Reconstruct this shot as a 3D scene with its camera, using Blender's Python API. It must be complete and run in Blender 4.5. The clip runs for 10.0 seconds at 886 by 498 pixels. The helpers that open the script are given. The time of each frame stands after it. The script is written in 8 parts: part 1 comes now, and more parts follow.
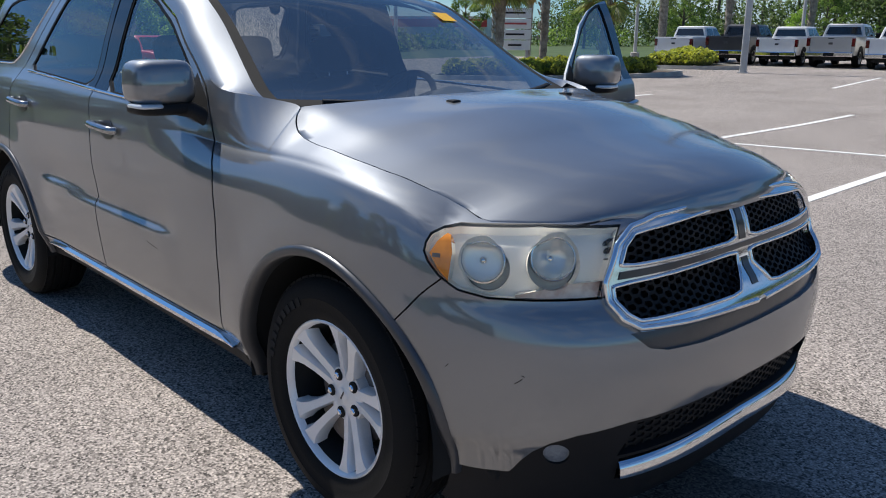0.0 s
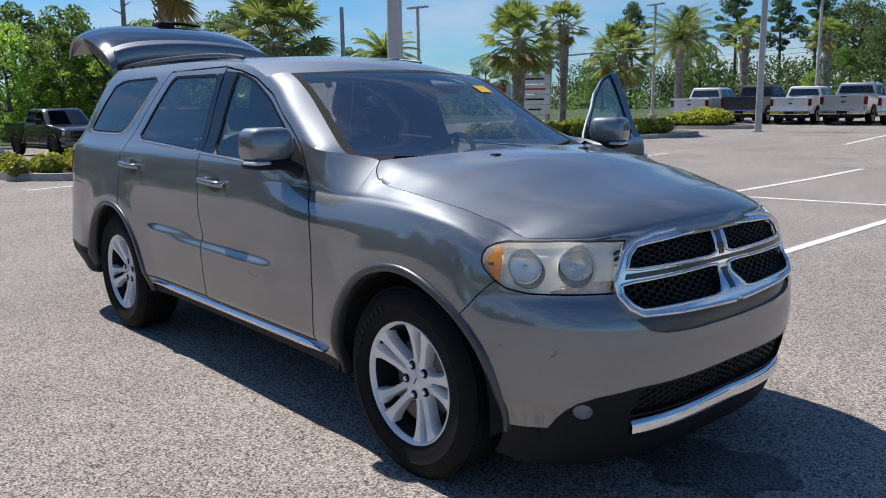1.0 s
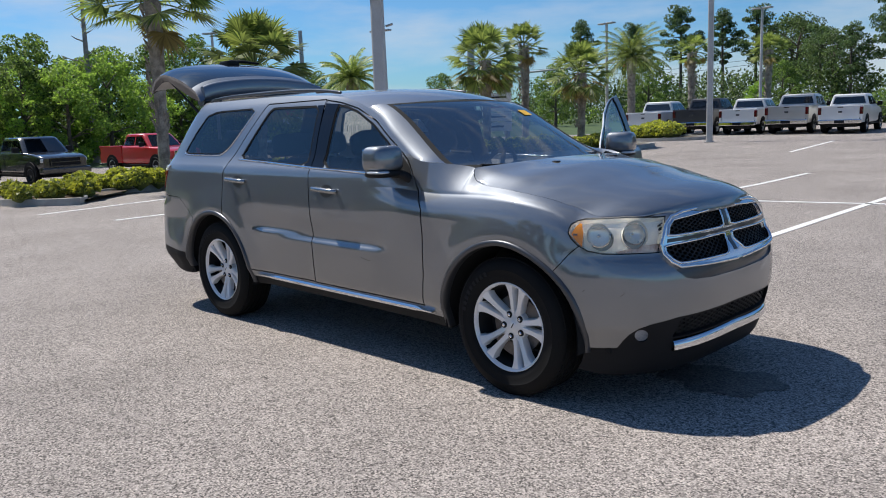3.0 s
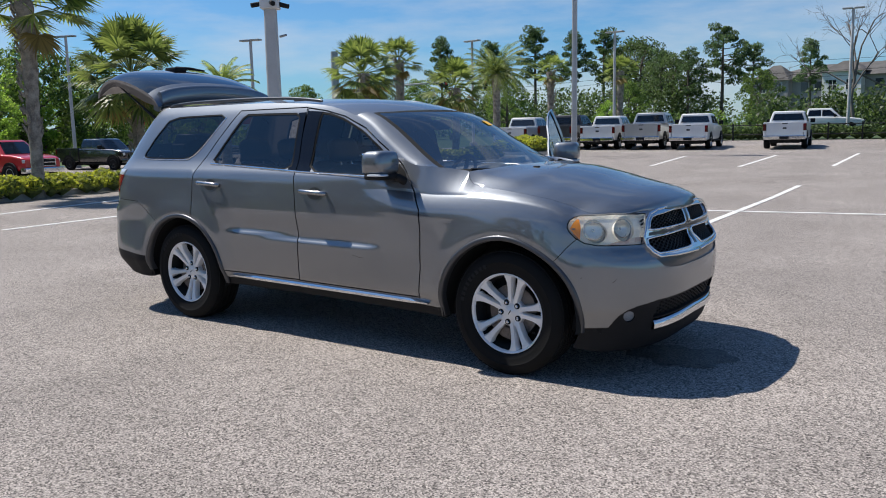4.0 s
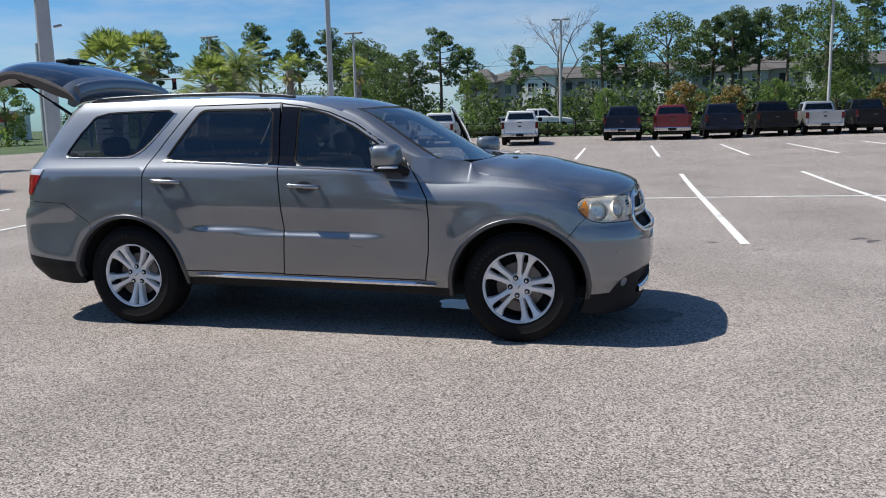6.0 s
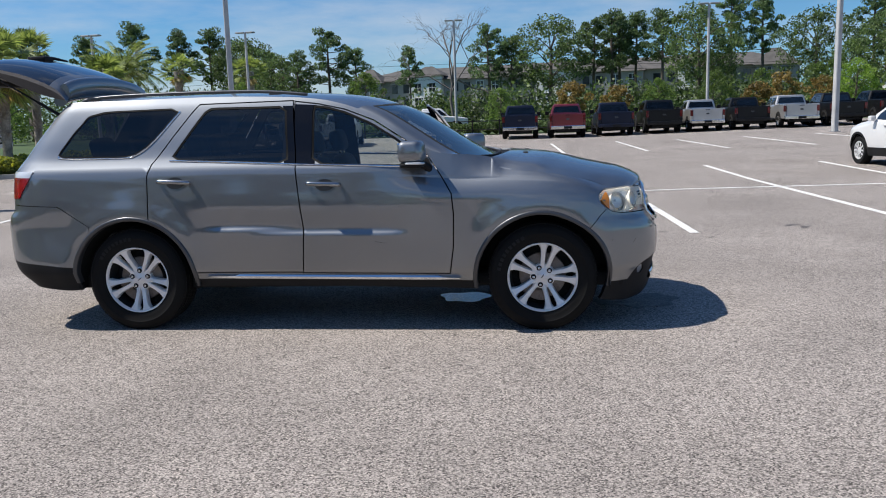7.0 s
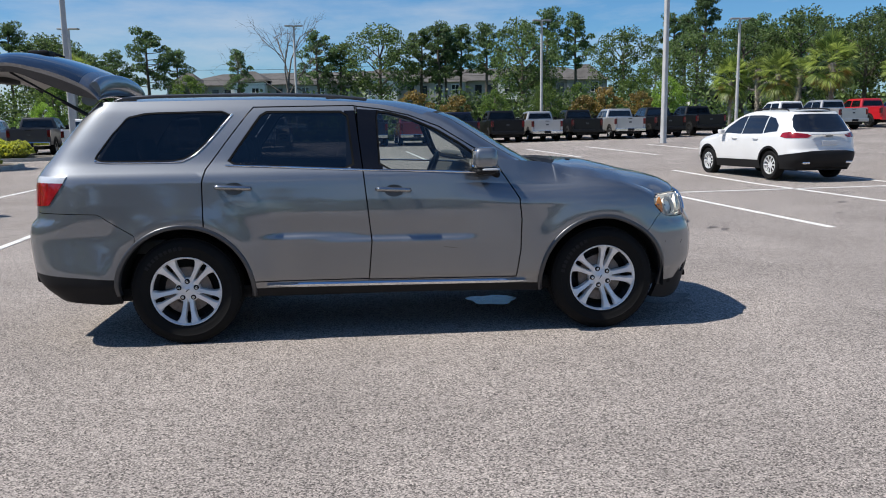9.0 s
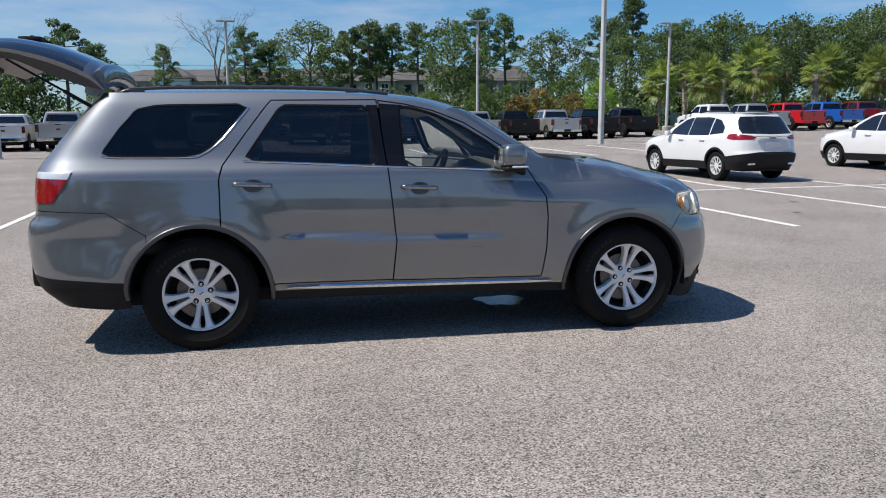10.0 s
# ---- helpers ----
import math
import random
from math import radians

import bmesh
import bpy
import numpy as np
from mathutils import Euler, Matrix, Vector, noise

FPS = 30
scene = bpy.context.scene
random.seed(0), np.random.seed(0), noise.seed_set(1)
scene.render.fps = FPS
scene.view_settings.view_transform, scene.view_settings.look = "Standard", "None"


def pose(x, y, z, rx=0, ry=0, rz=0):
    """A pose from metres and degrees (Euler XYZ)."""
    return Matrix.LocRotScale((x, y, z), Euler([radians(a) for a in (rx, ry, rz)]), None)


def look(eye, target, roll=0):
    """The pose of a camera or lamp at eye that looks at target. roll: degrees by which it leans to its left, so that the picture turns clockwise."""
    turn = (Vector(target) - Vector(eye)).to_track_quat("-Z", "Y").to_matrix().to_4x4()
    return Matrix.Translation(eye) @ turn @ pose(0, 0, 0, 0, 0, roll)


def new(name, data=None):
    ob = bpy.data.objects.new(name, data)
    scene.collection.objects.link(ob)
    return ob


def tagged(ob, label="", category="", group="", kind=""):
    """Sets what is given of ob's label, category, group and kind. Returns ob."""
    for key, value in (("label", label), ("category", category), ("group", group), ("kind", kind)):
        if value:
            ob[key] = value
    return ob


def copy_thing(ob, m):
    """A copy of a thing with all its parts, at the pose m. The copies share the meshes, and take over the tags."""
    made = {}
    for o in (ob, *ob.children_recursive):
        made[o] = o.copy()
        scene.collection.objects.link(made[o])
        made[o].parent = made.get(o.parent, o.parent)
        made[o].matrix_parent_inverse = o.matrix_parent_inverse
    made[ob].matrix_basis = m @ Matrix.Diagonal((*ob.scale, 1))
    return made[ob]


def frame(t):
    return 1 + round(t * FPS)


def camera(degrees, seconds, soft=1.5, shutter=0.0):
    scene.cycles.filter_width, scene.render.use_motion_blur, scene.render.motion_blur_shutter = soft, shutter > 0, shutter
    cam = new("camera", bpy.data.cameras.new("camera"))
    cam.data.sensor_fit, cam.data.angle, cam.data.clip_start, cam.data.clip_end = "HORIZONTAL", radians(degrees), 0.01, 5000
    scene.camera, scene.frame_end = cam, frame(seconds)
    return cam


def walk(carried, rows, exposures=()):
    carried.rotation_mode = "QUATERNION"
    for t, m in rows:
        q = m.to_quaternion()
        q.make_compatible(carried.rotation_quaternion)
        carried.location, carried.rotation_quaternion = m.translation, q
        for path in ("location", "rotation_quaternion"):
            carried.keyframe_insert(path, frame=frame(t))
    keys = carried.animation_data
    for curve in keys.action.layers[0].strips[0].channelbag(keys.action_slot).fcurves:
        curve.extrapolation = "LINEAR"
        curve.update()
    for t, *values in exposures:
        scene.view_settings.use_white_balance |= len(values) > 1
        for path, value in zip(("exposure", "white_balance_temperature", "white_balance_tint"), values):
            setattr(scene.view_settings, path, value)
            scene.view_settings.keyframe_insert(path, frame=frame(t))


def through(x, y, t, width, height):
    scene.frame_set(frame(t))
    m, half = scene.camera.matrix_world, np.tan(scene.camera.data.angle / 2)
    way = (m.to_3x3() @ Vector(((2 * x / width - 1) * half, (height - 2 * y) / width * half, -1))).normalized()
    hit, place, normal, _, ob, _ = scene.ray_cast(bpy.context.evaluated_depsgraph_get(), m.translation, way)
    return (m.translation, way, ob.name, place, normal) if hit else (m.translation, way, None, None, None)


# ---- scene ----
cam = camera(57.5, 10.0, soft=1.0)
PATH = [
    (0, (3.407, -2.217, 1.46), (1.993, -0.897, 0.95), 0.4),
    (0.5, (3.667, -2.493, 1.471), (2.205, -1.197, 1.044), -0.5),
    (1, (3.897, -2.815, 1.474), (2.421, -1.514, 1.117), -0.8),
    (1.5, (4.131, -3.101, 1.47), (2.649, -1.799, 1.14), -1.2),
    (2, (4.324, -3.385, 1.481), (2.841, -2.082, 1.159), -1.4),
    (2.2, (4.366, -3.536, 1.482), (2.887, -2.226, 1.166), -1.4),
    (3.3, (4.28, -4.408, 1.523), (2.936, -2.958, 1.217), -2.0),
    (3.5, (4.212, -4.581, 1.503), (2.924, -3.079, 1.212), -1.6),
    (4, (3.983, -5.066, 1.509), (2.843, -3.448, 1.214), -1.2),
    (4.5, (3.662, -5.434, 1.49), (2.671, -3.723, 1.193), -1.1),
    (5, (3.296, -5.782, 1.493), (2.454, -3.993, 1.194), -1.1),
    (5.5, (2.909, -6.086, 1.515), (2.23, -4.23, 1.21), -1.1),
    (6, (2.467, -6.27, 1.519), (1.943, -4.365, 1.208), -1.3),
    (7.5, (1.075, -6.692, 1.512), (0.935, -4.723, 1.194), -1.8),
    (8, (0.626, -6.741, 1.515), (0.584, -4.767, 1.197), -1.5),
    (8.5, (0.193, -6.721, 1.523), (0.277, -4.747, 1.211), -1.1),
    (9, (-0.256, -6.72, 1.548), (-0.06, -4.754, 1.24), -0.8),
    (9.5, (-0.616, -6.597, 1.528), (-0.343, -4.639, 1.225), -0.7),
    (10, (-0.933, -6.45, 1.526), (-0.557, -4.51, 1.216), -0.2),
]
walk(cam, [(t, look(eye, target, roll)) for t, eye, target, roll in PATH])

# ---- light ----
SUN_EL, SUN_AZ = 56.5, 187.0  # elevation; heading of the sun, counter-clockwise from +x
sun_dir = Vector((math.cos(radians(SUN_EL)) * math.cos(radians(SUN_AZ)),
                  math.cos(radians(SUN_EL)) * math.sin(radians(SUN_AZ)), math.sin(radians(SUN_EL))))
world = bpy.data.worlds.new("sky")
scene.world = world
world.use_nodes = True
wn, wl = world.node_tree.nodes, world.node_tree.links
wn.clear()
w_out, w_bg = wn.new("ShaderNodeOutputWorld"), wn.new("ShaderNodeBackground")
sky = wn.new("ShaderNodeTexSky")
sky.sky_type, sky.sun_disc = "NISHITA", False
sky.sun_elevation, sky.sun_rotation = radians(SUN_EL), radians(90 - SUN_AZ)
sky.air_density, sky.dust_density, sky.ozone_density = 1.0, 0.4, 3.5
# thin streaked clouds
w_tc, w_map = wn.new("ShaderNodeTexCoord"), wn.new("ShaderNodeMapping")
w_map.inputs["Scale"].default_value = (1.2, 1.2, 5.5)
w_noise = wn.new("ShaderNodeTexNoise")
w_noise.inputs["Scale"].default_value, w_noise.inputs["Detail"].default_value = 2.3, 7.0
w_noise.inputs["Roughness"].default_value = 0.6
w_ramp = wn.new("ShaderNodeValToRGB")
w_ramp.color_ramp.elements[0].position, w_ramp.color_ramp.elements[1].position = 0.50, 0.78
w_ramp.color_ramp.elements[1].color = (0.62, 0.62, 0.62, 1)
w_mix = wn.new("ShaderNodeMix")
w_mix.data_type = "RGBA"
w_mix.inputs["B"].default_value = (7.8, 8.2, 8.8, 1)
wl.new(w_tc.outputs["Generated"], w_map.inputs["Vector"])
wl.new(w_map.outputs["Vector"], w_noise.inputs["Vector"])
w_sep, w_low, w_sum = wn.new("ShaderNodeSeparateXYZ"), wn.new("ShaderNodeMapRange"), wn.new("ShaderNodeMath")
w_low.inputs["From Min"].default_value, w_low.inputs["From Max"].default_value = 0.0, 0.5
w_low.inputs["To Min"].default_value, w_low.inputs["To Max"].default_value = 0.10, -0.03
wl.new(w_tc.outputs["Generated"], w_sep.inputs["Vector"])
wl.new(w_sep.outputs["Z"], w_low.inputs["Value"])
wl.new(w_noise.outputs["Fac"], w_sum.inputs[0])
wl.new(w_low.outputs["Result"], w_sum.inputs[1])
wl.new(w_sum.outputs["Value"], w_ramp.inputs["Fac"])
wl.new(w_ramp.outputs["Color"], w_mix.inputs["Factor"])
w_tint = wn.new("ShaderNodeMix")
w_tint.data_type, w_tint.blend_type = "RGBA", "MULTIPLY"
w_tint.inputs["Factor"].default_value, w_tint.inputs["B"].default_value = 1.0, (0.60, 0.98, 1.31, 1)
wl.new(sky.outputs["Color"], w_tint.inputs["A"])
wl.new(w_tint.outputs["Result"], w_mix.inputs["A"])
wl.new(w_mix.outputs["Result"], w_bg.inputs["Color"])
wl.new(w_bg.outputs["Background"], w_out.inputs["Surface"])
w_bg.inputs["Strength"].default_value = 0.074
sun = new("sun", bpy.data.lights.new("sun", "SUN"))
sun.data.energy, sun.data.angle, sun.data.color = 4.9, radians(0.6), (1.0, 0.95, 0.88)
sun.matrix_world = look(sun_dir * 60, (0, 0, 0))
scene.view_settings.exposure = 0.19

# ---- materials ----
def surface(name, base, dark=None, rough=0.5, metal=0.0, scale=8.0, fine=60.0, bump=0.0, coat=0.0, detail=5.0, vary=0.0, spec=0.5, span=(0.35, 0.65)):
    """A node material: two colours mixed by noise at two scales, with bump and wear in the roughness."""
    m = bpy.data.materials.new(name)
    m.use_nodes = True
    n, l = m.node_tree.nodes, m.node_tree.links
    bsdf = n["Principled BSDF"]
    dark = dark or tuple(c * 0.8 for c in base)
    tc = n.new("ShaderNodeTexCoord")
    big, small = n.new("ShaderNodeTexNoise"), n.new("ShaderNodeTexNoise")
    big.inputs["Scale"].default_value, big.inputs["Detail"].default_value = scale, detail
    small.inputs["Scale"].default_value, small.inputs["Detail"].default_value = fine, 4.0
    add = n.new("ShaderNodeMath")
    add.operation = "MULTIPLY_ADD"
    add.inputs[1].default_value = 0.4
    ramp = n.new("ShaderNodeValToRGB")
    ramp.color_ramp.elements[0].position, ramp.color_ramp.elements[1].position = span[0] + 0.2, span[1] + 0.2
    ramp.color_ramp.elements[0].color, ramp.color_ramp.elements[1].color = (*dark, 1), (*base, 1)
    for tex in (big, small):
        l.new(tc.outputs["Object"], tex.inputs["Vector"])
    l.new(small.outputs["Fac"], add.inputs[0])
    l.new(big.outputs["Fac"], add.inputs[2])
    l.new(add.outputs[0], ramp.inputs["Fac"])
    colour = ramp.outputs["Color"]
    if vary:
        info, hsv, rng = n.new("ShaderNodeObjectInfo"), n.new("ShaderNodeHueSaturation"), n.new("ShaderNodeMapRange")
        rng.inputs["To Min"].default_value, rng.inputs["To Max"].default_value = 1 - vary, 1 + vary
        l.new(info.outputs["Random"], rng.inputs["Value"])
        l.new(rng.outputs["Result"], hsv.inputs["Value"])
        l.new(colour, hsv.inputs["Color"])
        colour = hsv.outputs["Color"]
    l.new(colour, bsdf.inputs["Base Color"])
    rr = n.new("ShaderNodeMapRange")
    rr.inputs["To Min"].default_value, rr.inputs["To Max"].default_value = max(rough - 0.08, 0.01), min(rough + 0.08, 1)
    l.new(big.outputs["Fac"], rr.inputs["Value"])
    l.new(rr.outputs["Result"], bsdf.inputs["Roughness"])
    bsdf.inputs["Metallic"].default_value = metal
    bsdf.inputs["Specular IOR Level"].default_value = spec
    if coat:
        bsdf.inputs["Coat Weight"].default_value, bsdf.inputs["Coat Roughness"].default_value = coat, 0.03
    if bump:
        b = n.new("ShaderNodeBump")
        b.inputs["Strength"].default_value, b.inputs["Distance"].default_value = bump, 0.01
        l.new(small.outputs["Fac"], b.inputs["Height"])
        l.new(b.outputs["Normal"], bsdf.inputs["Normal"])
    return m


def asphalt(name="asphalt", gain=1.0, rough=0.9):
    """Old sun-bleached asphalt: pale stones in a grey binder, with faint stains and tyre tracks."""
    m = bpy.data.materials.new(name)
    m.use_nodes = True
    n, l = m.node_tree.nodes, m.node_tree.links
    bsdf, tc = n["Principled BSDF"], n.new("ShaderNodeTexCoord")
    stones = n.new("ShaderNodeTexVoronoi")
    stones.inputs["Scale"].default_value = 125.0
    grit, stain, patch = n.new("ShaderNodeTexNoise"), n.new("ShaderNodeTexNoise"), n.new("ShaderNodeTexNoise")
    grit.inputs["Scale"].default_value, grit.inputs["Detail"].default_value = 110.0, 3.0
    stain.inputs["Scale"].default_value, stain.inputs["Detail"].default_value = 0.5, 6.0
    patch.inputs["Scale"].default_value, patch.inputs["Detail"].default_value = 3.2, 5.0
    for t in (stones, grit, stain, patch):
        l.new(tc.outputs["Object"], t.inputs["Vector"])
    sep = n.new("ShaderNodeSeparateColor")
    l.new(stones.outputs["Color"], sep.inputs["Color"])
    ramp = n.new("ShaderNodeValToRGB")
    e = ramp.color_ramp.elements
    e[0].position, e[0].color = 0.0, (0.05, 0.046, 0.042, 1)
    e[1].position, e[1].color = 1.0, (0.527, 0.465, 0.410, 1)
    for pos, col in ((0.2, (0.162, 0.143, 0.130)), (0.5, (0.307, 0.274, 0.249)), (0.8, (0.420, 0.372, 0.340))):
        el = e.new(pos)
        el.color = (*col, 1)
    l.new(sep.outputs["Red"], ramp.inputs["Fac"])
    def scaled(tex, lo, hi, into):
        mr = n.new("ShaderNodeMapRange")
        mr.inputs["From Min"].default_value, mr.inputs["From Max"].default_value = 0.3, 0.7
        mr.inputs["To Min"].default_value, mr.inputs["To Max"].default_value = lo, hi
        l.new(tex.outputs["Fac"], mr.inputs["Value"])
        mul = n.new("ShaderNodeVectorMath")
        mul.operation = "SCALE"
        l.new(into, mul.inputs[0])
        l.new(mr.outputs["Result"], mul.inputs["Scale"])
        return mul.outputs["Vector"]
    col = scaled(stain, 0.84, 1.14, ramp.outputs["Color"])
    col = scaled(patch, 0.95, 1.05, col)
    col = scaled(grit, 0.75 * gain, 1.25 * gain, col)
    gap = n.new("ShaderNodeMapRange")
    gap.inputs["From Min"].default_value, gap.inputs["From Max"].default_value = 0.30, 0.62
    gap.inputs["To Min"].default_value, gap.inputs["To Max"].default_value = 1.12, 0.80
    l.new(stones.outputs["Distance"], gap.inputs["Value"])
    worn = n.new("ShaderNodeVectorMath")
    worn.operation = "SCALE"
    l.new(col, worn.inputs[0])
    l.new(gap.outputs["Result"], worn.inputs["Scale"])
    col = worn.outputs["Vector"]
    l.new(col, bsdf.inputs["Base Color"])
    bsdf.inputs["Roughness"].default_value = rough
    bsdf.inputs["Specular IOR Level"].default_value = 0.25
    b = n.new("ShaderNodeBump")
    b.inputs["Strength"].default_value, b.inputs["Distance"].default_value = 0.5, 0.006
    l.new(sep.outputs["Green"], b.inputs["Height"])
    l.new(b.outputs["Normal"], bsdf.inputs["Normal"])
    return m


def paint(name, base, rough=0.32, metal=0.75, coat=1.0, tint=None, ior=1.5, spec=0.5):
    """Metallic car paint under a clear coat, with light dust in the roughness."""
    m = surface(name, base, tint or tuple(c * 0.92 for c in base), rough=rough, metal=metal, scale=1.4, fine=900.0, coat=coat, spec=spec)
    m.node_tree.nodes["Principled BSDF"].inputs["Coat IOR"].default_value = ior
    m.node_tree.nodes["Principled BSDF"].inputs["Coat Roughness"].default_value = 0.08
    return m


def glass(name, tint, rough=0.0, through=0.5, ior=1.8, dust=0.0):
    """Tinted automobile glass: a thin sheet that lets through part of the light and mirrors the sky."""
    m = bpy.data.materials.new(name)
    m.use_nodes = True
    n, l = m.node_tree.nodes, m.node_tree.links
    n.remove(n["Principled BSDF"])
    out = n["Material Output"]
    clear, gloss, mix = n.new("ShaderNodeBsdfTransparent"), n.new("ShaderNodeBsdfGlossy"), n.new("ShaderNodeMixShader")
    fres = n.new("ShaderNodeFresnel")
    fres.inputs["IOR"].default_value = ior
    clear.inputs["Color"].default_value = (*[c * through for c in tint], 1)
    gloss.inputs["Roughness"].default_value, gloss.inputs["Color"].default_value = rough, (1, 1, 1, 1)
    l.new(fres.outputs["Fac"], mix.inputs["Fac"])
    l.new(clear.outputs["BSDF"], mix.inputs[1])
    l.new(gloss.outputs["BSDF"], mix.inputs[2])
    film, veil = n.new("ShaderNodeBsdfDiffuse"), n.new("ShaderNodeMixShader")
    film.inputs["Color"].default_value, veil.inputs["Fac"].default_value = (*[c * 0.8 for c in tint], 1), dust
    l.new(mix.outputs["Shader"], veil.inputs[1])
    l.new(film.outputs["BSDF"], veil.inputs[2])
    l.new(veil.outputs["Shader"], out.inputs["Surface"])
    return m


def leafy(name, base, dark, rough=0.55, through=0.5, glow_by=1.35):
    """Leaves: colour varies from leaf to leaf, and some light comes through."""
    m = bpy.data.materials.new(name)
    m.use_nodes = True
    n, l = m.node_tree.nodes, m.node_tree.links
    bsdf, out = n["Principled BSDF"], n["Material Output"]
    geo, ramp = n.new("ShaderNodeNewGeometry"), n.new("ShaderNodeValToRGB")
    info, hsv, rng = n.new("ShaderNodeObjectInfo"), n.new("ShaderNodeHueSaturation"), n.new("ShaderNodeMapRange")
    ramp.color_ramp.elements[0].color, ramp.color_ramp.elements[1].color = (*dark, 1), (*base, 1)
    rng.inputs["To Min"].default_value, rng.inputs["To Max"].default_value = 0.8, 1.25
    l.new(geo.outputs["Random Per Island"], ramp.inputs["Fac"])
    l.new(info.outputs["Random"], rng.inputs["Value"])
    l.new(rng.outputs["Result"], hsv.inputs["Value"])
    l.new(ramp.outputs["Color"], hsv.inputs["Color"])
    l.new(hsv.outputs["Color"], bsdf.inputs["Base Color"])
    bsdf.inputs["Roughness"].default_value = rough
    trans, mix = n.new("ShaderNodeBsdfTranslucent"), n.new("ShaderNodeMixShader")
    mix.inputs["Fac"].default_value = through
    glow = n.new("ShaderNodeHueSaturation")
    glow.inputs["Value"].default_value, glow.inputs["Saturation"].default_value = glow_by, 1.05
    l.new(hsv.outputs["Color"], glow.inputs["Color"])
    l.new(glow.outputs["Color"], trans.inputs["Color"])
    l.new(bsdf.outputs["BSDF"], mix.inputs[1])
    l.new(trans.outputs["BSDF"], mix.inputs[2])
    l.new(mix.outputs["Shader"], out.inputs["Surface"])
    return m


M_ASPHALT = asphalt()
M_GRASS = surface("grass", (0.07, 0.11, 0.03), (0.03, 0.06, 0.015), rough=0.95, scale=0.6, fine=30)
M_LINE = surface("road_paint", (0.72, 0.71, 0.68), (0.42, 0.41, 0.39), rough=0.8, scale=2.5, fine=40, span=(0.2, 0.5))
M_KERB = surface("concrete", (0.42, 0.40, 0.36), (0.30, 0.285, 0.26), rough=0.9, scale=3, fine=80, bump=0.3)
M_POLE = surface("galvanised_steel", (0.42, 0.42, 0.41), (0.33, 0.33, 0.33), rough=0.5, metal=0.35, scale=2, fine=40)
M_POLE_WHITE = surface("weathered_pole", (0.5, 0.5, 0.49), (0.4, 0.4, 0.39), rough=0.6, scale=1.5, fine=30)
M_PAINT = paint("grey_metallic_paint", (0.177, 0.188, 0.204), rough=0.56, metal=1.0, ior=2.15)
M_BLACK = surface("black_plastic", (0.010, 0.010, 0.011), (0.007, 0.007, 0.008), rough=0.6, scale=3, fine=200, bump=0.05, spec=0.25)
M_DARK = surface("underbody_black", (0.006, 0.006, 0.006), (0.004, 0.004, 0.004), rough=0.9, scale=4, fine=60)
M_RUBBER = surface("tyre_rubber", (0.008, 0.008, 0.008), (0.005, 0.005, 0.005), rough=0.75, scale=5, fine=120, bump=0.1, spec=0.2)
M_CHROME = surface("chrome", (0.75, 0.76, 0.78), (0.7, 0.71, 0.73), rough=0.09, metal=1.0, scale=2, fine=30)
M_ALLOY = surface("silver_alloy", (0.82, 0.82, 0.82), (0.74, 0.74, 0.74), rough=0.3, metal=0.25, scale=4, fine=200, coat=0.4)
M_GLASS_DARK = glass("privacy_glass", (0.92, 0.96, 1.0), through=0.22, ior=1.7)
M_GLASS_QUARTER = glass("dark_privacy_glass", (0.9, 0.95, 1.0), through=0.12, ior=1.55)
M_GLASS = glass("tinted_glass", (0.88, 1.0, 0.96), through=0.64, ior=1.7)
M_GLASS_CLEAR = glass("windscreen_glass", (0.86, 0.97, 1.0), through=0.38, ior=2.6, dust=0.012)
M_BARK = surface("bark", (0.16, 0.13, 0.10), (0.07, 0.055, 0.045), rough=0.95, scale=4, fine=25, bump=0.6)
M_PALM_BARK = surface("palm_bark", (0.38, 0.34, 0.28), (0.17, 0.145, 0.12), rough=0.95, scale=5, fine=30, bump=0.6)
M_LEAF = leafy("broad_leaves", (0.175, 0.250, 0.056), (0.030, 0.060, 0.016), through=0.5, glow_by=1.75)
M_LEAF_LIGHT = leafy("bright_leaves", (0.293, 0.411, 0.078), (0.117, 0.196, 0.039), through=0.6, glow_by=1.7)
M_LEAF_DARK = leafy("oak_leaves", (0.165, 0.235, 0.072), (0.018, 0.036, 0.011), through=0.4, glow_by=1.5)
M_NEEDLE = leafy("pine_needles", (0.165, 0.245, 0.090), (0.024, 0.048, 0.018), through=0.4, glow_by=1.5)
M_PALM = leafy("palm_fronds", (0.330, 0.390, 0.100), (0.060, 0.100, 0.026), rough=0.45, through=0.45)
M_PALM_DRY = leafy("dry_fronds", (0.384, 0.288, 0.108), (0.204, 0.156, 0.060))
M_HEDGE = leafy("hedge_leaves", (0.46, 0.46, 0.065), (0.19, 0.22, 0.04))
M_RUST_LEAF = leafy("crape_leaves", (0.340, 0.225, 0.070), (0.110, 0.100, 0.030), through=0.4)
M_WALL_GREY = surface("grey_siding", (0.35, 0.34, 0.33), (0.30, 0.29, 0.28), rough=0.85, scale=0.4, fine=8)
M_WALL_WHITE = surface("white_siding", (0.74, 0.74, 0.72), (0.62, 0.62, 0.6), rough=0.8, scale=0.4, fine=8)
M_ROOF = surface("roof_shingle", (0.12, 0.112, 0.105), (0.08, 0.075, 0.07), rough=0.95, scale=0.8, fine=12)
M_WINDOW = surface("window_dark", (0.03, 0.035, 0.045), (0.02, 0.022, 0.03), rough=0.1, scale=0.5, fine=5, spec=0.8)
M_RED = surface("red_plastic", (0.62, 0.05, 0.04), (0.5, 0.03, 0.03), rough=0.3, scale=1, fine=10)


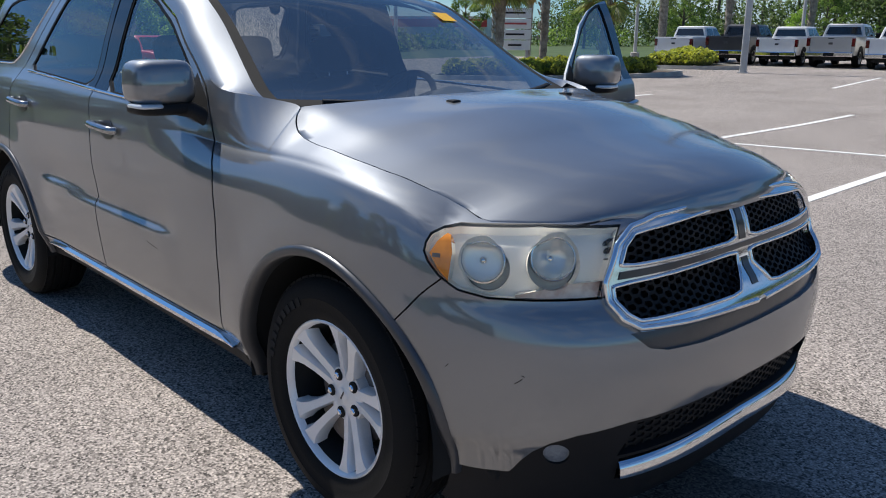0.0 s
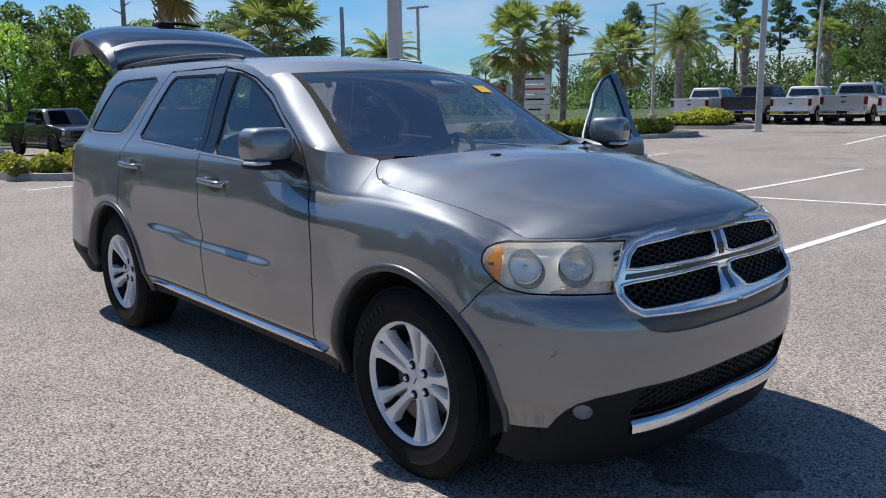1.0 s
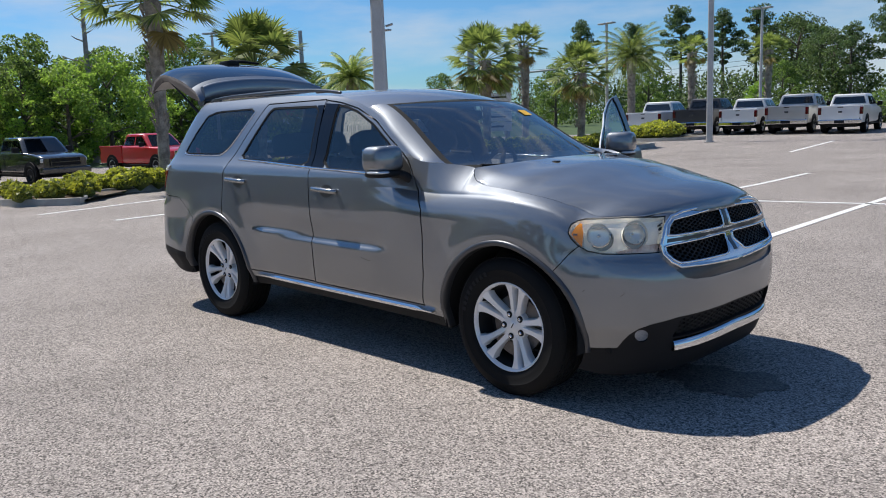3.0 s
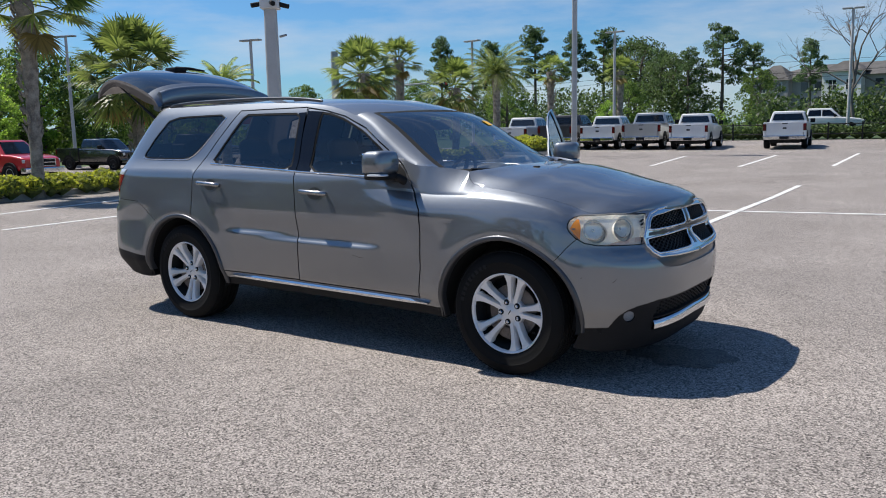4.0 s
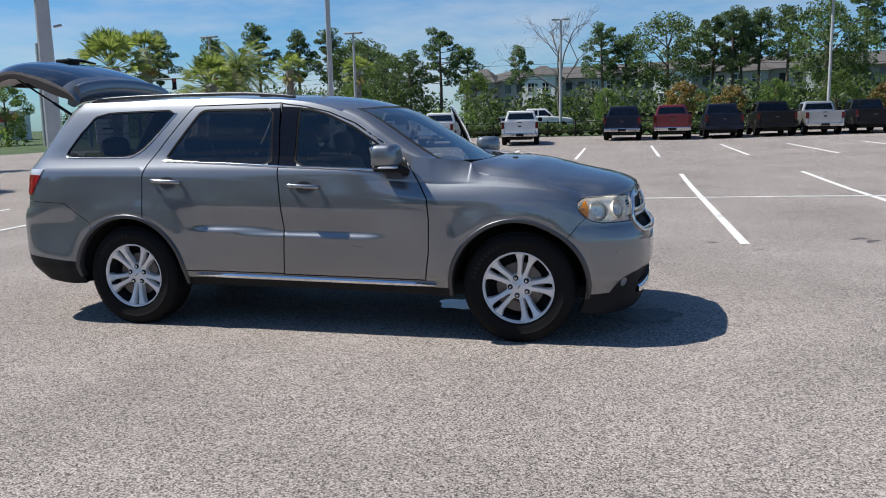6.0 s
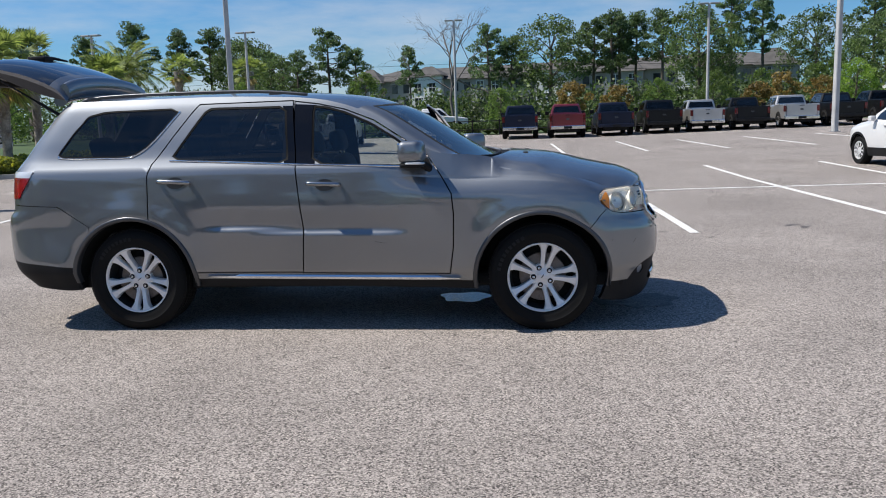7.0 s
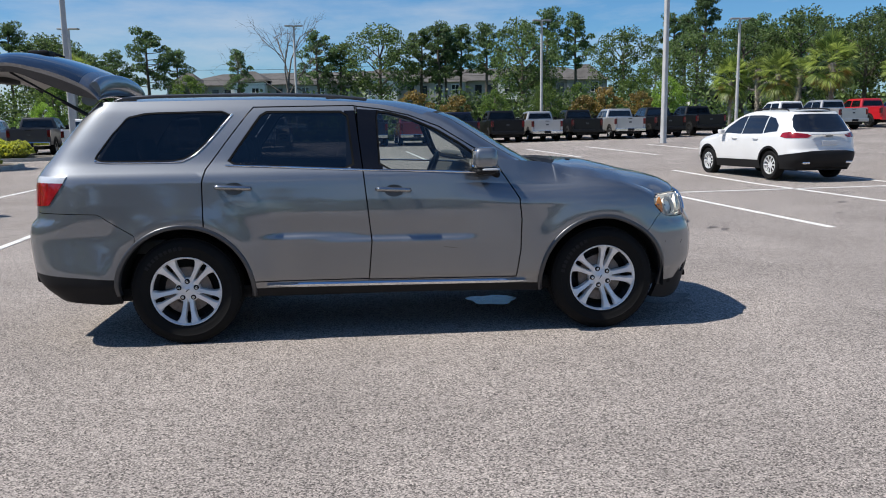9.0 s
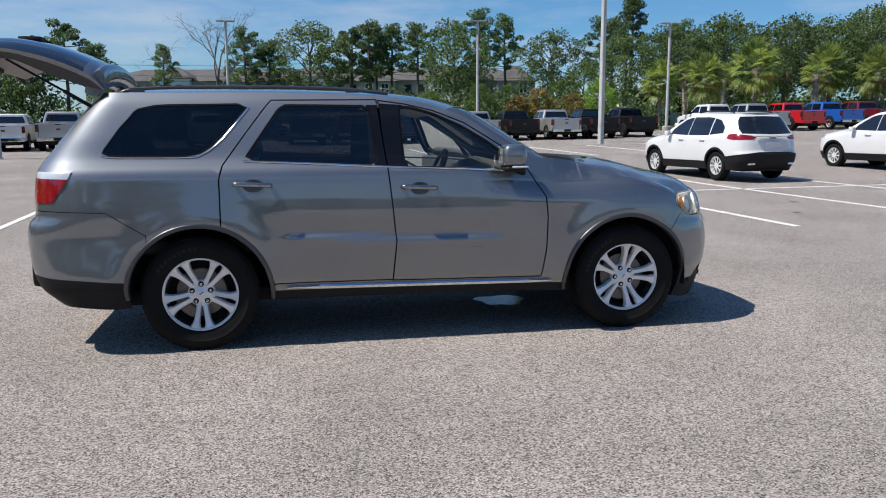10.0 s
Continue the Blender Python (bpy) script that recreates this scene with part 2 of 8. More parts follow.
# ---- mesh tools ----
def link_mesh(name, verts, faces, material, parent=None, label="", smooth=False, kind=""):
    me = bpy.data.meshes.new(name)
    me.from_pydata([tuple(v) for v in verts], [], [tuple(f) for f in faces])
    me.materials.append(material)
    if smooth:
        me.shade_smooth()
    ob = new(name, me)
    ob.parent = parent
    return tagged(ob, label, "", "", kind)


def part(name, bm, material, parent, label="", smooth=False, kind=""):
    """One mesh object from a bmesh, under a thing or a part."""
    me = bpy.data.meshes.new(name)
    bm.to_mesh(me)
    bm.free()
    me.materials.append(material)
    if smooth:
        me.shade_smooth()
        me.set_sharp_from_angle(angle=radians(smooth if smooth > 1 else 40))
    ob = new(name, me)
    ob.parent = parent
    return tagged(ob, label, "", "", kind)


def thing(name, m, label, category, group="", kind=""):
    ob = new(name)
    ob.empty_display_size = 0.2
    ob.matrix_world = m
    return tagged(ob, label, category, group, kind)


def box(bm, x0, x1, y0, y1, z0, z1, bevel=0.0, m=None):
    made = bmesh.ops.create_cube(bm, size=1.0)["verts"]
    t = Matrix.Translation(((x0 + x1) / 2, (y0 + y1) / 2, (z0 + z1) / 2)) @ Matrix.Diagonal((x1 - x0, y1 - y0, z1 - z0, 1))
    bmesh.ops.transform(bm, matrix=(m or Matrix()) @ t, verts=made)
    if bevel:
        edges = list({e for v in made for e in v.link_edges})
        bmesh.ops.bevel(bm, geom=edges, offset=bevel, segments=2, affect="EDGES", profile=0.6)
    return bm


def boxed(x0, x1, y0, y1, z0, z1, bevel=0.0, m=None):
    return box(bmesh.new(), x0, x1, y0, y1, z0, z1, bevel, m)


def revolve(bm, profile, steps, m=None, a0=0.0, a1=2 * math.pi):
    """Turn (radius, height) pairs about the local z axis."""
    m, closed = m or Matrix(), abs(a1 - a0) > 6.28
    rings = []
    for k in range(steps if closed else steps + 1):
        a = a0 + (a1 - a0) * k / steps
        rings.append([bm.verts.new(m @ Vector((r * math.cos(a), r * math.sin(a), h))) for r, h in profile])
    n = len(rings)
    for k in range(n if closed else n - 1):
        a, b = rings[k], rings[(k + 1) % n]
        for i in range(len(profile) - 1):
            quad = [a[i], b[i], b[i + 1], a[i + 1]]
            bm.faces.new(quad)
    bmesh.ops.remove_doubles(bm, verts=[v for r in rings for v in r], dist=1e-6)
    return bm


def tube(bm, pts, radius, sides=8, m=None, cap=True):
    """A tube along points; radius: a number or one for each point."""
    m = m or Matrix()
    pts = [Vector(p) for p in pts]
    rs = radius if isinstance(radius, (list, tuple)) else [radius] * len(pts)
    rings, side = [], None
    for i, p in enumerate(pts):
        d = (pts[min(i + 1, len(pts) - 1)] - pts[max(i - 1, 0)]).normalized()
        side = (side - d * side.dot(d)).normalized() if side and (side - d * side.dot(d)).length > 1e-4 else d.orthogonal().normalized()
        up = d.cross(side)
        rings.append([bm.verts.new(m @ (p + (side * math.cos(a) + up * math.sin(a)) * rs[i])) for a in (2 * math.pi * k / sides for k in range(sides))])
    for a, b in zip(rings, rings[1:]):
        for k in range(sides):
            bm.faces.new((a[k], a[(k + 1) % sides], b[(k + 1) % sides], b[k]))
    if cap:
        bm.faces.new(rings[0][::-1])
        bm.faces.new(rings[-1])
    return bm


def smooth_path(pts, n):
    """n points on a Catmull-Rom curve through pts."""
    pts = [Vector(p) for p in pts]
    out, last = [], len(pts) - 1
    for k in range(n):
        f = k / (n - 1) * last
        i = min(int(f), last - 1)
        t = f - i
        p0, p1, p2, p3 = pts[max(i - 1, 0)], pts[i], pts[i + 1], pts[min(i + 2, last)]
        out.append(0.5 * (2 * p1 + (p2 - p0) * t + (2 * p0 - 5 * p1 + 4 * p2 - p3) * t * t + (3 * p1 - p0 - 3 * p2 + p3) * t ** 3))
    return out


def lerp(table, x):
    """Smooth interpolation in a table of (x, value) pairs, ascending."""
    xs, ys = [p[0] for p in table], [p[1] for p in table]
    if x <= xs[0]:
        return ys[0]
    if x >= xs[-1]:
        return ys[-1]
    i = max(k for k in range(len(xs) - 1) if xs[k] <= x)
    h = xs[i + 1] - xs[i]
    t = (x - xs[i]) / h
    def slope(k):
        if k <= 0 or k >= len(xs) - 1:
            return 0.0 if len(xs) < 3 else ((ys[1] - ys[0]) / (xs[1] - xs[0]) if k <= 0 else (ys[-1] - ys[-2]) / (xs[-1] - xs[-2]))
        a, b = (ys[k] - ys[k - 1]) / (xs[k] - xs[k - 1]), (ys[k + 1] - ys[k]) / (xs[k + 1] - xs[k])
        return 0.0 if a * b <= 0 else 2 * a * b / (a + b)
    m0, m1 = slope(i) * h, slope(i + 1) * h
    return (2 * t ** 3 - 3 * t * t + 1) * ys[i] + (t ** 3 - 2 * t * t + t) * m0 + (-2 * t ** 3 + 3 * t * t) * ys[i + 1] + (t ** 3 - t * t) * m1


def smoothstep(a, b, x):
    t = min(max((x - a) / (b - a), 0.0), 1.0)
    return t * t * (3 - 2 * t)


def ground_z(x, y):
    """The lot: level round the car, rising gently away from it and falling towards the woods."""
    return (0.0125 * max(0.0, min(y, 70) - 12) + 0.02 * max(0.0, min(x, 40) - 5) * smoothstep(12, 32, y)
            - 0.025 * max(0.0, min(-x, 34) - 16))

# ---- ground ----
def build_ground():
    fine = [float(v) for v in range(-64, 71, 1)]
    far = [90, 120, 160, 220, 320, 500, 900, 1600, 2600]
    xs = [-float(v) for v in reversed(far)] + fine + [float(v) for v in far]
    ys = xs
    verts = [(x, y, ground_z(x, y)) for y in ys for x in xs]
    n, faces, mats = len(xs), [], []
    for j in range(len(ys) - 1):
        for i in range(n - 1):
            faces.append((j * n + i, j * n + i + 1, (j + 1) * n + i + 1, (j + 1) * n + i))
            cx, cy = (xs[i] + xs[i + 1]) / 2, (ys[j] + ys[j + 1]) / 2
            mats.append(0 if -42 < cx < 62 and -62 < cy < 46 + 0.1 * max(cx, 0) else 1)
    ob = link_mesh("ground", verts, faces, M_ASPHALT, smooth=True)
    ob.data.materials.append(M_GRASS)
    ob.data.polygons.foreach_set("material_index", mats)
    return tagged(ob, "pale weathered asphalt parking lot with grass verges", "ground", kind="structure")


def ribbon(name, pts, width, parent):
    """A painted stripe that follows the ground."""
    bm = bmesh.new()
    pts = [Vector((*p, 0)) for p in pts]
    dense = []
    for a, b in zip(pts, pts[1:]):
        k = max(int((b - a).length / 0.5), 1)
        dense += [a.lerp(b, i / k) for i in range(k)]
    dense.append(pts[-1])
    rows = []
    for i, p in enumerate(dense):
        d = (dense[min(i + 1, len(dense) - 1)] - dense[max(i - 1, 0)]).normalized()
        s = Vector((-d.y, d.x, 0)) * width / 2
        rows.append([bm.verts.new((q.x, q.y, ground_z(q.x, q.y) + h)) for q, h in ((p - s, 0.0), (p - s, 0.006), (p + s, 0.006), (p + s, 0.0))])
    for a, b in zip(rows, rows[1:]):
        for k in range(3):
            bm.faces.new((a[k], b[k], b[k + 1], a[k + 1]))
    return part(name, bm, M_LINE, parent)


build_ground()
markings = thing("lane_markings", Matrix(), "worn white painted parking bay lines on the asphalt", "road marking", kind="structure")
NEAR_BAYS = [(-2.6, 4.0, -2.75, 14.4), (0.35, 3.8, 0.0, 14.9), (3.42, 3.82, 2.9, 15.6), (6.42, 4.1, 5.9, 16.2), (9.6, 4.4, 9.0, 16.6), (12.8, 4.8, 12.1, 17.0)]
FAR_BAYS = [(-6.0, 21.4, -6.9, 27.6), (-3.1, 21.4, -3.6, 28.6), (-0.5, 22.1, -0.9, 30.0), (2.3, 23.2, 1.9, 31.5), (5.3, 23.6, 4.9, 32.0), (8.15, 23.6, 7.5, 31.0), (11.15, 23.7, 10.4, 31.0), (14.2, 24.0, 13.4, 31.0), (17.2, 24.3, 16.4, 31.5)]
LEFT_BAYS = [(-5.0, 4.0, -5.25, 9.5), (-7.4, 3.0, -8.0, 9.0), (-9.6, 1.6, -10.0, 6.8), (-12.1, 1.2, -13.4, 7.0), (-8.5, 12.0, -8.35, 16.0), (-11.9, 12.4, -11.0, 15.0)]
for x0, y0, x1, y1 in NEAR_BAYS + FAR_BAYS + LEFT_BAYS:
    ribbon("bay_line", [(x0, y0), (x1, y1)], 0.11, markings)
ribbon("cross_line", [(-3.0, 8.55), (0, 9.1), (4.5, 9.9), (9, 10.3), (20, 11.2)], 0.11, markings)

# ---- the parked car: its outer surface ----
# u runs along the side (u = x between the two ring starts) and round the corners; z is the height.
class Shape:
    def __init__(self, front, rear, front_len, rear_len, nose, tail, side, top, bottom, roll=None, nf=3.2, nr=5.0, bulge=(), scoop=None, keep=(2.0, -2.1), flare=0.0):
        self.front, self.rear, self.front_len, self.rear_len = front, rear, front_len, rear_len
        self.nose, self.tail, self.side, self.top_t, self.bottom_t = nose, tail, side, top, bottom
        self.roll, self.nf, self.nr, self.bulge, self.scoop, self.flare = roll, nf, nr, bulge, scoop, flare
        self.turns = [self.ring(front, keep[0], lerp(nose, 0.7), nf, front_len), self.ring(-rear, -keep[1], -lerp(tail, 0.7), nr, rear_len)]

    def ring(self, start, keep, end, n, length):
        """Pairs of u and the angle round the corner: u is x as far as keep, then evenly round to the middle."""
        rows = []
        for k in range(181):
            a = math.pi / 2 * k / 180
            s, c = math.sin(a), math.cos(a)
            rows.append((a, start + (end - start) * (s ** n + c ** n) ** (-1 / n) * s))
        a0 = next(a for a, x in rows if x >= keep)
        out = [(x, a) for a, x in rows if a < a0]
        return out + [(keep + (a - a0) / (math.pi / 2 - a0) * length, a) for a, x in rows if a >= a0]

    def angle(self, which, u):
        table = self.turns[which]
        lo, hi = 0, len(table) - 1
        while hi - lo > 1:
            mid = (lo + hi) // 2
            lo, hi = (mid, hi) if table[mid][0] <= u else (lo, mid)
        (u0, a0), (u1, a1) = table[lo], table[hi]
        return min(max(a0 + (a1 - a0) * (u - u0) / max(u1 - u0, 1e-9), 0.0), math.pi / 2)

    def width(self, x, z):
        w = lerp(self.side, z)
        if self.roll:
            k = smoothstep(self.roll["x0"], self.roll["x1"], x)
            if k > 0:
                zt, ys = lerp(self.roll["z"], x), lerp(self.roll["y"], x)
                zc, yc = lerp(self.roll["crease"], x), lerp(self.roll["crease_y"], x)
                zr = zc - self.roll["depth"]
                if z > zr:
                    w0 = lerp(self.side, min(zr, 1.0))
                    slope = (ys - yc) / max(zt - zc, 0.01)
                    low = w0 - (w0 - yc) * (min(z, zc) - zr) ** 2 / (zc - zr) ** 2
                    r = self.roll["soft"]
                    over = z - zc
                    # a softened crease between the flank and the sloping top
                    over = 0.0 if over < -r else (over if over > r else (over + r) ** 2 / (4 * r))
                    p = lerp(self.roll.get("swell", [(0.0, 1.0)]), x)
                    span = max(zt - zc, 0.01)
                    over = span * min(over / span, 1.2) ** p if over > 0 else over
                    wn = low + slope * over
                    w = w + k * (wn - w)
        for cx, cz, r, amount in self.bulge:
            d = math.hypot(x - cx, z - cz)
            w += amount * math.exp(-((d - r) / 0.11) ** 2) if d > r else amount
        if self.flare:
            w += self.flare * smoothstep(-1.90, -2.12, x) * (1 - smoothstep(0.44, 0.82, z))
        if self.scoop and self.scoop[0][0] < x < self.scoop[-1][0]:
            zc = lerp(self.scoop, x)
            fade = smoothstep(self.scoop[0][0], self.scoop[0][0] + 0.3, x) * (1 - smoothstep(self.scoop[-1][0] - 0.2, self.scoop[-1][0], x))
            w += 0.011 * fade * ((1 - smoothstep(zc, zc + 0.04, z)) * smoothstep(0.45, zc, z) - smoothstep(zc, zc + 0.04, z) * (1 - smoothstep(zc + 0.04, zc + 0.2, z)))
        return w

    def at(self, u, z):
        """The point of the right-hand side."""
        if u > self.front:
            a = self.angle(0, u)
            n, r0, r1 = self.nf, self.front, lerp(self.nose, z)
        elif u < self.rear:
            a = self.angle(1, -u)
            n, r0, r1 = self.nr, self.rear, lerp(self.tail, z)
        else:
            return (u, -self.width(u, z), z)
        s, c = math.sin(a), math.cos(a)
        k = (abs(s) ** n + abs(c) ** n) ** (-1 / n)
        x = r0 + (r1 - r0) * k * s
        return (x, -self.width(x, z) * k * c, z)


CAR = Shape(
    front=1.45, rear=-1.9, front_len=1.0, rear_len=1.0,
    nose=[(0.15, 2.27), (0.20, 2.325), (0.26, 2.352), (0.32, 2.368), (0.45, 2.39), (0.60, 2.40), (0.70, 2.39), (0.77, 2.36), (0.82, 2.325), (0.93, 2.30), (0.99, 2.27), (1.04, 2.20), (1.12, 2.05)],
    tail=[(0.30, -2.44), (0.45, -2.60), (0.60, -2.65), (0.80, -2.67), (0.88, -2.65), (0.92, -2.61), (1.05, -2.60), (1.22, -2.58), (1.32, -2.51), (1.5, -2.37), (1.65, -2.24), (1.74, -2.15)],
    side=[(0.25, 0.87), (0.34, 0.885), (0.40, 0.905), (0.46, 0.93), (0.60, 0.942), (0.75, 0.948), (0.90, 0.947), (1.00, 0.942), (1.08, 0.934), (1.15, 0.926), (1.192, 0.918), (1.235, 0.887), (1.30, 0.847), (1.45, 0.790), (1.60, 0.727), (1.68, 0.685), (1.74, 0.635)],
    top=[(-3.4, 1.73), (-1.95, 1.73), (-1.0, 1.735), (-0.35, 1.715), (-0.1, 1.69), (0.1, 1.645), (0.32, 1.56), (0.52, 1.435), (0.62, 1.368), (0.69, 1.325), (0.74, 1.299), (0.80, 1.281), (0.88, 1.271), (0.95, 1.267), (1.013, 1.262), (1.08, 1.254), (1.13, 1.246), (1.163, 1.236), (1.178, 1.215), (1.195, 1.193), (1.22, 1.171), (1.25, 1.156), (1.31, 1.146), (1.39, 1.139), (1.5, 1.130), (1.6, 1.122), (1.71, 1.112), (1.8, 1.101), (1.87, 1.089), (1.94, 1.070), (2.0, 1.045), (2.05, 1.019), (2.085, 1.008), (2.12, 1.003), (2.5, 1.003), (2.75, 1.012), (3.0, 1.02)],
    bottom=[(-3.1, 0.36), (-2.4, 0.33), (-2.05, 0.31), (-1.9, 0.32), (-1.0, 0.33), (1.0, 0.30), (1.9, 0.22), (2.2, 0.18), (3.0, 0.20)],
    roll=dict(x0=0.35, x1=0.75, depth=0.15, soft=0.022, z=[(0.35, 1.545), (0.52, 1.435), (0.62, 1.368), (0.69, 1.325), (0.74, 1.299), (0.80, 1.281), (0.88, 1.271), (0.95, 1.267), (1.013, 1.262), (1.08, 1.254), (1.13, 1.246), (1.163, 1.236), (1.178, 1.215), (1.195, 1.193), (1.22, 1.171), (1.25, 1.156), (1.31, 1.146), (1.39, 1.139), (1.48, 1.130), (1.55, 1.122), (1.62, 1.112), (1.69, 1.101), (1.738, 1.089), (1.81, 1.070), (1.88, 1.045), (1.95, 1.019), (2.1, 1.01), (2.35, 1.02)],
              y=[(0.35, 0.80), (0.52, 0.80), (0.62, 0.815), (0.69, 0.830), (0.74, 0.840), (0.80, 0.845), (0.88, 0.845), (0.95, 0.832), (1.013, 0.815), (1.08, 0.787), (1.13, 0.765), (1.163, 0.757), (1.178, 0.782), (1.195, 0.798), (1.22, 0.810), (1.25, 0.817), (1.31, 0.828), (1.39, 0.84), (1.6, 0.845), (1.75, 0.845), (1.9, 0.835), (2.3, 0.83)],
              swell=[(0.35, 1.0), (0.7, 1.05), (0.9, 1.1), (1.1, 1.12), (1.3, 1.07), (1.5, 1.0)],
              crease=[(0.6, 1.12), (0.8, 1.105), (1.0, 1.095), (1.3, 1.098), (1.57, 1.088), (1.70, 1.074), (1.80, 1.055), (1.88, 1.022), (1.95, 0.985), (2.35, 0.98)],
              crease_y=[(0.6, 0.90), (0.9, 0.888), (1.26, 0.895), (1.57, 0.91), (1.75, 0.916), (2.3, 0.92)]),
    scoop=[(-1.02, 0.76), (-0.6, 0.738), (-0.1, 0.722), (0.3, 0.712), (0.62, 0.695)],
    bulge=[(1.521, 0.375, 0.5, 0.016), (-1.521, 0.375, 0.5, 0.016)], flare=0.05)


# ---- cutting panels out of the surface ----
def flat_sheet(shape, us, rows):
    """The unrolled surface: a flat sheet in u and z, from the lower to the upper edge."""
    bm = bmesh.new()
    grid = []
    for u in us:
        z0, z1 = lerp(shape.bottom_t, u), lerp(shape.top_t, u)
        if rows < 30 or not shape.roll:
            levels = [z0 + (z1 - z0) * k / rows for k in range(rows + 1)]
        else:
            # rows gather round the crease above the wheels
            zc = min(lerp(shape.roll["crease"], shape.at(u, 1.05)[0]), z1 - 0.035)
            levels = [z0 + (zc - 0.03 - z0) * k / 26 for k in range(26)] + [zc - 0.03 + 0.06 * k / 7 for k in range(7)]
            levels += [zc + 0.03 + (z1 - zc - 0.03) * k / 14 for k in range(15)]
        grid.append([bm.verts.new((u, 0, z)) for z in levels])
    rows = len(grid[0]) - 1
    for a, b in zip(grid, grid[1:]):
        for k in range(rows):
            bm.faces.new((a[k], b[k], b[k + 1], a[k + 1]))
    return bm


def inside(bm, faces, poly):
    """Cut a convex outline into the given faces; returns the faces within it."""
    poly = [Vector((u, 0, z)) for u, z in poly]
    area = sum(a.x * b.z - b.x * a.z for a, b in zip(poly, poly[1:] + poly[:1]))
    if area < 0:
        poly.reverse()
    lo_u, hi_u = min(p.x for p in poly), max(p.x for p in poly)
    lo_z, hi_z = min(p.z for p in poly), max(p.z for p in poly)
    keep = [f for f in faces if max(v.co.x for v in f.verts) > lo_u and min(v.co.x for v in f.verts) < hi_u
            and max(v.co.z for v in f.verts) > lo_z and min(v.co.z for v in f.verts) < hi_z]
    taken = set(keep)
    outer = [f for f in faces if f not in taken]
    for a, b in zip(poly, poly[1:] + poly[:1]):
        if not keep:
            break
        d = b - a
        if d.length < 1e-6:
            continue
        normal = Vector((d.z, 0, -d.x)).normalized()
        geom = list(dict.fromkeys(v for f in keep for v in f.verts)) + list(dict.fromkeys(e for f in keep for e in f.edges)) + keep
        got = bmesh.ops.bisect_plane(bm, geom=geom, dist=1e-5, plane_co=a, plane_no=normal)["geom"]
        cut = [g for g in got if isinstance(g, bmesh.types.BMFace)]
        keep = [f for f in cut if (f.calc_center_median() - a).dot(normal) <= 0]
        taken = set(keep)
        outer += [f for f in cut if f not in taken]
    return keep, [f for f in outer if f.is_valid]


def shrunk(poly, d):
    """A convex outline moved inwards by d (outwards where d is negative)."""
    pts = [Vector(p) for p in poly]
    if sum(a.x * b.y - b.x * a.y for a, b in zip(pts, pts[1:] + pts[:1])) < 0:
        pts.reverse()
    out, n = [], len(pts)
    for i in range(n):
        e0, e1 = (pts[i] - pts[i - 1]).normalized(), (pts[(i + 1) % n] - pts[i]).normalized()
        n0, n1 = Vector((-e0.y, e0.x)), Vector((-e1.y, e1.x))
        k = n0 + n1
        out.append(pts[i] + k * (d / max(k.dot(n0), 0.35)))
    return [(p.x, p.y) for p in out]


def rounded_outline(poly, cut=0.25, times=1):
    """Corners cut off a convex outline, again and again."""
    for _ in range(times):
        out = []
        for (a, b), (c, d) in zip(poly, poly[1:] + poly[:1]):
            out += [(a + (c - a) * cut, b + (d - b) * cut), (c + (a - c) * cut, d + (b - d) * cut)]
        poly = out
    return poly


def disc_outline(cx, cz, r, n=28, squash=1.0):
    return [(cx + r * math.cos(2 * math.pi * k / n), cz + r * squash * math.sin(2 * math.pi * k / n)) for k in range(n)]


def frame_at(shape, u, z):
    """A point of the surface and its outward normal."""
    p = Vector(shape.at(u, z))
    e = 2e-3
    du = Vector(shape.at(u + e, z)) - Vector(shape.at(u - e, z))
    dz = Vector(shape.at(u, z + e)) - Vector(shape.at(u, z - e))
    n = du.cross(dz).normalized()
    out = Vector((p.x - min(max(p.x, shape.rear), shape.front), p.y - 1e-4, 0))
    return p, (n if n.dot(out) >= 0 else -n)


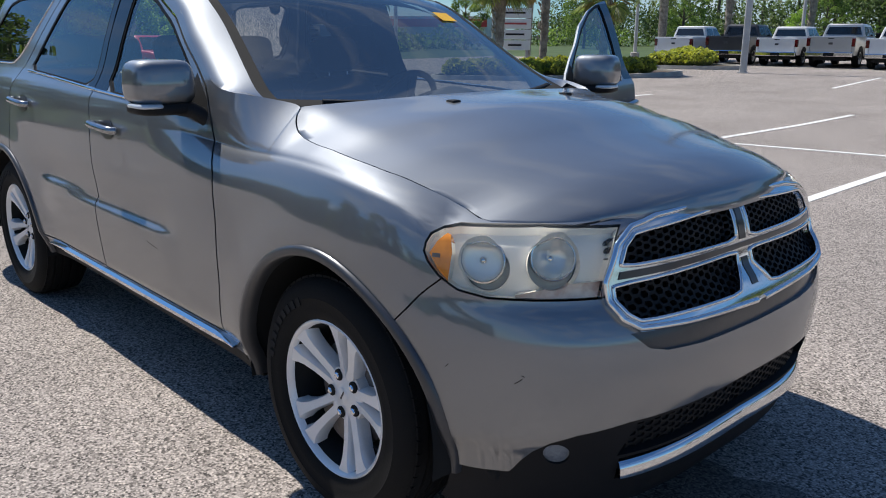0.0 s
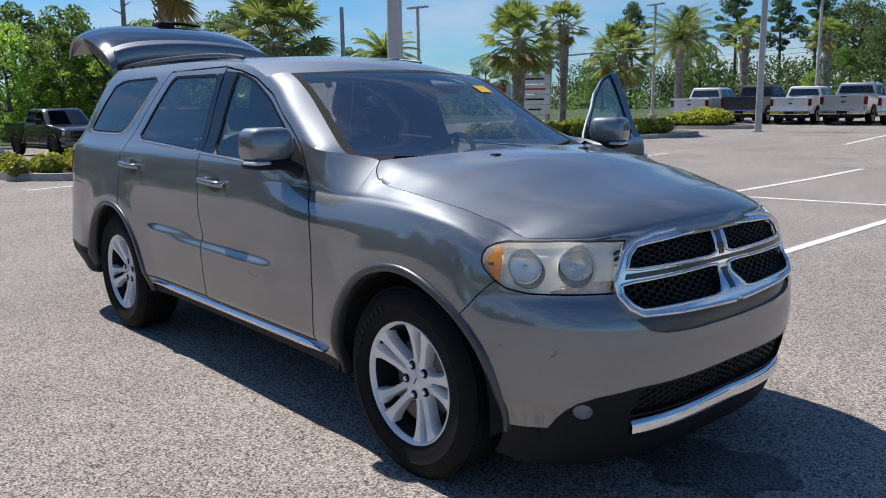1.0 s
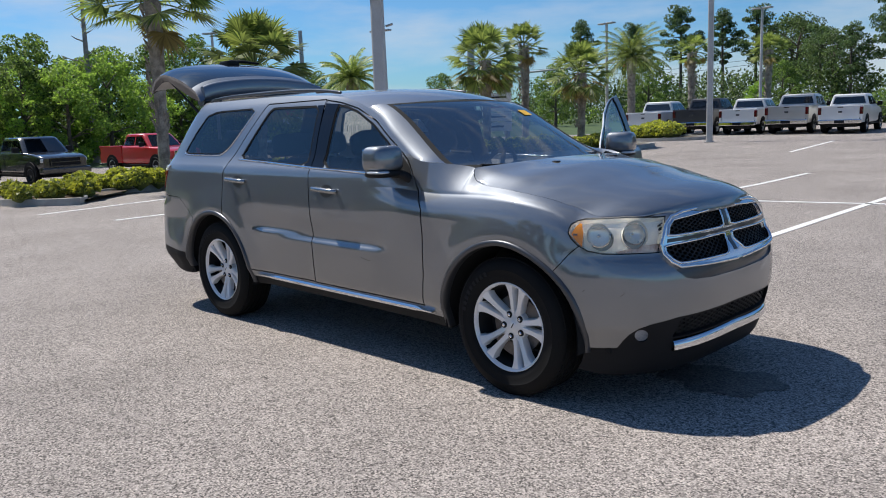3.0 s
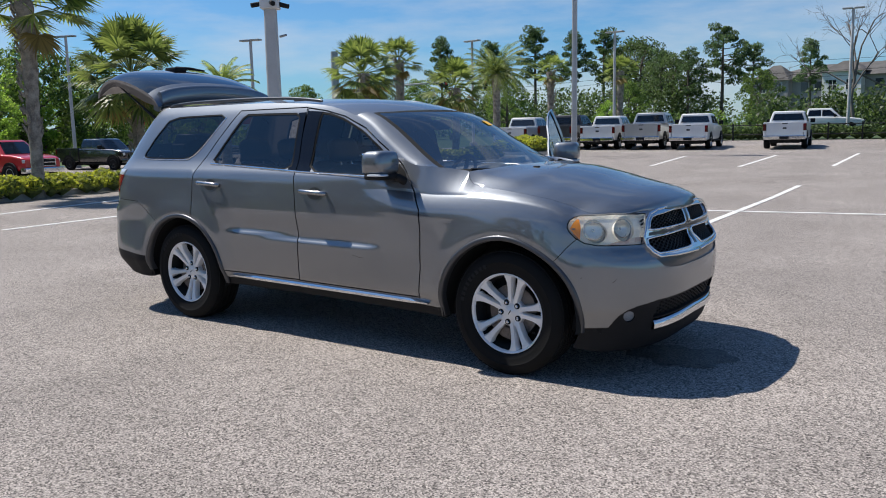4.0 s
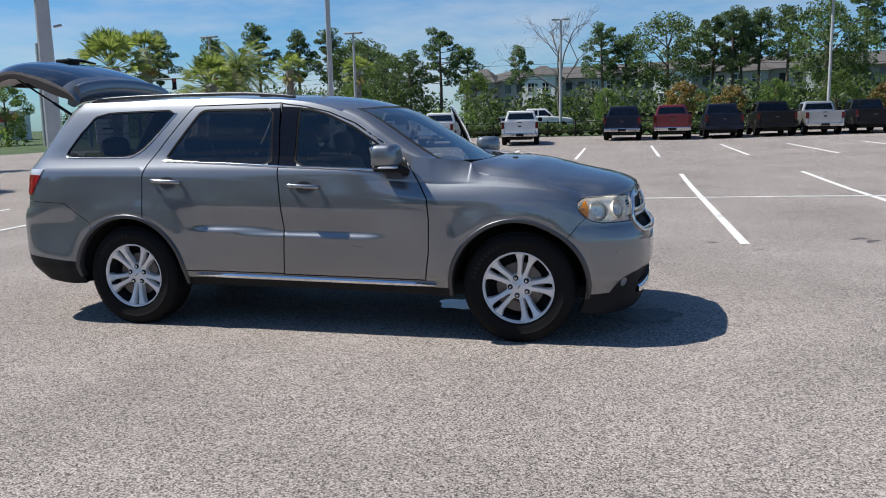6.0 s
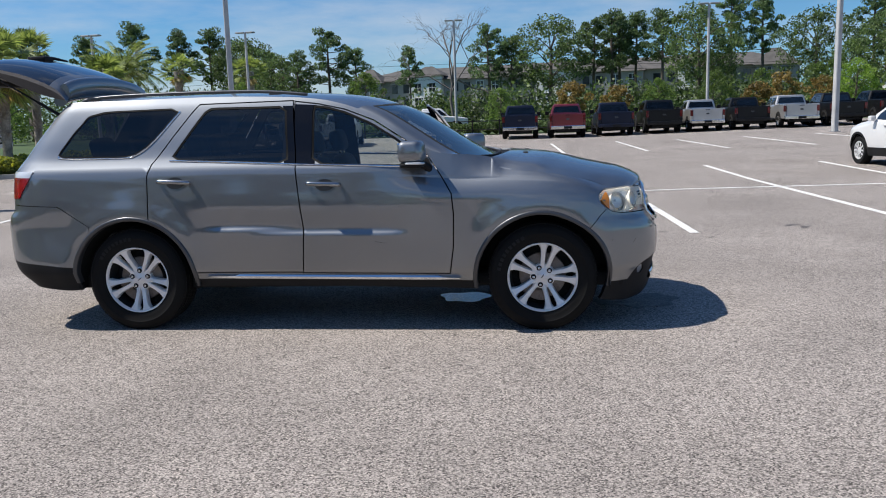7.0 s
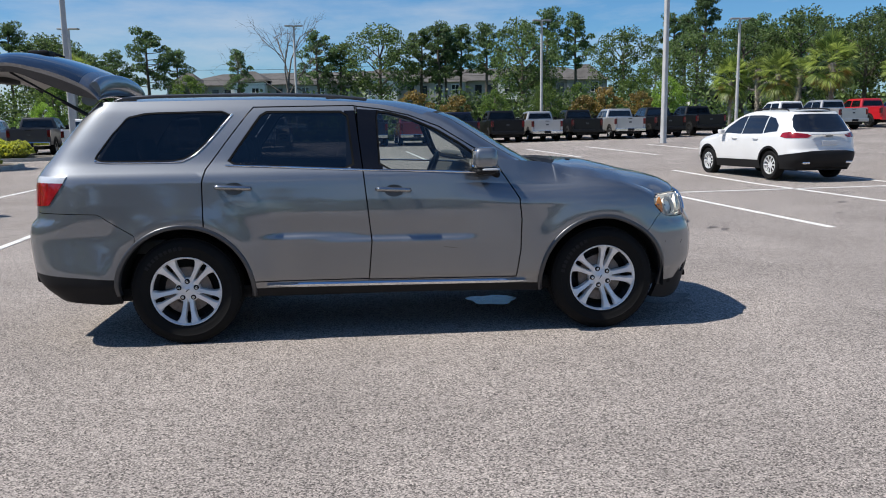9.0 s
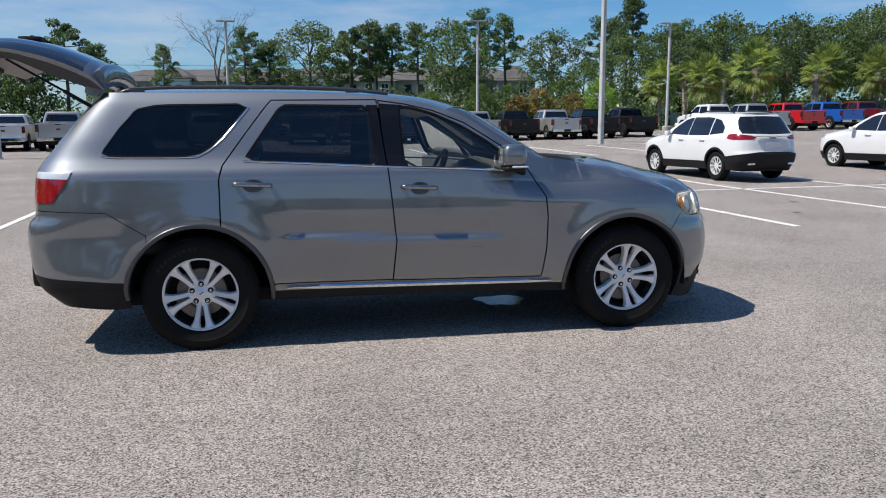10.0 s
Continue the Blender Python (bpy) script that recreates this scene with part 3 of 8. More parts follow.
def panel(name, faces, shape, material, parent, side=-1, offset=0.0, rim=0.012, label="", kind=""):
    """Lay flat faces onto the surface as a sheet with a turned-in rim. side -1: the right-hand side of the car, 1: the left."""
    index, verts, norms = {}, [], []
    for f in faces:
        for v in f.verts:
            if v not in index:
                index[v] = len(verts)
                p, n = frame_at(shape, v.co.x, v.co.z)
                verts.append(p + n * offset)
                norms.append(n)
    polys = [[index[v] for v in f.verts] for f in faces]
    count = {}
    for poly in polys:
        for a, b in zip(poly, poly[1:] + poly[:1]):
            count[(a, b)] = 1
    edges = [(a, b) for a, b in count if (b, a) not in count]
    if side > 0:
        verts, norms = [Vector((v.x, -v.y, v.z)) for v in verts], [Vector((v.x, -v.y, v.z)) for v in norms]
    # the winding follows the normals
    vote = 0.0
    for p in polys:
        vote += (verts[p[1]] - verts[p[0]]).cross(verts[p[2]] - verts[p[1]]).dot(norms[p[0]])
    flip = vote < 0
    loops = []
    if flip:
        polys = [q[::-1] for q in polys]
    for q in polys:
        loops += [norms[i] for i in q]
    if rim:
        inner = {}
        for a, b in edges:
            for i in (a, b):
                if i not in inner:
                    inner[i] = len(verts)
                    verts.append(verts[i] - norms[i] * rim)
            q = [a, b, inner[b], inner[a]]
            if not flip:
                q.reverse()
            n = (verts[q[1]] - verts[q[0]]).cross(verts[q[2]] - verts[q[1]])
            n = n.normalized() if n.length > 1e-12 else norms[a]
            polys.append(q)
            loops += [n] * 4
    me = bpy.data.meshes.new(name)
    me.from_pydata([tuple(v) for v in verts], [], polys)
    me.materials.append(material)
    me.shade_smooth()
    me.normals_split_custom_set([tuple(n) for n in loops])
    ob = new(name, me)
    ob.parent = parent
    return tagged(ob, label, "", "", kind)


def along(shape, pts, n, lift=0.0, side=-1):
    """Points on the surface along a path of (u, z) pairs, lifted off it."""
    out = []
    for q in smooth_path([(u, 0, z) for u, z in pts], n):
        p, nn = frame_at(shape, q.x, q.z)
        p = p + nn * lift
        out.append(Vector((p.x, p.y * (1 if side < 0 else -1), p.z)))
    return out


def sheet(name, rows, material, parent, label="", thickness=0.0, smooth=35):
    """A sheet through rows of points, with an optional thickness downwards."""
    n, verts = len(rows[0]), [p for row in rows for p in row]
    faces = [(j * n + i, j * n + i + 1, (j + 1) * n + i + 1, (j + 1) * n + i) for j in range(len(rows) - 1) for i in range(n - 1)]
    bm = bmesh.new()
    vs = [bm.verts.new(v) for v in verts]
    for f in faces:
        bm.faces.new([vs[i] for i in f])
    bmesh.ops.recalc_face_normals(bm, faces=bm.faces)
    if sum(f.normal.z * f.calc_area() for f in bm.faces) < 0:
        bmesh.ops.reverse_faces(bm, faces=bm.faces)
    if thickness:
        rim = [e for e in bm.edges if e.is_boundary]
        got = bmesh.ops.extrude_edge_only(bm, edges=rim)["geom"]
        for v in got:
            if isinstance(v, bmesh.types.BMVert):
                v.co.z -= thickness
    return part(name, bm, material, parent, label, smooth=smooth)


# ---- the grey car ----
M_LAMP_GLASS = glass("lamp_lens", (1.0, 0.975, 0.92), rough=0.0, through=1.0, ior=1.28, dust=0.04)
M_REFLECTOR = surface("lamp_reflector", (0.95, 0.94, 0.90), (0.86, 0.85, 0.81), rough=0.30, metal=0.6, scale=4, fine=30)
M_LAMP_BODY = surface("lamp_housing", (0.93, 0.91, 0.86), (0.86, 0.84, 0.79), rough=0.3, metal=0.0, scale=4, fine=30)
M_HOLLOW = surface("lamp_hollow_shade", (0.48, 0.48, 0.44), (0.36, 0.36, 0.33), rough=0.35, scale=9, fine=60)
M_MARKER = surface("marker_lens", (0.86, 0.74, 0.66), (0.62, 0.42, 0.36), rough=0.2, scale=22, fine=60, coat=0.3)
M_AMBER = surface("amber_lens", (0.85, 0.30, 0.03), (0.7, 0.22, 0.02), rough=0.2, scale=10, fine=90, coat=0.6)
M_TAIL_RED = surface("tail_lens_red", (0.30, 0.006, 0.010), (0.16, 0.003, 0.006), rough=0.15, scale=12, fine=60, coat=0.8)
M_TAIL_CLEAR = surface("tail_lens_clear", (0.66, 0.68, 0.70), (0.55, 0.57, 0.59), rough=0.15, metal=0.2, scale=9, fine=60, coat=0.8)
M_FLARE = surface("arch_trim", (0.075, 0.078, 0.085), (0.06, 0.062, 0.068), rough=0.35, metal=0.6, scale=3, fine=300, coat=0.3)
M_SEAT = surface("dark_seat_cloth", (0.035, 0.033, 0.034), (0.022, 0.021, 0.022), rough=0.85, scale=6, fine=150, bump=0.3)
M_CABIN = surface("cabin_plastic", (0.10, 0.098, 0.096), (0.075, 0.073, 0.07), rough=0.6, scale=3, fine=90, bump=0.15)
M_CABIN_LIGHT = surface("cabin_beige_plastic", (0.30, 0.27, 0.23), (0.24, 0.22, 0.19), rough=0.7, scale=3, fine=90)
M_STICKER = surface("orange_sticker", (0.88, 0.50, 0.03), (0.80, 0.43, 0.03), rough=0.6, scale=5, fine=40)
M_MIRROR = surface("mirror_glass", (0.8, 0.82, 0.85), (0.78, 0.8, 0.83), rough=0.02, metal=1.0, scale=2, fine=10)
M_BRAKE = surface("brake_iron", (0.20, 0.18, 0.165), (0.12, 0.10, 0.09), rough=0.5, metal=0.7, scale=12, fine=90)

M_FOG = surface("fog_lens", (0.34, 0.35, 0.36), (0.22, 0.23, 0.25), rough=0.12, metal=0.3, scale=30, fine=120, coat=0.8)
M_SEAL = surface("window_rubber", (0.006, 0.006, 0.006), (0.004, 0.004, 0.004), rough=0.55, scale=3, fine=90, spec=0.1)
# dark plastic; also paints in the handle cups' shade and the grille bars' reflection
M_DARK_SATIN = surface("dark_plastic_and_shade", (0.035, 0.036, 0.04), (0.025, 0.026, 0.03), rough=0.3, scale=4, fine=60, coat=0.3)
M_GLOSS_BLACK = surface("black_glass", (0.008, 0.008, 0.010), (0.006, 0.006, 0.008), rough=0.08, scale=1, fine=20, spec=0.35)

car = thing("suv", Matrix(), "grey metallic three-row suv with open tailgate and open driver door", "car")
AXLES = (1.521, -1.521)
WHEEL_Y, HUB_Z = 0.82, 0.386

REAR_DOOR = [(-1.37, 0.44), (-1.375, 1.16), (-1.35, 1.25), (-1.2, 1.455), (-1.06, 1.64), (-1.02, 1.685), (-0.285, 1.69), (-0.24, 1.24), (-0.185, 0.75), (-0.215, 0.435)]
FRONT_DOOR = [(-0.23, 0.43), (0.868, 0.415), (0.90, 0.62), (0.907, 0.85), (0.893, 1.0), (0.84, 1.087), (0.79, 1.165), (0.735, 1.245), (0.70, 1.285), (0.60, 1.355), (0.52, 1.405), (0.32, 1.53), (0.10, 1.615), (-0.1, 1.66), (-0.285, 1.685)]
REAR_GLASS = [(-1.195, 1.285), (-0.315, 1.243), (-0.355, 1.635), (-0.92, 1.64), (-0.965, 1.615)]
FRONT_GLASS = [(-0.115, 1.232), (-0.13, 1.632), (-0.05, 1.625), (0.10, 1.583), (0.30, 1.495), (0.48, 1.385), (0.60, 1.295), (0.64, 1.205)]
SAIL = [(0.64, 1.195), (0.755, 1.185), (0.725, 1.24), (0.615, 1.325), (0.606, 1.295)]
QUARTER_GLASS = [(-2.15, 1.34), (-2.06, 1.49), (-1.9, 1.61), (-1.76, 1.642), (-1.17, 1.65), (-1.34, 1.45), (-1.42, 1.375), (-1.49, 1.332), (-1.58, 1.315), (-2.09, 1.32)]
HEADLAMP = [(1.971, 0.930), (1.975, 0.951), (1.989, 0.972), (2.010, 0.986), (2.045, 0.994), (2.25, 0.997), (2.474, 0.986), (2.409, 0.824), (2.13, 0.832), (2.06, 0.846), (2.012, 0.875), (1.981, 0.908)]
AMBER = [(1.983, 0.927), (2.002, 0.957), (2.026, 0.977), (2.048, 0.972), (2.043, 0.93), (2.049, 0.872), (2.034, 0.864), (2.007, 0.890)]
GRILLE = [(2.415, 0.858), (2.45, 0.95), (2.50, 0.985), (2.6, 1.001), (3.2, 1.012), (3.2, 0.712), (2.64, 0.725), (2.475, 0.733), (2.434, 0.760), (2.416, 0.800)]
GRILLE_UPPER = rounded_outline([(2.462, 0.893), (2.482, 0.940), (2.52, 0.968), (2.962, 0.988), (2.960, 0.889)], 0.1)
GRILLE_LOWER = rounded_outline([(2.440, 0.850), (2.438, 0.806), (2.454, 0.776), (2.486, 0.756), (2.90, 0.750), (2.957, 0.81), (2.960, 0.857)], 0.1)
QUARTER_GLASS, REAR_GLASS, FRONT_GLASS = rounded_outline(QUARTER_GLASS, 0.12), rounded_outline(REAR_GLASS, 0.07), rounded_outline(FRONT_GLASS, 0.1)
BLACK_NOSE = [(2.14, 0.1), (3.2, 0.1), (3.2, 0.495), (2.45, 0.49), (2.31, 0.470), (2.245, 0.449), (2.20, 0.42), (2.168, 0.385), (2.14, 0.344)]
BLACK_CORNER = [(1.8, 0.1), (2.14, 0.1), (2.14, 0.344), (1.8, 0.334)]
INTAKE = [(2.42, 0.378), (3.2, 0.385), (3.2, 0.483), (2.48, 0.475)]
CHROME_BAR = [(2.425, 0.298), (3.2, 0.318), (3.2, 0.376), (2.428, 0.368)]
TAIL_LAMP = [(-2.295, 1.215), (-2.322, 1.15), (-2.40, 1.02), (-2.66, 1.0), (-2.66, 1.215)]
HATCH = [(-3.4, 0.62), (-2.67, 0.62), (-2.64, 1.2), (-2.57, 1.5), (-2.5, 1.8), (-3.4, 1.8)]
REAR_VALANCE = [(-3.4, 0.1), (-1.85, 0.1), (-1.85, 0.478), (-2.5, 0.545), (-3.4, 0.56)]
US = [-3.1 + 0.05 * k for k in range(20)] + [-2.1 + 0.045 * k for k in range(91)] + [0.715, 0.765, 1.013, 1.045, 1.09, 1.125, 1.15, 1.163, 1.1705, 1.178, 1.186, 1.195, 1.207, 1.22, 1.235] + [2.0 + 0.04 * k for k in range(26)]
US = sorted(set(round(u, 4) for u in US))


def build_side(side):
    """One flank of the body: panels, doors, glass and lamps."""
    bm = flat_sheet(CAR, US, 38)
    rest = list(bm.faces)
    for cx in AXLES:
        _, rest = inside(bm, rest, disc_outline(cx, 0.378, 0.47, 48))
    _, rest = inside(bm, rest, HATCH)
    bumper_r, rest = inside(bm, rest, REAR_VALANCE)
    panel("rear_valance", bumper_r, CAR, M_BLACK, car, side, rim=0.03, label="black plastic lower rear bumper")
    sill, rest = inside(bm, rest, [(-1.2, 0.1), (1.15, 0.1), (1.15, 0.365), (-1.2, 0.395)])
    panel("sill_cover", sill, CAR, M_BLACK, car, side, offset=-0.012, rim=0.05, label="black plastic sill")
    lamp, rest = inside(bm, rest, TAIL_LAMP)
    clear, red = inside(bm, lamp, [(-2.2, 1.170), (-2.8, 1.178), (-2.8, 1.3), (-2.2, 1.3)])
    tail = panel("tail_lamp", red, CAR, M_TAIL_RED, car, side, offset=0.006, rim=0.03, label="red and clear tail lamp")
    panel("clear_lens", clear, CAR, M_TAIL_CLEAR, tail, side, offset=0.006, rim=0.03)

    # doors, with a narrow gap round each
    def door(outline, name, glass_outline, glass_mat, blacks, faces):
        within, others = inside(bm, faces, outline)
        leaf, gap = inside(bm, within, shrunk(outline, 0.009))
        bmesh.ops.delete(bm, geom=[f for f in gap if f.is_valid], context="FACES_ONLY")
        pane, leaf = inside(bm, leaf, glass_outline)
        seal, pane = None, pane
        rubber, leaf = inside(bm, leaf, shrunk(glass_outline, -0.014))
        trims = []
        for b in blacks:
            t, leaf = inside(bm, leaf, b)
            trims += t
        return leaf, pane, rubber, trims, others

    leaf, pane, rubber, trims, rest = door(REAR_DOOR, "rear_door", REAR_GLASS, M_GLASS_DARK, [[(-0.33, 1.238), (-0.2, 1.232), (-0.25, 1.648), (-0.37, 1.648)]], rest)
    d = panel("rear_door", leaf, CAR, M_PAINT, car, side, rim=0.012)
    g = panel("window_glass", pane, CAR, M_GLASS_DARK, d, side, offset=-0.006, rim=0, label="dark privacy glass")
    g.visible_shadow = False
    panel("window_seal", rubber, CAR, M_SEAL, d, side, offset=-0.002, rim=0.02)
    panel("pillar_trim", trims, CAR, M_GLOSS_BLACK, d, side, offset=0.001, rim=0.02, label="gloss black pillar trim")
    leaf, pane, rubber, trims, rest = door(FRONT_DOOR, "front_door", FRONT_GLASS, M_GLASS, [[(-0.3, 1.222), (-0.10, 1.222), (-0.115, 1.648), (-0.3, 1.66)], SAIL], rest)
    doors = [d]
    d = panel("front_door", leaf, CAR, M_PAINT, car, side, rim=0.012)
    g = panel("window_glass", pane, CAR, M_GLASS, d, side, offset=-0.006, rim=0, label="lightly tinted side glass")
    g.visible_shadow = False
    panel("window_seal", rubber, CAR, M_SEAL, d, side, offset=-0.002, rim=0.02)
    panel("pillar_trim", [f for f in trims if f.calc_center_median().x < 0.3], CAR, M_GLOSS_BLACK, d, side, offset=0.001, rim=0.02, label="gloss black pillar trim")
    panel("mirror_trim", [f for f in trims if f.calc_center_median().x > 0.3], CAR, M_BLACK, d, side, offset=0.001, rim=0.02, label="black mirror sail")
    doors.append(d)
    pane, rest = inside(bm, rest, QUARTER_GLASS)
    g = panel("quarter_window", pane, CAR, M_GLASS_QUARTER, car, side, offset=-0.006, rim=0, label="dark rear quarter glass")
    g.visible_shadow = False
    rubber, rest = inside(bm, rest, shrunk(QUARTER_GLASS, -0.010))
    panel("quarter_seal", rubber, CAR, M_SEAL, car, side, offset=-0.002, rim=0.02)

    # nose
    lamp, rest = inside(bm, rest, shrunk(HEADLAMP, -0.006))
    lamp, gap = inside(bm, lamp, HEADLAMP)
    bmesh.ops.delete(bm, geom=[f for f in gap if f.is_valid], context="FACES_ONLY")
    amber, clear = inside(bm, lamp, AMBER)
    bezel = clear
    cups = ((2.118, 0.921, 0.058), (2.303, 0.929, 0.058))
    head = new("headlamp")
    head.parent = car
    tagged(head, "slightly hazed headlamp with an amber corner")
    lens = panel("lens", clear, CAR, M_LAMP_GLASS, head, side, rim=0.004, label="hazed clear lens")
    lens.visible_shadow = False
    mark, amber = inside(bm, amber, [(1.992, 0.918), (2.012, 0.918), (2.012, 0.928), (1.992, 0.928)])
    panel("indicator_mark", mark, CAR, M_BRAKE, head, side, offset=0.003, rim=0.004)
    panel("indicator", amber, CAR, M_AMBER, head, side, offset=0.001, rim=0.04, label="amber indicator lens")
    for u, z, r in cups:
        _, bezel = inside(bm, bezel, disc_outline(u, z, r, 28))
    # hollows below the two cups, their shade painted as grey crescents
    for u, z, r in ((2.130, 0.902, 0.060), (2.297, 0.912, 0.066)):
        hollow, bezel = inside(bm, bezel, disc_outline(u, z, r, 28))
        panel("hollow", hollow, CAR, M_HOLLOW, head, side, offset=-0.036, rim=0.01, label="hollow below the reflector, its shade put into grey")
    low, bezel = inside(bm, bezel, [(2.2, 0.80), (2.6, 0.80), (2.6, 0.865), (2.32, 0.862), (2.2, 0.838)])
    panel("bezel", bezel, CAR, M_LAMP_BODY, head, side, offset=-0.030, rim=-0.027, label="pale grey lamp bezel")
    panel("marker", low, CAR, M_MARKER, head, side, offset=-0.016, rim=0.02)
    for (u, z, r), deep in zip(cups, (0.018, 0.044)):
        rows = []
        for k in range(7):
            a = math.pi / 2 * k / 6
            row = []
            for j in range(29):
                b = 2 * math.pi * j / 28
                rr = r * math.cos(a) * 1.02 + 0.004 * (k == 6)
                p, n = frame_at(CAR, u + rr * math.cos(b), z + rr * math.sin(b))
                p = p + n * (-0.026 - deep * math.sin(a))
                row.append(Vector((p.x, p.y * (1 if side < 0 else -1), p.z)))
            rows.append(row)
        sheet("reflector", rows, M_REFLECTOR, head, smooth=60)
        b = bmesh.new()
        ring = []
        for j in range(29):
            p, n = frame_at(CAR, u + r * 1.02 * math.cos(2 * math.pi * j / 28), z + r * 1.02 * math.sin(2 * math.pi * j / 28))
            p = p + n * -0.027
            ring.append(Vector((p.x, p.y * (1 if side < 0 else -1), p.z)))
        tube(b, ring, 0.004, 6, cap=False)
        part("bezel_ring", b, M_CHROME, head, smooth=60)
        p, n = frame_at(CAR, u, z)
        p, n = (p, n) if side < 0 else (Vector((p.x, -p.y, p.z)), Vector((n.x, -n.y, n.z)))
        m = Matrix.Translation(p - n * (deep * 0.6 + 0.026)) @ n.to_track_quat("Z", "Y").to_matrix().to_4x4()
        b = bmesh.new()
        revolve(b, [(0.0, 0.005), (0.007, 0.003), (0.010, -0.003), (0.010, -0.03)], 16, m)
        part("bulb", b, M_CHROME, head, smooth=50)

    grille, rest = inside(bm, rest, GRILLE)
    upper, frame_ = inside(bm, grille, GRILLE_UPPER)
    lower, frame_ = inside(bm, frame_, GRILLE_LOWER)
    panel("grille_frame", frame_, CAR, M_CHROME, grille_ob, side, offset=0.012, rim=0.055, label="bright chrome crosshair frame")
    # the dark reflection in the chrome bars, laid on as flat dark strips
    dark_bands = [(2.462, 0.881), (3.2, 0.880), (3.2, 0.866), (2.455, 0.862)]
    strip, _ = inside(bm, frame_, dark_bands)
    panel("dark_bands", strip, CAR, M_DARK_SATIN, grille_ob, side, offset=0.0145, rim=0.002)
    fan, _ = inside(bm, [f for f in frame_ if f.is_valid and f not in strip], [(2.982, 0.76), (3.2, 0.76), (3.2, 0.985), (2.982, 0.985)])
    panel("dark_bands", fan, CAR, M_DARK_SATIN, grille_ob, side, offset=0.014, rim=0.002)
    outer = [(3.0, 1.006), (2.6, 0.995), (2.507, 0.980), (2.458, 0.946), (2.420, 0.858), (2.422, 0.803), (2.438, 0.767), (2.477, 0.741), (2.64, 0.731), (3.0, 0.718)]
    for name, poly, r in (("bead", GRILLE_UPPER, 0.0065), ("bead", GRILLE_LOWER, 0.0065), ("outer_bead", None, 0.009)):
        pts = outer if poly is None else poly + poly[:1]
        path = []
        for (u0, z0), (u1, z1) in zip(pts, pts[1:]):
            k = 0.08 if poly else 0.06
            path += [(u0 + (u1 - u0) * f, z0 + (z1 - z0) * f) for f in (k, 0.5, 1 - k)]
        path = path + path[:1] if poly else path
        b = bmesh.new()
        tube(b, along(CAR, path, 90, 0.012, side), r, 8)
        part(name, b, M_CHROME, grille_ob, smooth=60)
    panel("backing", upper + lower, CAR, M_DARK, grille_ob, side, offset=-0.06, rim=0)
    nose, rest = inside(bm, rest, BLACK_NOSE)
    corner, rest = inside(bm, rest, BLACK_CORNER)
    intake, nose = inside(bm, nose, INTAKE)
    bar, nose = inside(bm, nose, CHROME_BAR)
    fog, nose = inside(bm, nose, disc_outline(2.258, 0.403, 0.034, 24))
    panel("lower_valance", nose + corner, CAR, M_BLACK, bumper_ob, side, offset=-0.008, rim=0.04, label="black plastic lower valance")
    panel("intake_backing", intake, CAR, M_DARK, bumper_ob, side, offset=-0.07, rim=0)
    panel("fog_lamp", fog, CAR, M_FOG, bumper_ob, side, offset=-0.016, rim=0.03, label="round clear fog lamp")
    # the bumper skin ends at a seam behind the headlamp
    bump, rest = inside(bm, rest, [(1.80, 0.1), (1.80, 0.69), (2.03, 0.88), (2.2, 0.99), (3.2, 1.05), (3.2, 0.1)])
    ledge, bump = inside(bm, bump, [(2.452, 0.732), (2.50, 0.688), (2.56, 0.672), (2.7, 0.662), (3.2, 0.654), (3.2, 0.725), (2.6, 0.74)])
    panel("ledge", ledge, CAR, M_DARK_SATIN, bumper_ob, side, offset=-0.012, rim=0.02, label="glossy dark ledge below the grille")
    bump, gap = inside(bm, bump, [(1.80, 0.1), (1.80, 0.685), (2.032, 0.876), (2.2, 0.985), (3.2, 1.05), (3.2, 0.1)])
    bmesh.ops.delete(bm, geom=[f for f in gap if f.is_valid], context="FACES_ONLY")
    panel("bumper_skin", bump, CAR, M_PAINT, bumper_ob, side, rim=0.02)
    rear, rest = inside(bm, rest, [(-3.4, 0.4), (-1.84, 0.4), (-1.84, 0.80), (-2.1, 0.955), (-2.4, 0.968), (-3.4, 0.97)])
    rear, gap = inside(bm, rear, shrunk([(-3.4, 0.3), (-1.84, 0.3), (-1.84, 0.80), (-2.1, 0.955), (-2.4, 0.968), (-3.4, 0.97)], 0.005))
    bmesh.ops.delete(bm, geom=[f for f in gap if f.is_valid], context="FACES_ONLY")
    panel("rear_bumper", rear, CAR, M_PAINT, car, side, rim=0.02)
    front, rest = inside(bm, rest, [(0.86, 0.1), (2.3, 0.1), (2.3, 1.3), (0.75, 1.3), (0.75, 1.24), (0.9, 1.1)])
    panel("fender", [f for f in front if f.is_valid], CAR, M_PAINT, car, side, rim=0.02)
    panel("quarter_panel", [f for f in rest if f.is_valid], CAR, M_PAINT, car, side, rim=0.02)
    bm.free()
    # a dark inner skin closes the gaps
    bm = flat_sheet(CAR, US[::2], 12)
    rest = list(bm.faces)
    for cx in AXLES:
        _, rest = inside(bm, rest, disc_outline(cx, 0.378, 0.47, 24))
    _, rest = inside(bm, rest, [(-3.4, 1.185), (3.4, 1.165), (3.4, 2), (-3.4, 2)])
    _, rest = inside(bm, rest, HATCH)
    _, rest = inside(bm, rest, shrunk(HEADLAMP, -0.03))
    _, rest = inside(bm, rest, shrunk(GRILLE, -0.02))
    if side > 0:
        _, rest = inside(bm, rest, [(-0.3, 0.42), (0.9, 0.42), (0.9, 1.3), (-0.3, 1.3)])
    panel("inner_skin", rest, CAR, M_DARK, car, side, offset=-0.035, rim=0)
    bm.free()
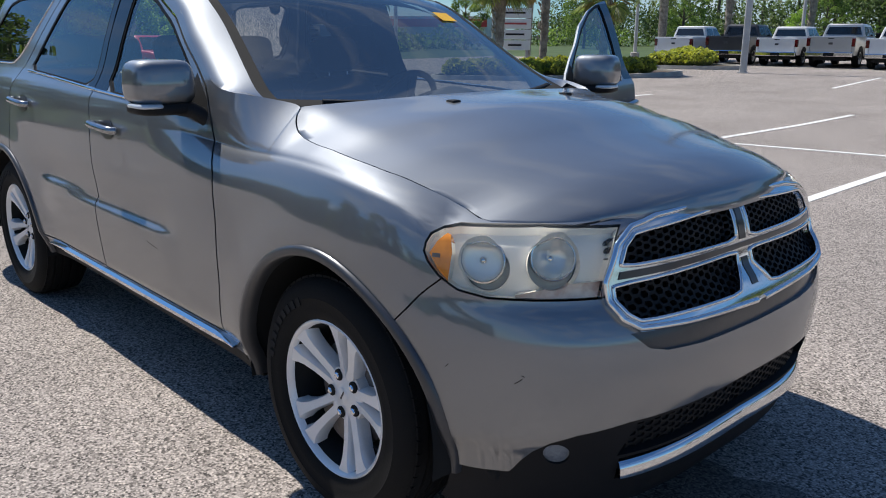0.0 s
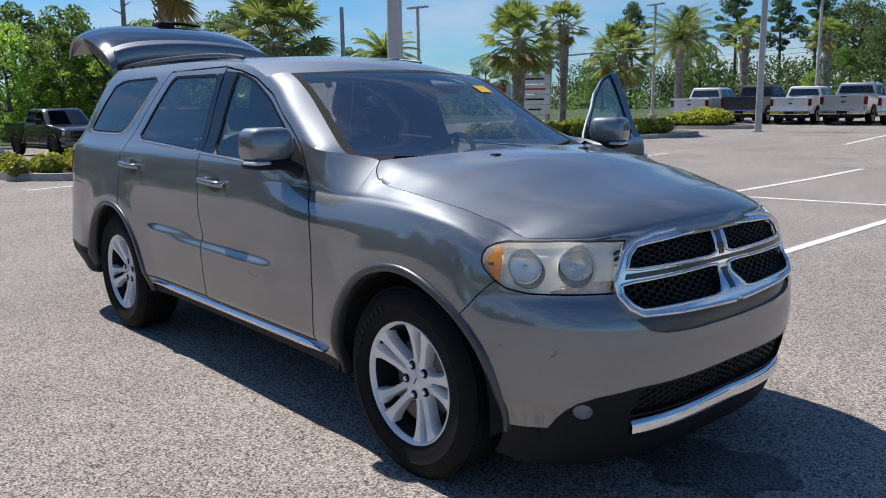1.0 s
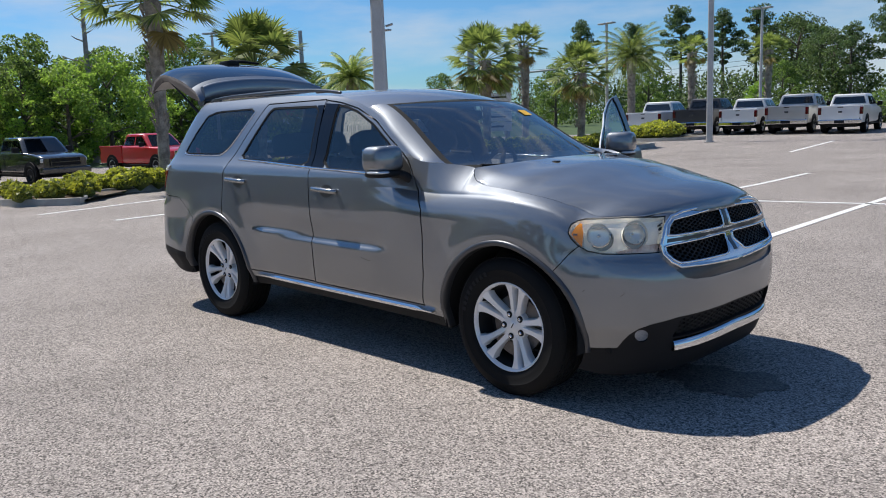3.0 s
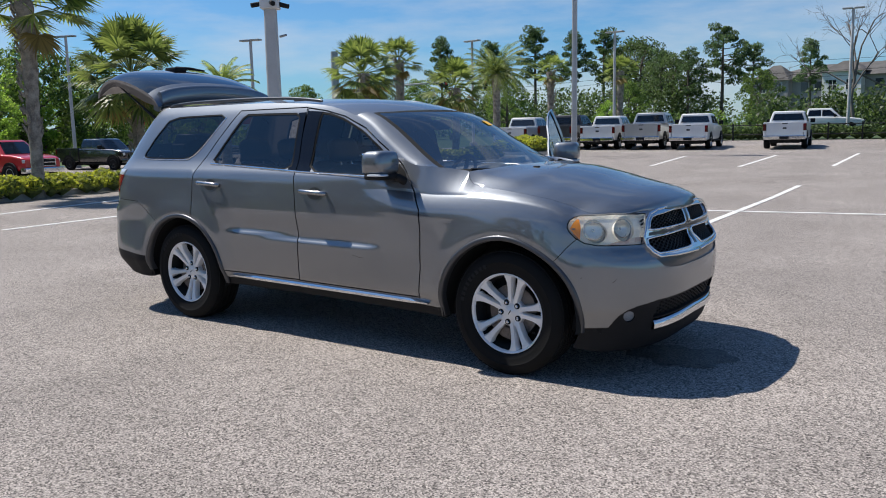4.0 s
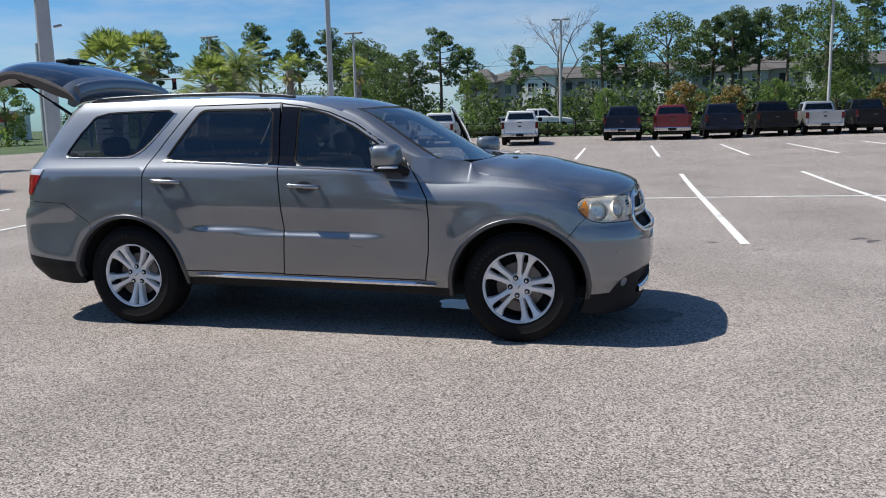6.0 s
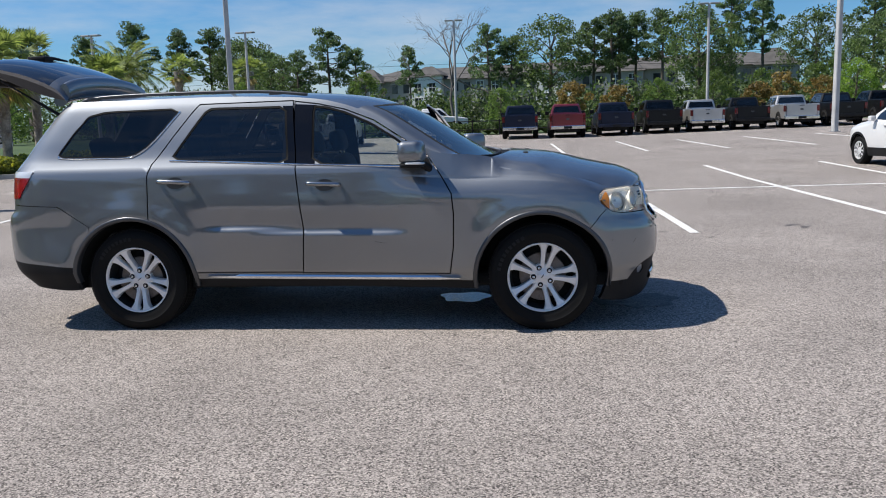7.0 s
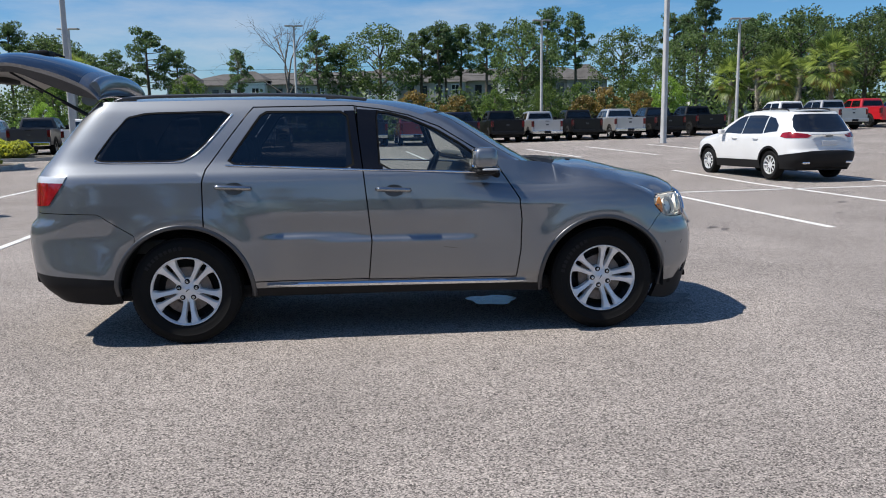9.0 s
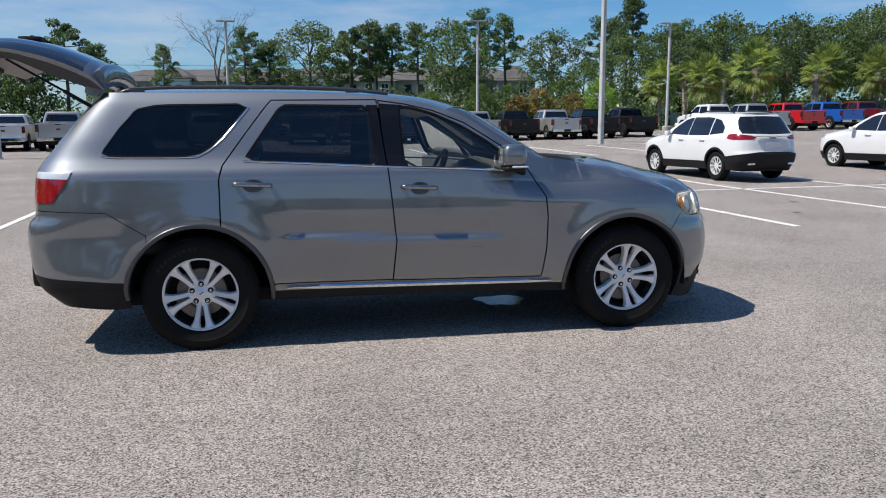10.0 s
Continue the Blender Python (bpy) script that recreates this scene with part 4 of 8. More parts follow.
    # chrome mouldings
    for name, path, r in (("belt_moulding", [(-1.21, 1.272), (-0.9, 1.259), (-0.25, 1.226), (0.3, 1.206), (0.66, 1.188)], 0.008),
                          ("quarter_moulding", [(-2.14, 1.326), (-2.09, 1.306), (-1.58, 1.301), (-1.485, 1.318), (-1.41, 1.362), (-1.33, 1.437), (-1.25, 1.53), (-1.165, 1.632)], 0.006)):
        b = bmesh.new()
        tube(b, along(CAR, path, 30, 0.0, side), r, 6)
        part(name, b, M_CHROME, car, "thin bright window moulding", smooth=60)
    b = bmesh.new()
    n = 24
    for k in range(n):
        u0, u1 = -0.95 + 1.885 * k / n, -0.95 + 1.885 * (k + 1) / n
        ring = []
        for u in (u0, u1):
            f = (u + 0.95) / 1.885
            z, taper = 0.412 - 0.026 * f, min(1.0, 6 * f + 0.25, 9 * (1 - f) + 0.25)
            p, _ = frame_at(CAR, u, z)
            s = 1 if side < 0 else -1
            ring.append([b.verts.new((p.x, (p.y - o) * s, z + h * taper)) for o, h in ((-0.02, 0.018), (0.012, 0.016), (0.022, 0.004), (0.020, -0.012), (-0.015, -0.018))])
        for i in range(4):
            b.faces.new((ring[0][i], ring[1][i], ring[1][i + 1], ring[0][i + 1]))
    bmesh.ops.remove_doubles(b, verts=b.verts, dist=1e-4)
    bmesh.ops.recalc_face_normals(b, faces=b.faces)
    part("side_moulding", b, M_CHROME, car, "long chrome strip along the sill", smooth=40)
    # wheel arch trims and wells
    for cx in AXLES:
        b = bmesh.new()
        s = 1 if side < 0 else -1
        prof = ((0.459, -0.04), (0.462, 0.008), (0.468, 0.013), (0.484, 0.012), (0.493, 0.007), (0.495, -0.01))
        rows = []
        for k in range(41):
            a = radians(-8 + 196 * k / 40) if cx > 0 else radians(-5 + 186 * k / 40)
            row = []
            for r, o in prof:
                x, z = cx + r * math.cos(a), 0.378 + r * math.sin(a)
                y = CAR.at(x, max(z, 0.3))[1]
                row.append(b.verts.new((CAR.at(x, max(z, 0.3))[0], (y - o) * s, z)))
            rows.append(row)
        for p, q in zip(rows, rows[1:]):
            for i in range(len(prof) - 1):
                b.faces.new((p[i], q[i], q[i + 1], p[i + 1]))
        bmesh.ops.recalc_face_normals(b, faces=b.faces)
        part("arch_trim", b, M_FLARE, car, "slim grey wheel arch trim", smooth=60)
        b = bmesh.new()
        revolve(b, [(0.47, 0.0), (0.475, 0.36), (0.30, 0.42), (0.0, 0.42)], 32, Matrix.Translation((cx, -0.925 * s, 0.378)) @ pose(0, 0, 0, -90 * s), radians(-188) if s > 0 else radians(-8), radians(8) if s > 0 else radians(188))
        part("wheel_well", b, M_DARK, car, "dark wheel arch liner", smooth=40)
    return doors


bumper_ob = new("front_bumper")
bumper_ob.parent = car
grille_ob = new("grille")
grille_ob.parent = car
tagged(grille_ob, "black honeycomb grille in a chrome crosshair frame")
right_doors = build_side(-1)
left_doors = build_side(1)


def build_top():
    """Roof, windscreen and bonnet between the two flanks."""
    fr = [k / 12 for k in range(-12, 13)]
    rows = []
    for k in range(41):
        u = -2.12 + (2.12 + 0.20) * k / 40
        p = Vector(CAR.at(u, lerp(CAR.top_t, u)))
        bow = 0.185 * smoothstep(-1.0, 0.35, u) / smoothstep(-1.0, 0.35, 0.20) - 0.14 * (1 - smoothstep(0, 0.3, k / 40))
        rows.append([Vector((p.x + bow * (1 - f * f), p.y * -f, p.z - 0.002 + 0.043 * (1 - abs(f) ** 2.2))) for f in fr])
    sheet("roof", rows, M_PAINT, car, thickness=0.03)
    sheet("headliner", [[v - Vector((0, 0, 0.05)) for v in row] for row in rows], M_CABIN_LIGHT, car, "pale cloth headliner")

    # windscreen: its edge runs from the fender's foot up along the pillar to the roof
    edge_path = smooth_path([(1.004, -0.772, 1.236), (0.90, -0.762, 1.278), (0.775, -0.731, 1.349), (0.64, -0.698, 1.435), (0.52, -0.672, 1.512), (0.39, -0.654, 1.588), (0.28, -0.636, 1.632)], 41)
    outer_x = [1.006, 0.872, 0.71, 0.585, 0.46, 0.325, 0.20]

    def edge_at(q):
        q = min(max(q, 0.0), 1.0) * 40
        i = min(int(q), 39)
        return edge_path[i].lerp(edge_path[i + 1], q - i)

    def screen(f0, f1, s0, s1, lift, n=24, m=24):
        out = []
        for j in range(m + 1):
            q = s0 + (s1 - s0) * j / m
            e = edge_at(q)
            bow, dz = 0.20 - 0.08 * q, -0.027 + 0.042 * q ** 0.6
            row = []
            for i in range(n + 1):
                f = f0 + (f1 - f0) * i / n
                g = 1 - abs(f) ** 2.2
                row.append(Vector((e.x + bow * g, -e.y * f, e.z + dz * g + lift)))
            out.append(row)
        return out
    for s in (-1, 1):
        rows_p = []
        for j in range(41):
            e = edge_path[j]
            i = min(int(j / 40 * 6), 5)
            u = outer_x[i] + (outer_x[i + 1] - outer_x[i]) * (j / 40 * 6 - i)
            o = Vector(CAR.at(u, lerp(CAR.top_t, u)))
            row = []
            for w in (0.0, 0.3, 0.65, 1.0):
                v = o.lerp(e, w) + Vector((0.0, -0.35, 1.0)) * (0.009 * 4 * w * (1 - w) * smoothstep(2, 14, j))
                row.append(Vector((v.x, v.y * -s, v.z)))
            rows_p.append(row)
        sheet("a_pillar", rows_p, M_PAINT, car, thickness=0.02, smooth=60)
        sheet("screen_border", screen(0.948 * s, 0.999 * s, 0.0, 1.0, -0.002, n=2, m=40), M_DARK, car, "black screen edge")
    g = sheet("windscreen", screen(-0.948, 0.948, 0.085, 0.96, -0.003), M_GLASS_CLEAR, car, "clear curved windscreen")
    g.visible_shadow = False
    for s0, s1 in ((0.0, 0.085), (0.96, 1.0)):
        sheet("screen_border", screen(-0.948, 0.948, s0, s1, -0.002, m=2), M_DARK, car, "black screen edge")
    # dark posts behind the door gaps
    for s in (-1, 1):
        for u0, u1, z0, z1 in ((-0.36, -0.17, 0.44, 1.63), (-1.34, -1.14, 0.92, 1.22)):
            rows_d = []
            for k in range(13):
                z = z0 + (z1 - z0) * k / 12
                ends = [Vector(CAR.at(u, z)) for u in (u0, (u0 + u1) / 2, u1)]
                rows_d.append([Vector((v.x, (v.y + 0.035) * -s, v.z)) for v in ends])
            sheet("door_post", rows_d, M_DARK, car)
    # a paper tag stuck to the screen
    grid = screen(-0.95, 0.95, 0.05, 0.95, 0.002, n=60, m=60)
    j, i = min(((j, i) for j in range(1, 60) for i in range(1, 60)), key=lambda c: (grid[c[0]][c[1]] - Vector((0.56, 0.44, 1.535))).length)
    up, over = (grid[j + 1][i] - grid[j - 1][i]).normalized(), (grid[j][i + 1] - grid[j][i - 1]).normalized()
    tag = part("price_tag", boxed(-0.062, 0.062, -0.036, 0.036, -0.0005, 0.0005), M_STICKER, car, "small orange paper tag on the windscreen")
    tag.matrix_basis = Matrix.Translation(grid[j][i]) @ Matrix((over, over.cross(up).cross(over), over.cross(up))).transposed().to_4x4()
    base = screen(-1.0, 1.0, 0.0, 0.035, -0.004, m=1)
    cowl = [base[1], base[0]]
    for t in (0.25, 0.5, 0.75, 1.0):
        u = 1.013 + 0.15 * t
        edge = Vector(CAR.at(u, lerp(CAR.top_t, u)))
        row = []
        for i, v in enumerate(base[0]):
            f = -1 + 2 * i / 24
            a = abs(f)
            x = v.x + (1.168 + 0.12 * (1 - a ** 2.2) - v.x) * t
            mid = v.z + (1.222 + 0.022 * (1 - a ** 2.2) - v.z) * t - 0.03 * t * (1 - t)
            k = a ** 12
            row.append(Vector((x, edge.y * -f * (1 - 0.006 * k), mid * (1 - k) + (edge.z - 0.014) * k)))
        cowl.append(row)
    sheet("cowl", cowl, M_SEAL, car, "black plastic cowl below the windscreen")

    # bonnet
    us = [1.163, 1.1705, 1.178, 1.186, 1.195, 1.207, 1.22, 1.235, 1.25, 1.28] + [1.31 + 0.03 * k for k in range(39)]
    crown = [(1.163, 1.263), (1.38, 1.249), (1.6, 1.226), (1.77, 1.199), (1.93, 1.162), (2.06, 1.122), (2.2, 1.084), (2.34, 1.049), (2.45, 1.023)]
    bow = [(1.163, 0.12), (1.5, 0.10), (1.85, 0.085), (2.1, 0.12), (2.3, 0.105), (2.45, 0.072)]
    fold = [(1.163, 0.735), (1.5, 0.727), (1.66, 0.712), (1.82, 0.68), (2.0, 0.62), (2.45, 0.42)]
    inner_drop = [(1.163, 0.024), (1.195, 0.034), (1.25, 0.049), (1.3, 0.055), (1.4, 0.060), (1.6, 0.072), (1.8, 0.060), (2.0, 0.052), (2.45, 0.03)]
    soft = 0.04
    half = [k / 44 for k in range(-44, 45)]
    rows = []
    for u in us:
        p = Vector(CAR.at(u, lerp(CAR.top_t, u)))
        zm, yf, h, ye = lerp(crown, u), lerp(fold, u), lerp(inner_drop, u), -p.y
        def beyond(y):
            return 0.0 if y < yf - soft else (y - yf if y > yf + soft else (y - yf + soft) ** 2 / (4 * soft))
        blend = smoothstep(1.85, 2.3, u)
        steep = (zm - p.z - h * (ye / yf) ** 2) / max(beyond(ye), 0.012)
        row = []
        for f in half:
            a = abs(f)
            y = a * ye
            z = zm - h * (y / yf) ** 2 - steep * beyond(y)
            z += blend * (p.z + (zm - p.z) * (1 - a ** 2.5) - z)
            inset = 0.006 * smoothstep(0.8, 1.0, a)
            row.append(Vector((p.x + lerp(bow, u) * (1 - a ** 2.6), f * (ye - inset), z)))
        rows.append(row)
    lip = [v + Vector((0.018 * (1 - abs(f)), 0, -0.022)) for v, f in zip(rows[-1], half)]
    rows.append(lip)
    sheet("bonnet", rows, M_PAINT, car, thickness=0.02, smooth=60)
    for x, y in ((1.40, -0.30), (1.40, 0.30)):
        part("washer_nozzle", boxed(x - 0.02, x + 0.02, y - 0.018, y + 0.018, 1.235, 1.252, 0.006), M_BLACK, car)
    # wipers on the screen's foot
    for y0, y1, d in ((-0.62, 0.02, 0.0), (-0.02, 0.62, 0.02)):
        pts = []
        for k in range(9):
            y = y0 + (y1 - y0) * k / 8
            q = 0.005 + (0.05 + d) * (k / 8)
            e = edge_at(q)
            gg = 1 - abs(y / e.y) ** 2.2
            pts.append((e.x + (0.20 - 0.08 * q) * gg + 0.012, y, e.z + (-0.027 + 0.042 * q ** 0.6) * gg + 0.012))
        b = bmesh.new()
        tube(b, pts, [0.011, 0.010, 0.009, 0.008, 0.008, 0.008, 0.007, 0.007, 0.006], 6)
        tube(b, [Vector(p) + Vector((-0.012, 0, 0.002)) for p in pts[2:]], 0.006, 5)
        part("wiper", b, M_BLACK, car, "black windscreen wiper", smooth=60)
    # roof rails
    for s in (-1, 1):
        b = bmesh.new()
        path = smooth_path([(-2.0, 0.615 * s, 1.732), (-1.90, 0.612 * s, 1.755), (-1.6, 0.61 * s, 1.768), (-1.0, 0.61 * s, 1.771), (-0.6, 0.612 * s, 1.763), (-0.36, 0.62 * s, 1.746), (-0.2, 0.63 * s, 1.728)], 30)
        tube(b, path, [0.009] + [0.0125] * 28 + [0.009], 8)
        for x in (-1.9, -0.45):
            box(b, x - 0.05, x + 0.05, 0.612 * s - 0.012, 0.612 * s + 0.012, 1.735, 1.765, 0.006)
        part("roof_rail", b, M_FLARE, car, "low grey roof rail", smooth=50)
    part("underbody", boxed(-2.35, 2.1, -0.80, 0.80, 0.30, 0.40, 0.03), M_DARK, car)
    part("sill_box", boxed(-1.0, 1.0, -0.86, 0.86, 0.335, 0.45, 0.02), M_DARK, car)
    part("load_floor", boxed(-2.50, -0.9, -0.62, 0.62, 0.62, 0.72, 0.02), M_CABIN, car)
    part("engine_bay", boxed(1.1, 2.15, -0.62, 0.62, 0.40, 0.95, 0.03), M_DARK, car)
    part("firewall", boxed(0.94, 1.04, -0.885, 0.885, 0.33, 1.06, 0.01), M_DARK, car)


build_top()


def honeycomb(name, poly, cell, parent, material, lift, wall=0.0036, depth=0.018):
    """A honeycomb mesh within an outline of the nose, both halves."""
    for side in (-1, 1):
        b = bmesh.new()
        pts = [Vector(p) for p in poly]
        if sum(p.x * q.y - q.x * p.y for p, q in zip(pts, pts[1:] + pts[:1])) < 0:
            pts.reverse()
        def within(u, z):
            return all((q.x - p.x) * (z - p.y) - (q.y - p.y) * (u - p.x) >= -0.004 for p, q in zip(pts, pts[1:] + pts[:1]))
        u0, u1 = min(p.x for p in pts), min(max(p.x for p in pts), 3.0)
        z0, z1 = min(p.y for p in pts), max(p.y for p in pts)
        w, h = cell * 1.35, cell * 0.78
        j = 0
        z = z0
        while z < z1 + h:
            u = u0 + (w * 0.75 if j % 2 else 0.0)
            while u < u1 + w:
                hexa = [(u + dx * w, z + dz * h) for dx, dz in ((-0.5, 0.0), (-0.25, 0.5), (0.25, 0.5), (0.5, 0.0))]
                for (ua, za), (ub, zb) in zip(hexa, hexa[1:]):
                    if within(ua, za) and within(ub, zb):
                        ring = []
                        d = Vector((ub - ua, zb - za)).normalized()
                        nx, nz = -d.y * wall, d.x * wall
                        for uu, zz in ((ua, za), (ub, zb)):
                            row = []
                            for su, o in ((1, 0.0), (-1, 0.0), (-1, -depth), (1, -depth)):
                                p, n = frame_at(CAR, min(uu + nx * su, 3.0), zz + nz * su)
                                p = p + n * (lift + o)
                                row.append(b.verts.new((p.x, p.y * (1 if side < 0 else -1), p.z)))
                            ring.append(row)
                        for k in range(4):
                            b.faces.new((ring[0][k], ring[0][(k + 1) % 4], ring[1][(k + 1) % 4], ring[1][k]))
                u += w * 0.75 * 2
            z += h / 2
            j += 1
        bmesh.ops.recalc_face_normals(b, faces=b.faces)
        part(name, b, material, parent, "black honeycomb mesh", kind="stuff")


honeycomb("grille_mesh", GRILLE_UPPER, 0.027, grille_ob, M_BLACK, -0.012)
honeycomb("grille_mesh", GRILLE_LOWER, 0.027, grille_ob, M_BLACK, -0.012)
honeycomb("intake_mesh", INTAKE, 0.030, bumper_ob, M_BLACK, -0.03)


def build_wheel():
    """Tyre and five twin-spoke alloy rim; the axle is the local z axis, the outer face up."""
    w = new("wheel")
    w.parent = car
    b = bmesh.new()
    R = 0.388
    prof = [(0.236, -0.11), (0.255, -0.125), (0.30, -0.134), (0.352, -0.130), (0.374, -0.112), (R - 0.003, -0.09)]
    # four grooves round the tread
    dark_bands = []
    for y in (-0.062, -0.022, 0.022, 0.062):
        dark_bands += [(R, y - 0.007), (R - 0.009, y - 0.005), (R - 0.009, y + 0.005), (R, y + 0.007)]
    prof += dark_bands + [(R - 0.003, 0.09), (0.374, 0.112), (0.352, 0.130), (0.318, 0.136), (0.314, 0.133), (0.285, 0.134), (0.262, 0.127), (0.246, 0.116), (0.236, 0.106)]
    revolve(b, prof, 72)
    # shoulder blocks
    for k in range(60):
        a = 2 * math.pi * k / 60
        for z0, z1 in ((0.086, 0.103), (-0.103, -0.086)):
            m = Matrix.Rotation(a, 4, "Z")
            box(b, R - 0.016, R - 0.0025, -0.017, 0.017, z0, z1, 0, m)
    tyre = part("tyre", b, M_RUBBER, w, "black tyre with worn tread", smooth=40)
    # raised sidewall marks, as bars
    b = bmesh.new()
    for k in range(9):
        m = Matrix.Rotation(radians(58 + 6.5 * k), 4, "Z")
        box(b, 0.300, 0.326, -0.011, 0.011, 0.1345, 0.1375, 0, m)
    part("sidewall_mark", b, surface("sidewall_mark", (0.022, 0.022, 0.022), rough=0.8, spec=0.2), w, kind="stuff")
    # rim barrel and lip
    b = bmesh.new()
    revolve(b, [(0.252, 0.108), (0.252, 0.117), (0.246, 0.121), (0.238, 0.116), (0.233, 0.098)], 64)
    rim = part("rim", b, M_ALLOY, w, "silver five twin-spoke alloy rim", smooth=50)
    b = bmesh.new()
    revolve(b, [(0.233, 0.098), (0.221, 0.02), (0.219, -0.10)], 64)
    part("barrel", b, M_DARK, rim, "dark inner barrel", smooth=50)
    b = bmesh.new()
    for k in range(5):
        base = 2 * math.pi * k / 5 + radians(90)
        for sgn in (-1, 1):
            rows = []
            for r, off, half, top in ((0.035, 0.014, 0.016, 0.064), (0.07, 0.0200, 0.0190, 0.070), (0.10, 0.0228, 0.0175, 0.076), (0.14, 0.0285, 0.0180, 0.085), (0.18, 0.0360, 0.0205, 0.096), (0.205, 0.0430, 0.0260, 0.103), (0.222, 0.0500, 0.0360, 0.107), (0.238, 0.0600, 0.0520, 0.109)):
                t = off * sgn
                row = []
                for dx, dz in ((-half, -0.045), (-half, -0.012), (-half * 0.72, 0.0), (half * 0.72, 0.0), (half, -0.012), (half, -0.045)):
                    row.append(b.verts.new(Matrix.Rotation(base, 4, "Z") @ Vector((r, t + dx, top + dz + (0.003 if dx * sgn < 0 and dz == 0 else 0)))))
                rows.append(row)
            for p, q in zip(rows, rows[1:]):
                for i in range(5):
                    b.faces.new((p[i], p[i + 1], q[i + 1], q[i]))
    revolve(b, [(0.0, 0.074), (0.030, 0.0745), (0.036, 0.071), (0.070, 0.070), (0.088, 0.066), (0.093, 0.03)], 40)
    bmesh.ops.recalc_face_normals(b, faces=b.faces)
    part("spokes", b, M_ALLOY, w, "silver twin spokes", smooth=45)
    for k in range(5):
        a = 2 * math.pi * k / 5 + radians(90 + 36)
        c = Vector((0.064 * math.cos(a), 0.064 * math.sin(a), 0.0))
        # raised dark disc that paints in the shade of a lug hole
        b = bmesh.new()
        revolve(b, [(0.0190, 0.068), (0.0185, 0.0732), (0.0170, 0.0738), (0.0, 0.0728)], 16, Matrix.Translation(c))
        part("lug_hole_shade", b, M_DARK, w, smooth=50)
        b = bmesh.new()
        revolve(b, [(0.0, 0.084), (0.007, 0.083), (0.0108, 0.079), (0.0108, 0.05)], 6, Matrix.Translation(c))
        part("lug_nut", b, M_CHROME, w)
    b = bmesh.new()
    revolve(b, [(0.0, 0.0772), (0.024, 0.0768), (0.027, 0.074)], 28)
    part("centre_cap", b, M_ALLOY, w, smooth=50)
    part("cap_mark", boxed(-0.016, 0.016, -0.003, 0.003, 0.076, 0.0785), M_FLARE, w)
    b = bmesh.new()
    revolve(b, [(0.07, 0.034), (0.165, 0.032), (0.168, 0.008), (0.07, 0.006)], 40)
    part("brake_disc", b, M_BRAKE, w, "rusty iron brake disc", smooth=30)
    b = bmesh.new()
    revolve(b, [(0.11, 0.05), (0.178, 0.05), (0.182, 0.04), (0.182, -0.02), (0.11, -0.02)], 10, None, radians(150), radians(215))
    part("caliper", b, M_BRAKE, w, smooth=30)
    b = bmesh.new()
    revolve(b, [(0.0, 0.0), (0.225, -0.01)], 32)
    part("hub_shield", b, M_DARK, w)
    b = bmesh.new()
    tube(b, [(0.0, -0.215, 0.075), (0.0, -0.195, 0.088)], 0.005, 6)
    part("valve", b, M_DARK, w)
    return w


first = build_wheel()
spins = {(1, -1): 58, (-1, -1): 36, (1, 1): 40, (-1, 1): 20}
wheels = []
for (e, s), spin in spins.items():
    m = Matrix.Translation((AXLES[0] * e, (WHEEL_Y - 0.02) * s, HUB_Z)) @ pose(0, 0, 0, 90 if s < 0 else -90) @ pose(0, 0, 0, 0, 0, spin)
    if (e, s) == (1, -1):
        first.matrix_basis = m
    else:
        copy_thing(first, m)


def door_mirror(side):
    """Body-colour mirror with a black foot and a clear lamp strip."""
    mo = new("door_mirror")
    mo.parent = car
    tagged(mo, "grey door mirror on a black foot")
    s = side
    def rounded(name, xs, ys, zs, mat, n=5.0, label=""):
        b = bmesh.new()
        bmesh.ops.create_uvsphere(b, u_segments=36, v_segments=24, radius=1.0)
        cx, cy, cz = sum(xs) / 2, sum(ys) / 2, sum(zs) / 2
        hx, hy, hz = (xs[1] - xs[0]) / 2, abs(ys[1] - ys[0]) / 2, (zs[1] - zs[0]) / 2
        for v in b.verts:
            c = v.co.normalized()
            k = (abs(c.x) ** n + abs(c.y) ** n + abs(c.z) ** n) ** (-1 / n)
            p = c * k
            taper = 1 - 0.10 * max(p.z, 0)
            lean = 0.035 * (p.y * s) * hx * 2
            v.co = Vector((cx + p.x * hx * taper - abs(p.y) * 0.012 - lean, cy + p.y * hy * (1 - 0.06 * max(p.z, 0)), cz + p.z * hz))
        if s > 0:
            pass
        return part(name, b, mat, mo, label, smooth=60)
    rounded("housing", (0.548, 0.722), (0.878 * s, 1.092 * s), (1.222, 1.376), M_PAINT, 5.0, "grey painted shell")
    rounded("foot", (0.555, 0.716), (0.868 * s, 1.088 * s), (1.186, 1.236), M_BLACK, 4.0, "black plastic lower shell")
    rounded("lamp_strip", (0.60, 0.726), (1.005 * s, 1.096 * s), (1.212, 1.230), M_TAIL_CLEAR, 5.0, "clear indicator strip")
    b = bmesh.new()
    tube(b, [(0.66, 0.95 * s, 1.207), (0.70, 0.90 * s, 1.20), (0.725, 0.865 * s, 1.175), (0.73, 0.845 * s, 1.15)], [0.022, 0.027, 0.031, 0.036], 12)
    part("arm", b, M_BLACK, mo, smooth=60)
    part("mirror_glass", boxed(0.547, 0.552, min(0.91 * s, 1.07 * s), max(0.91 * s, 1.07 * s), 1.235, 1.36, 0.01), M_MIRROR, mo)
    return mo


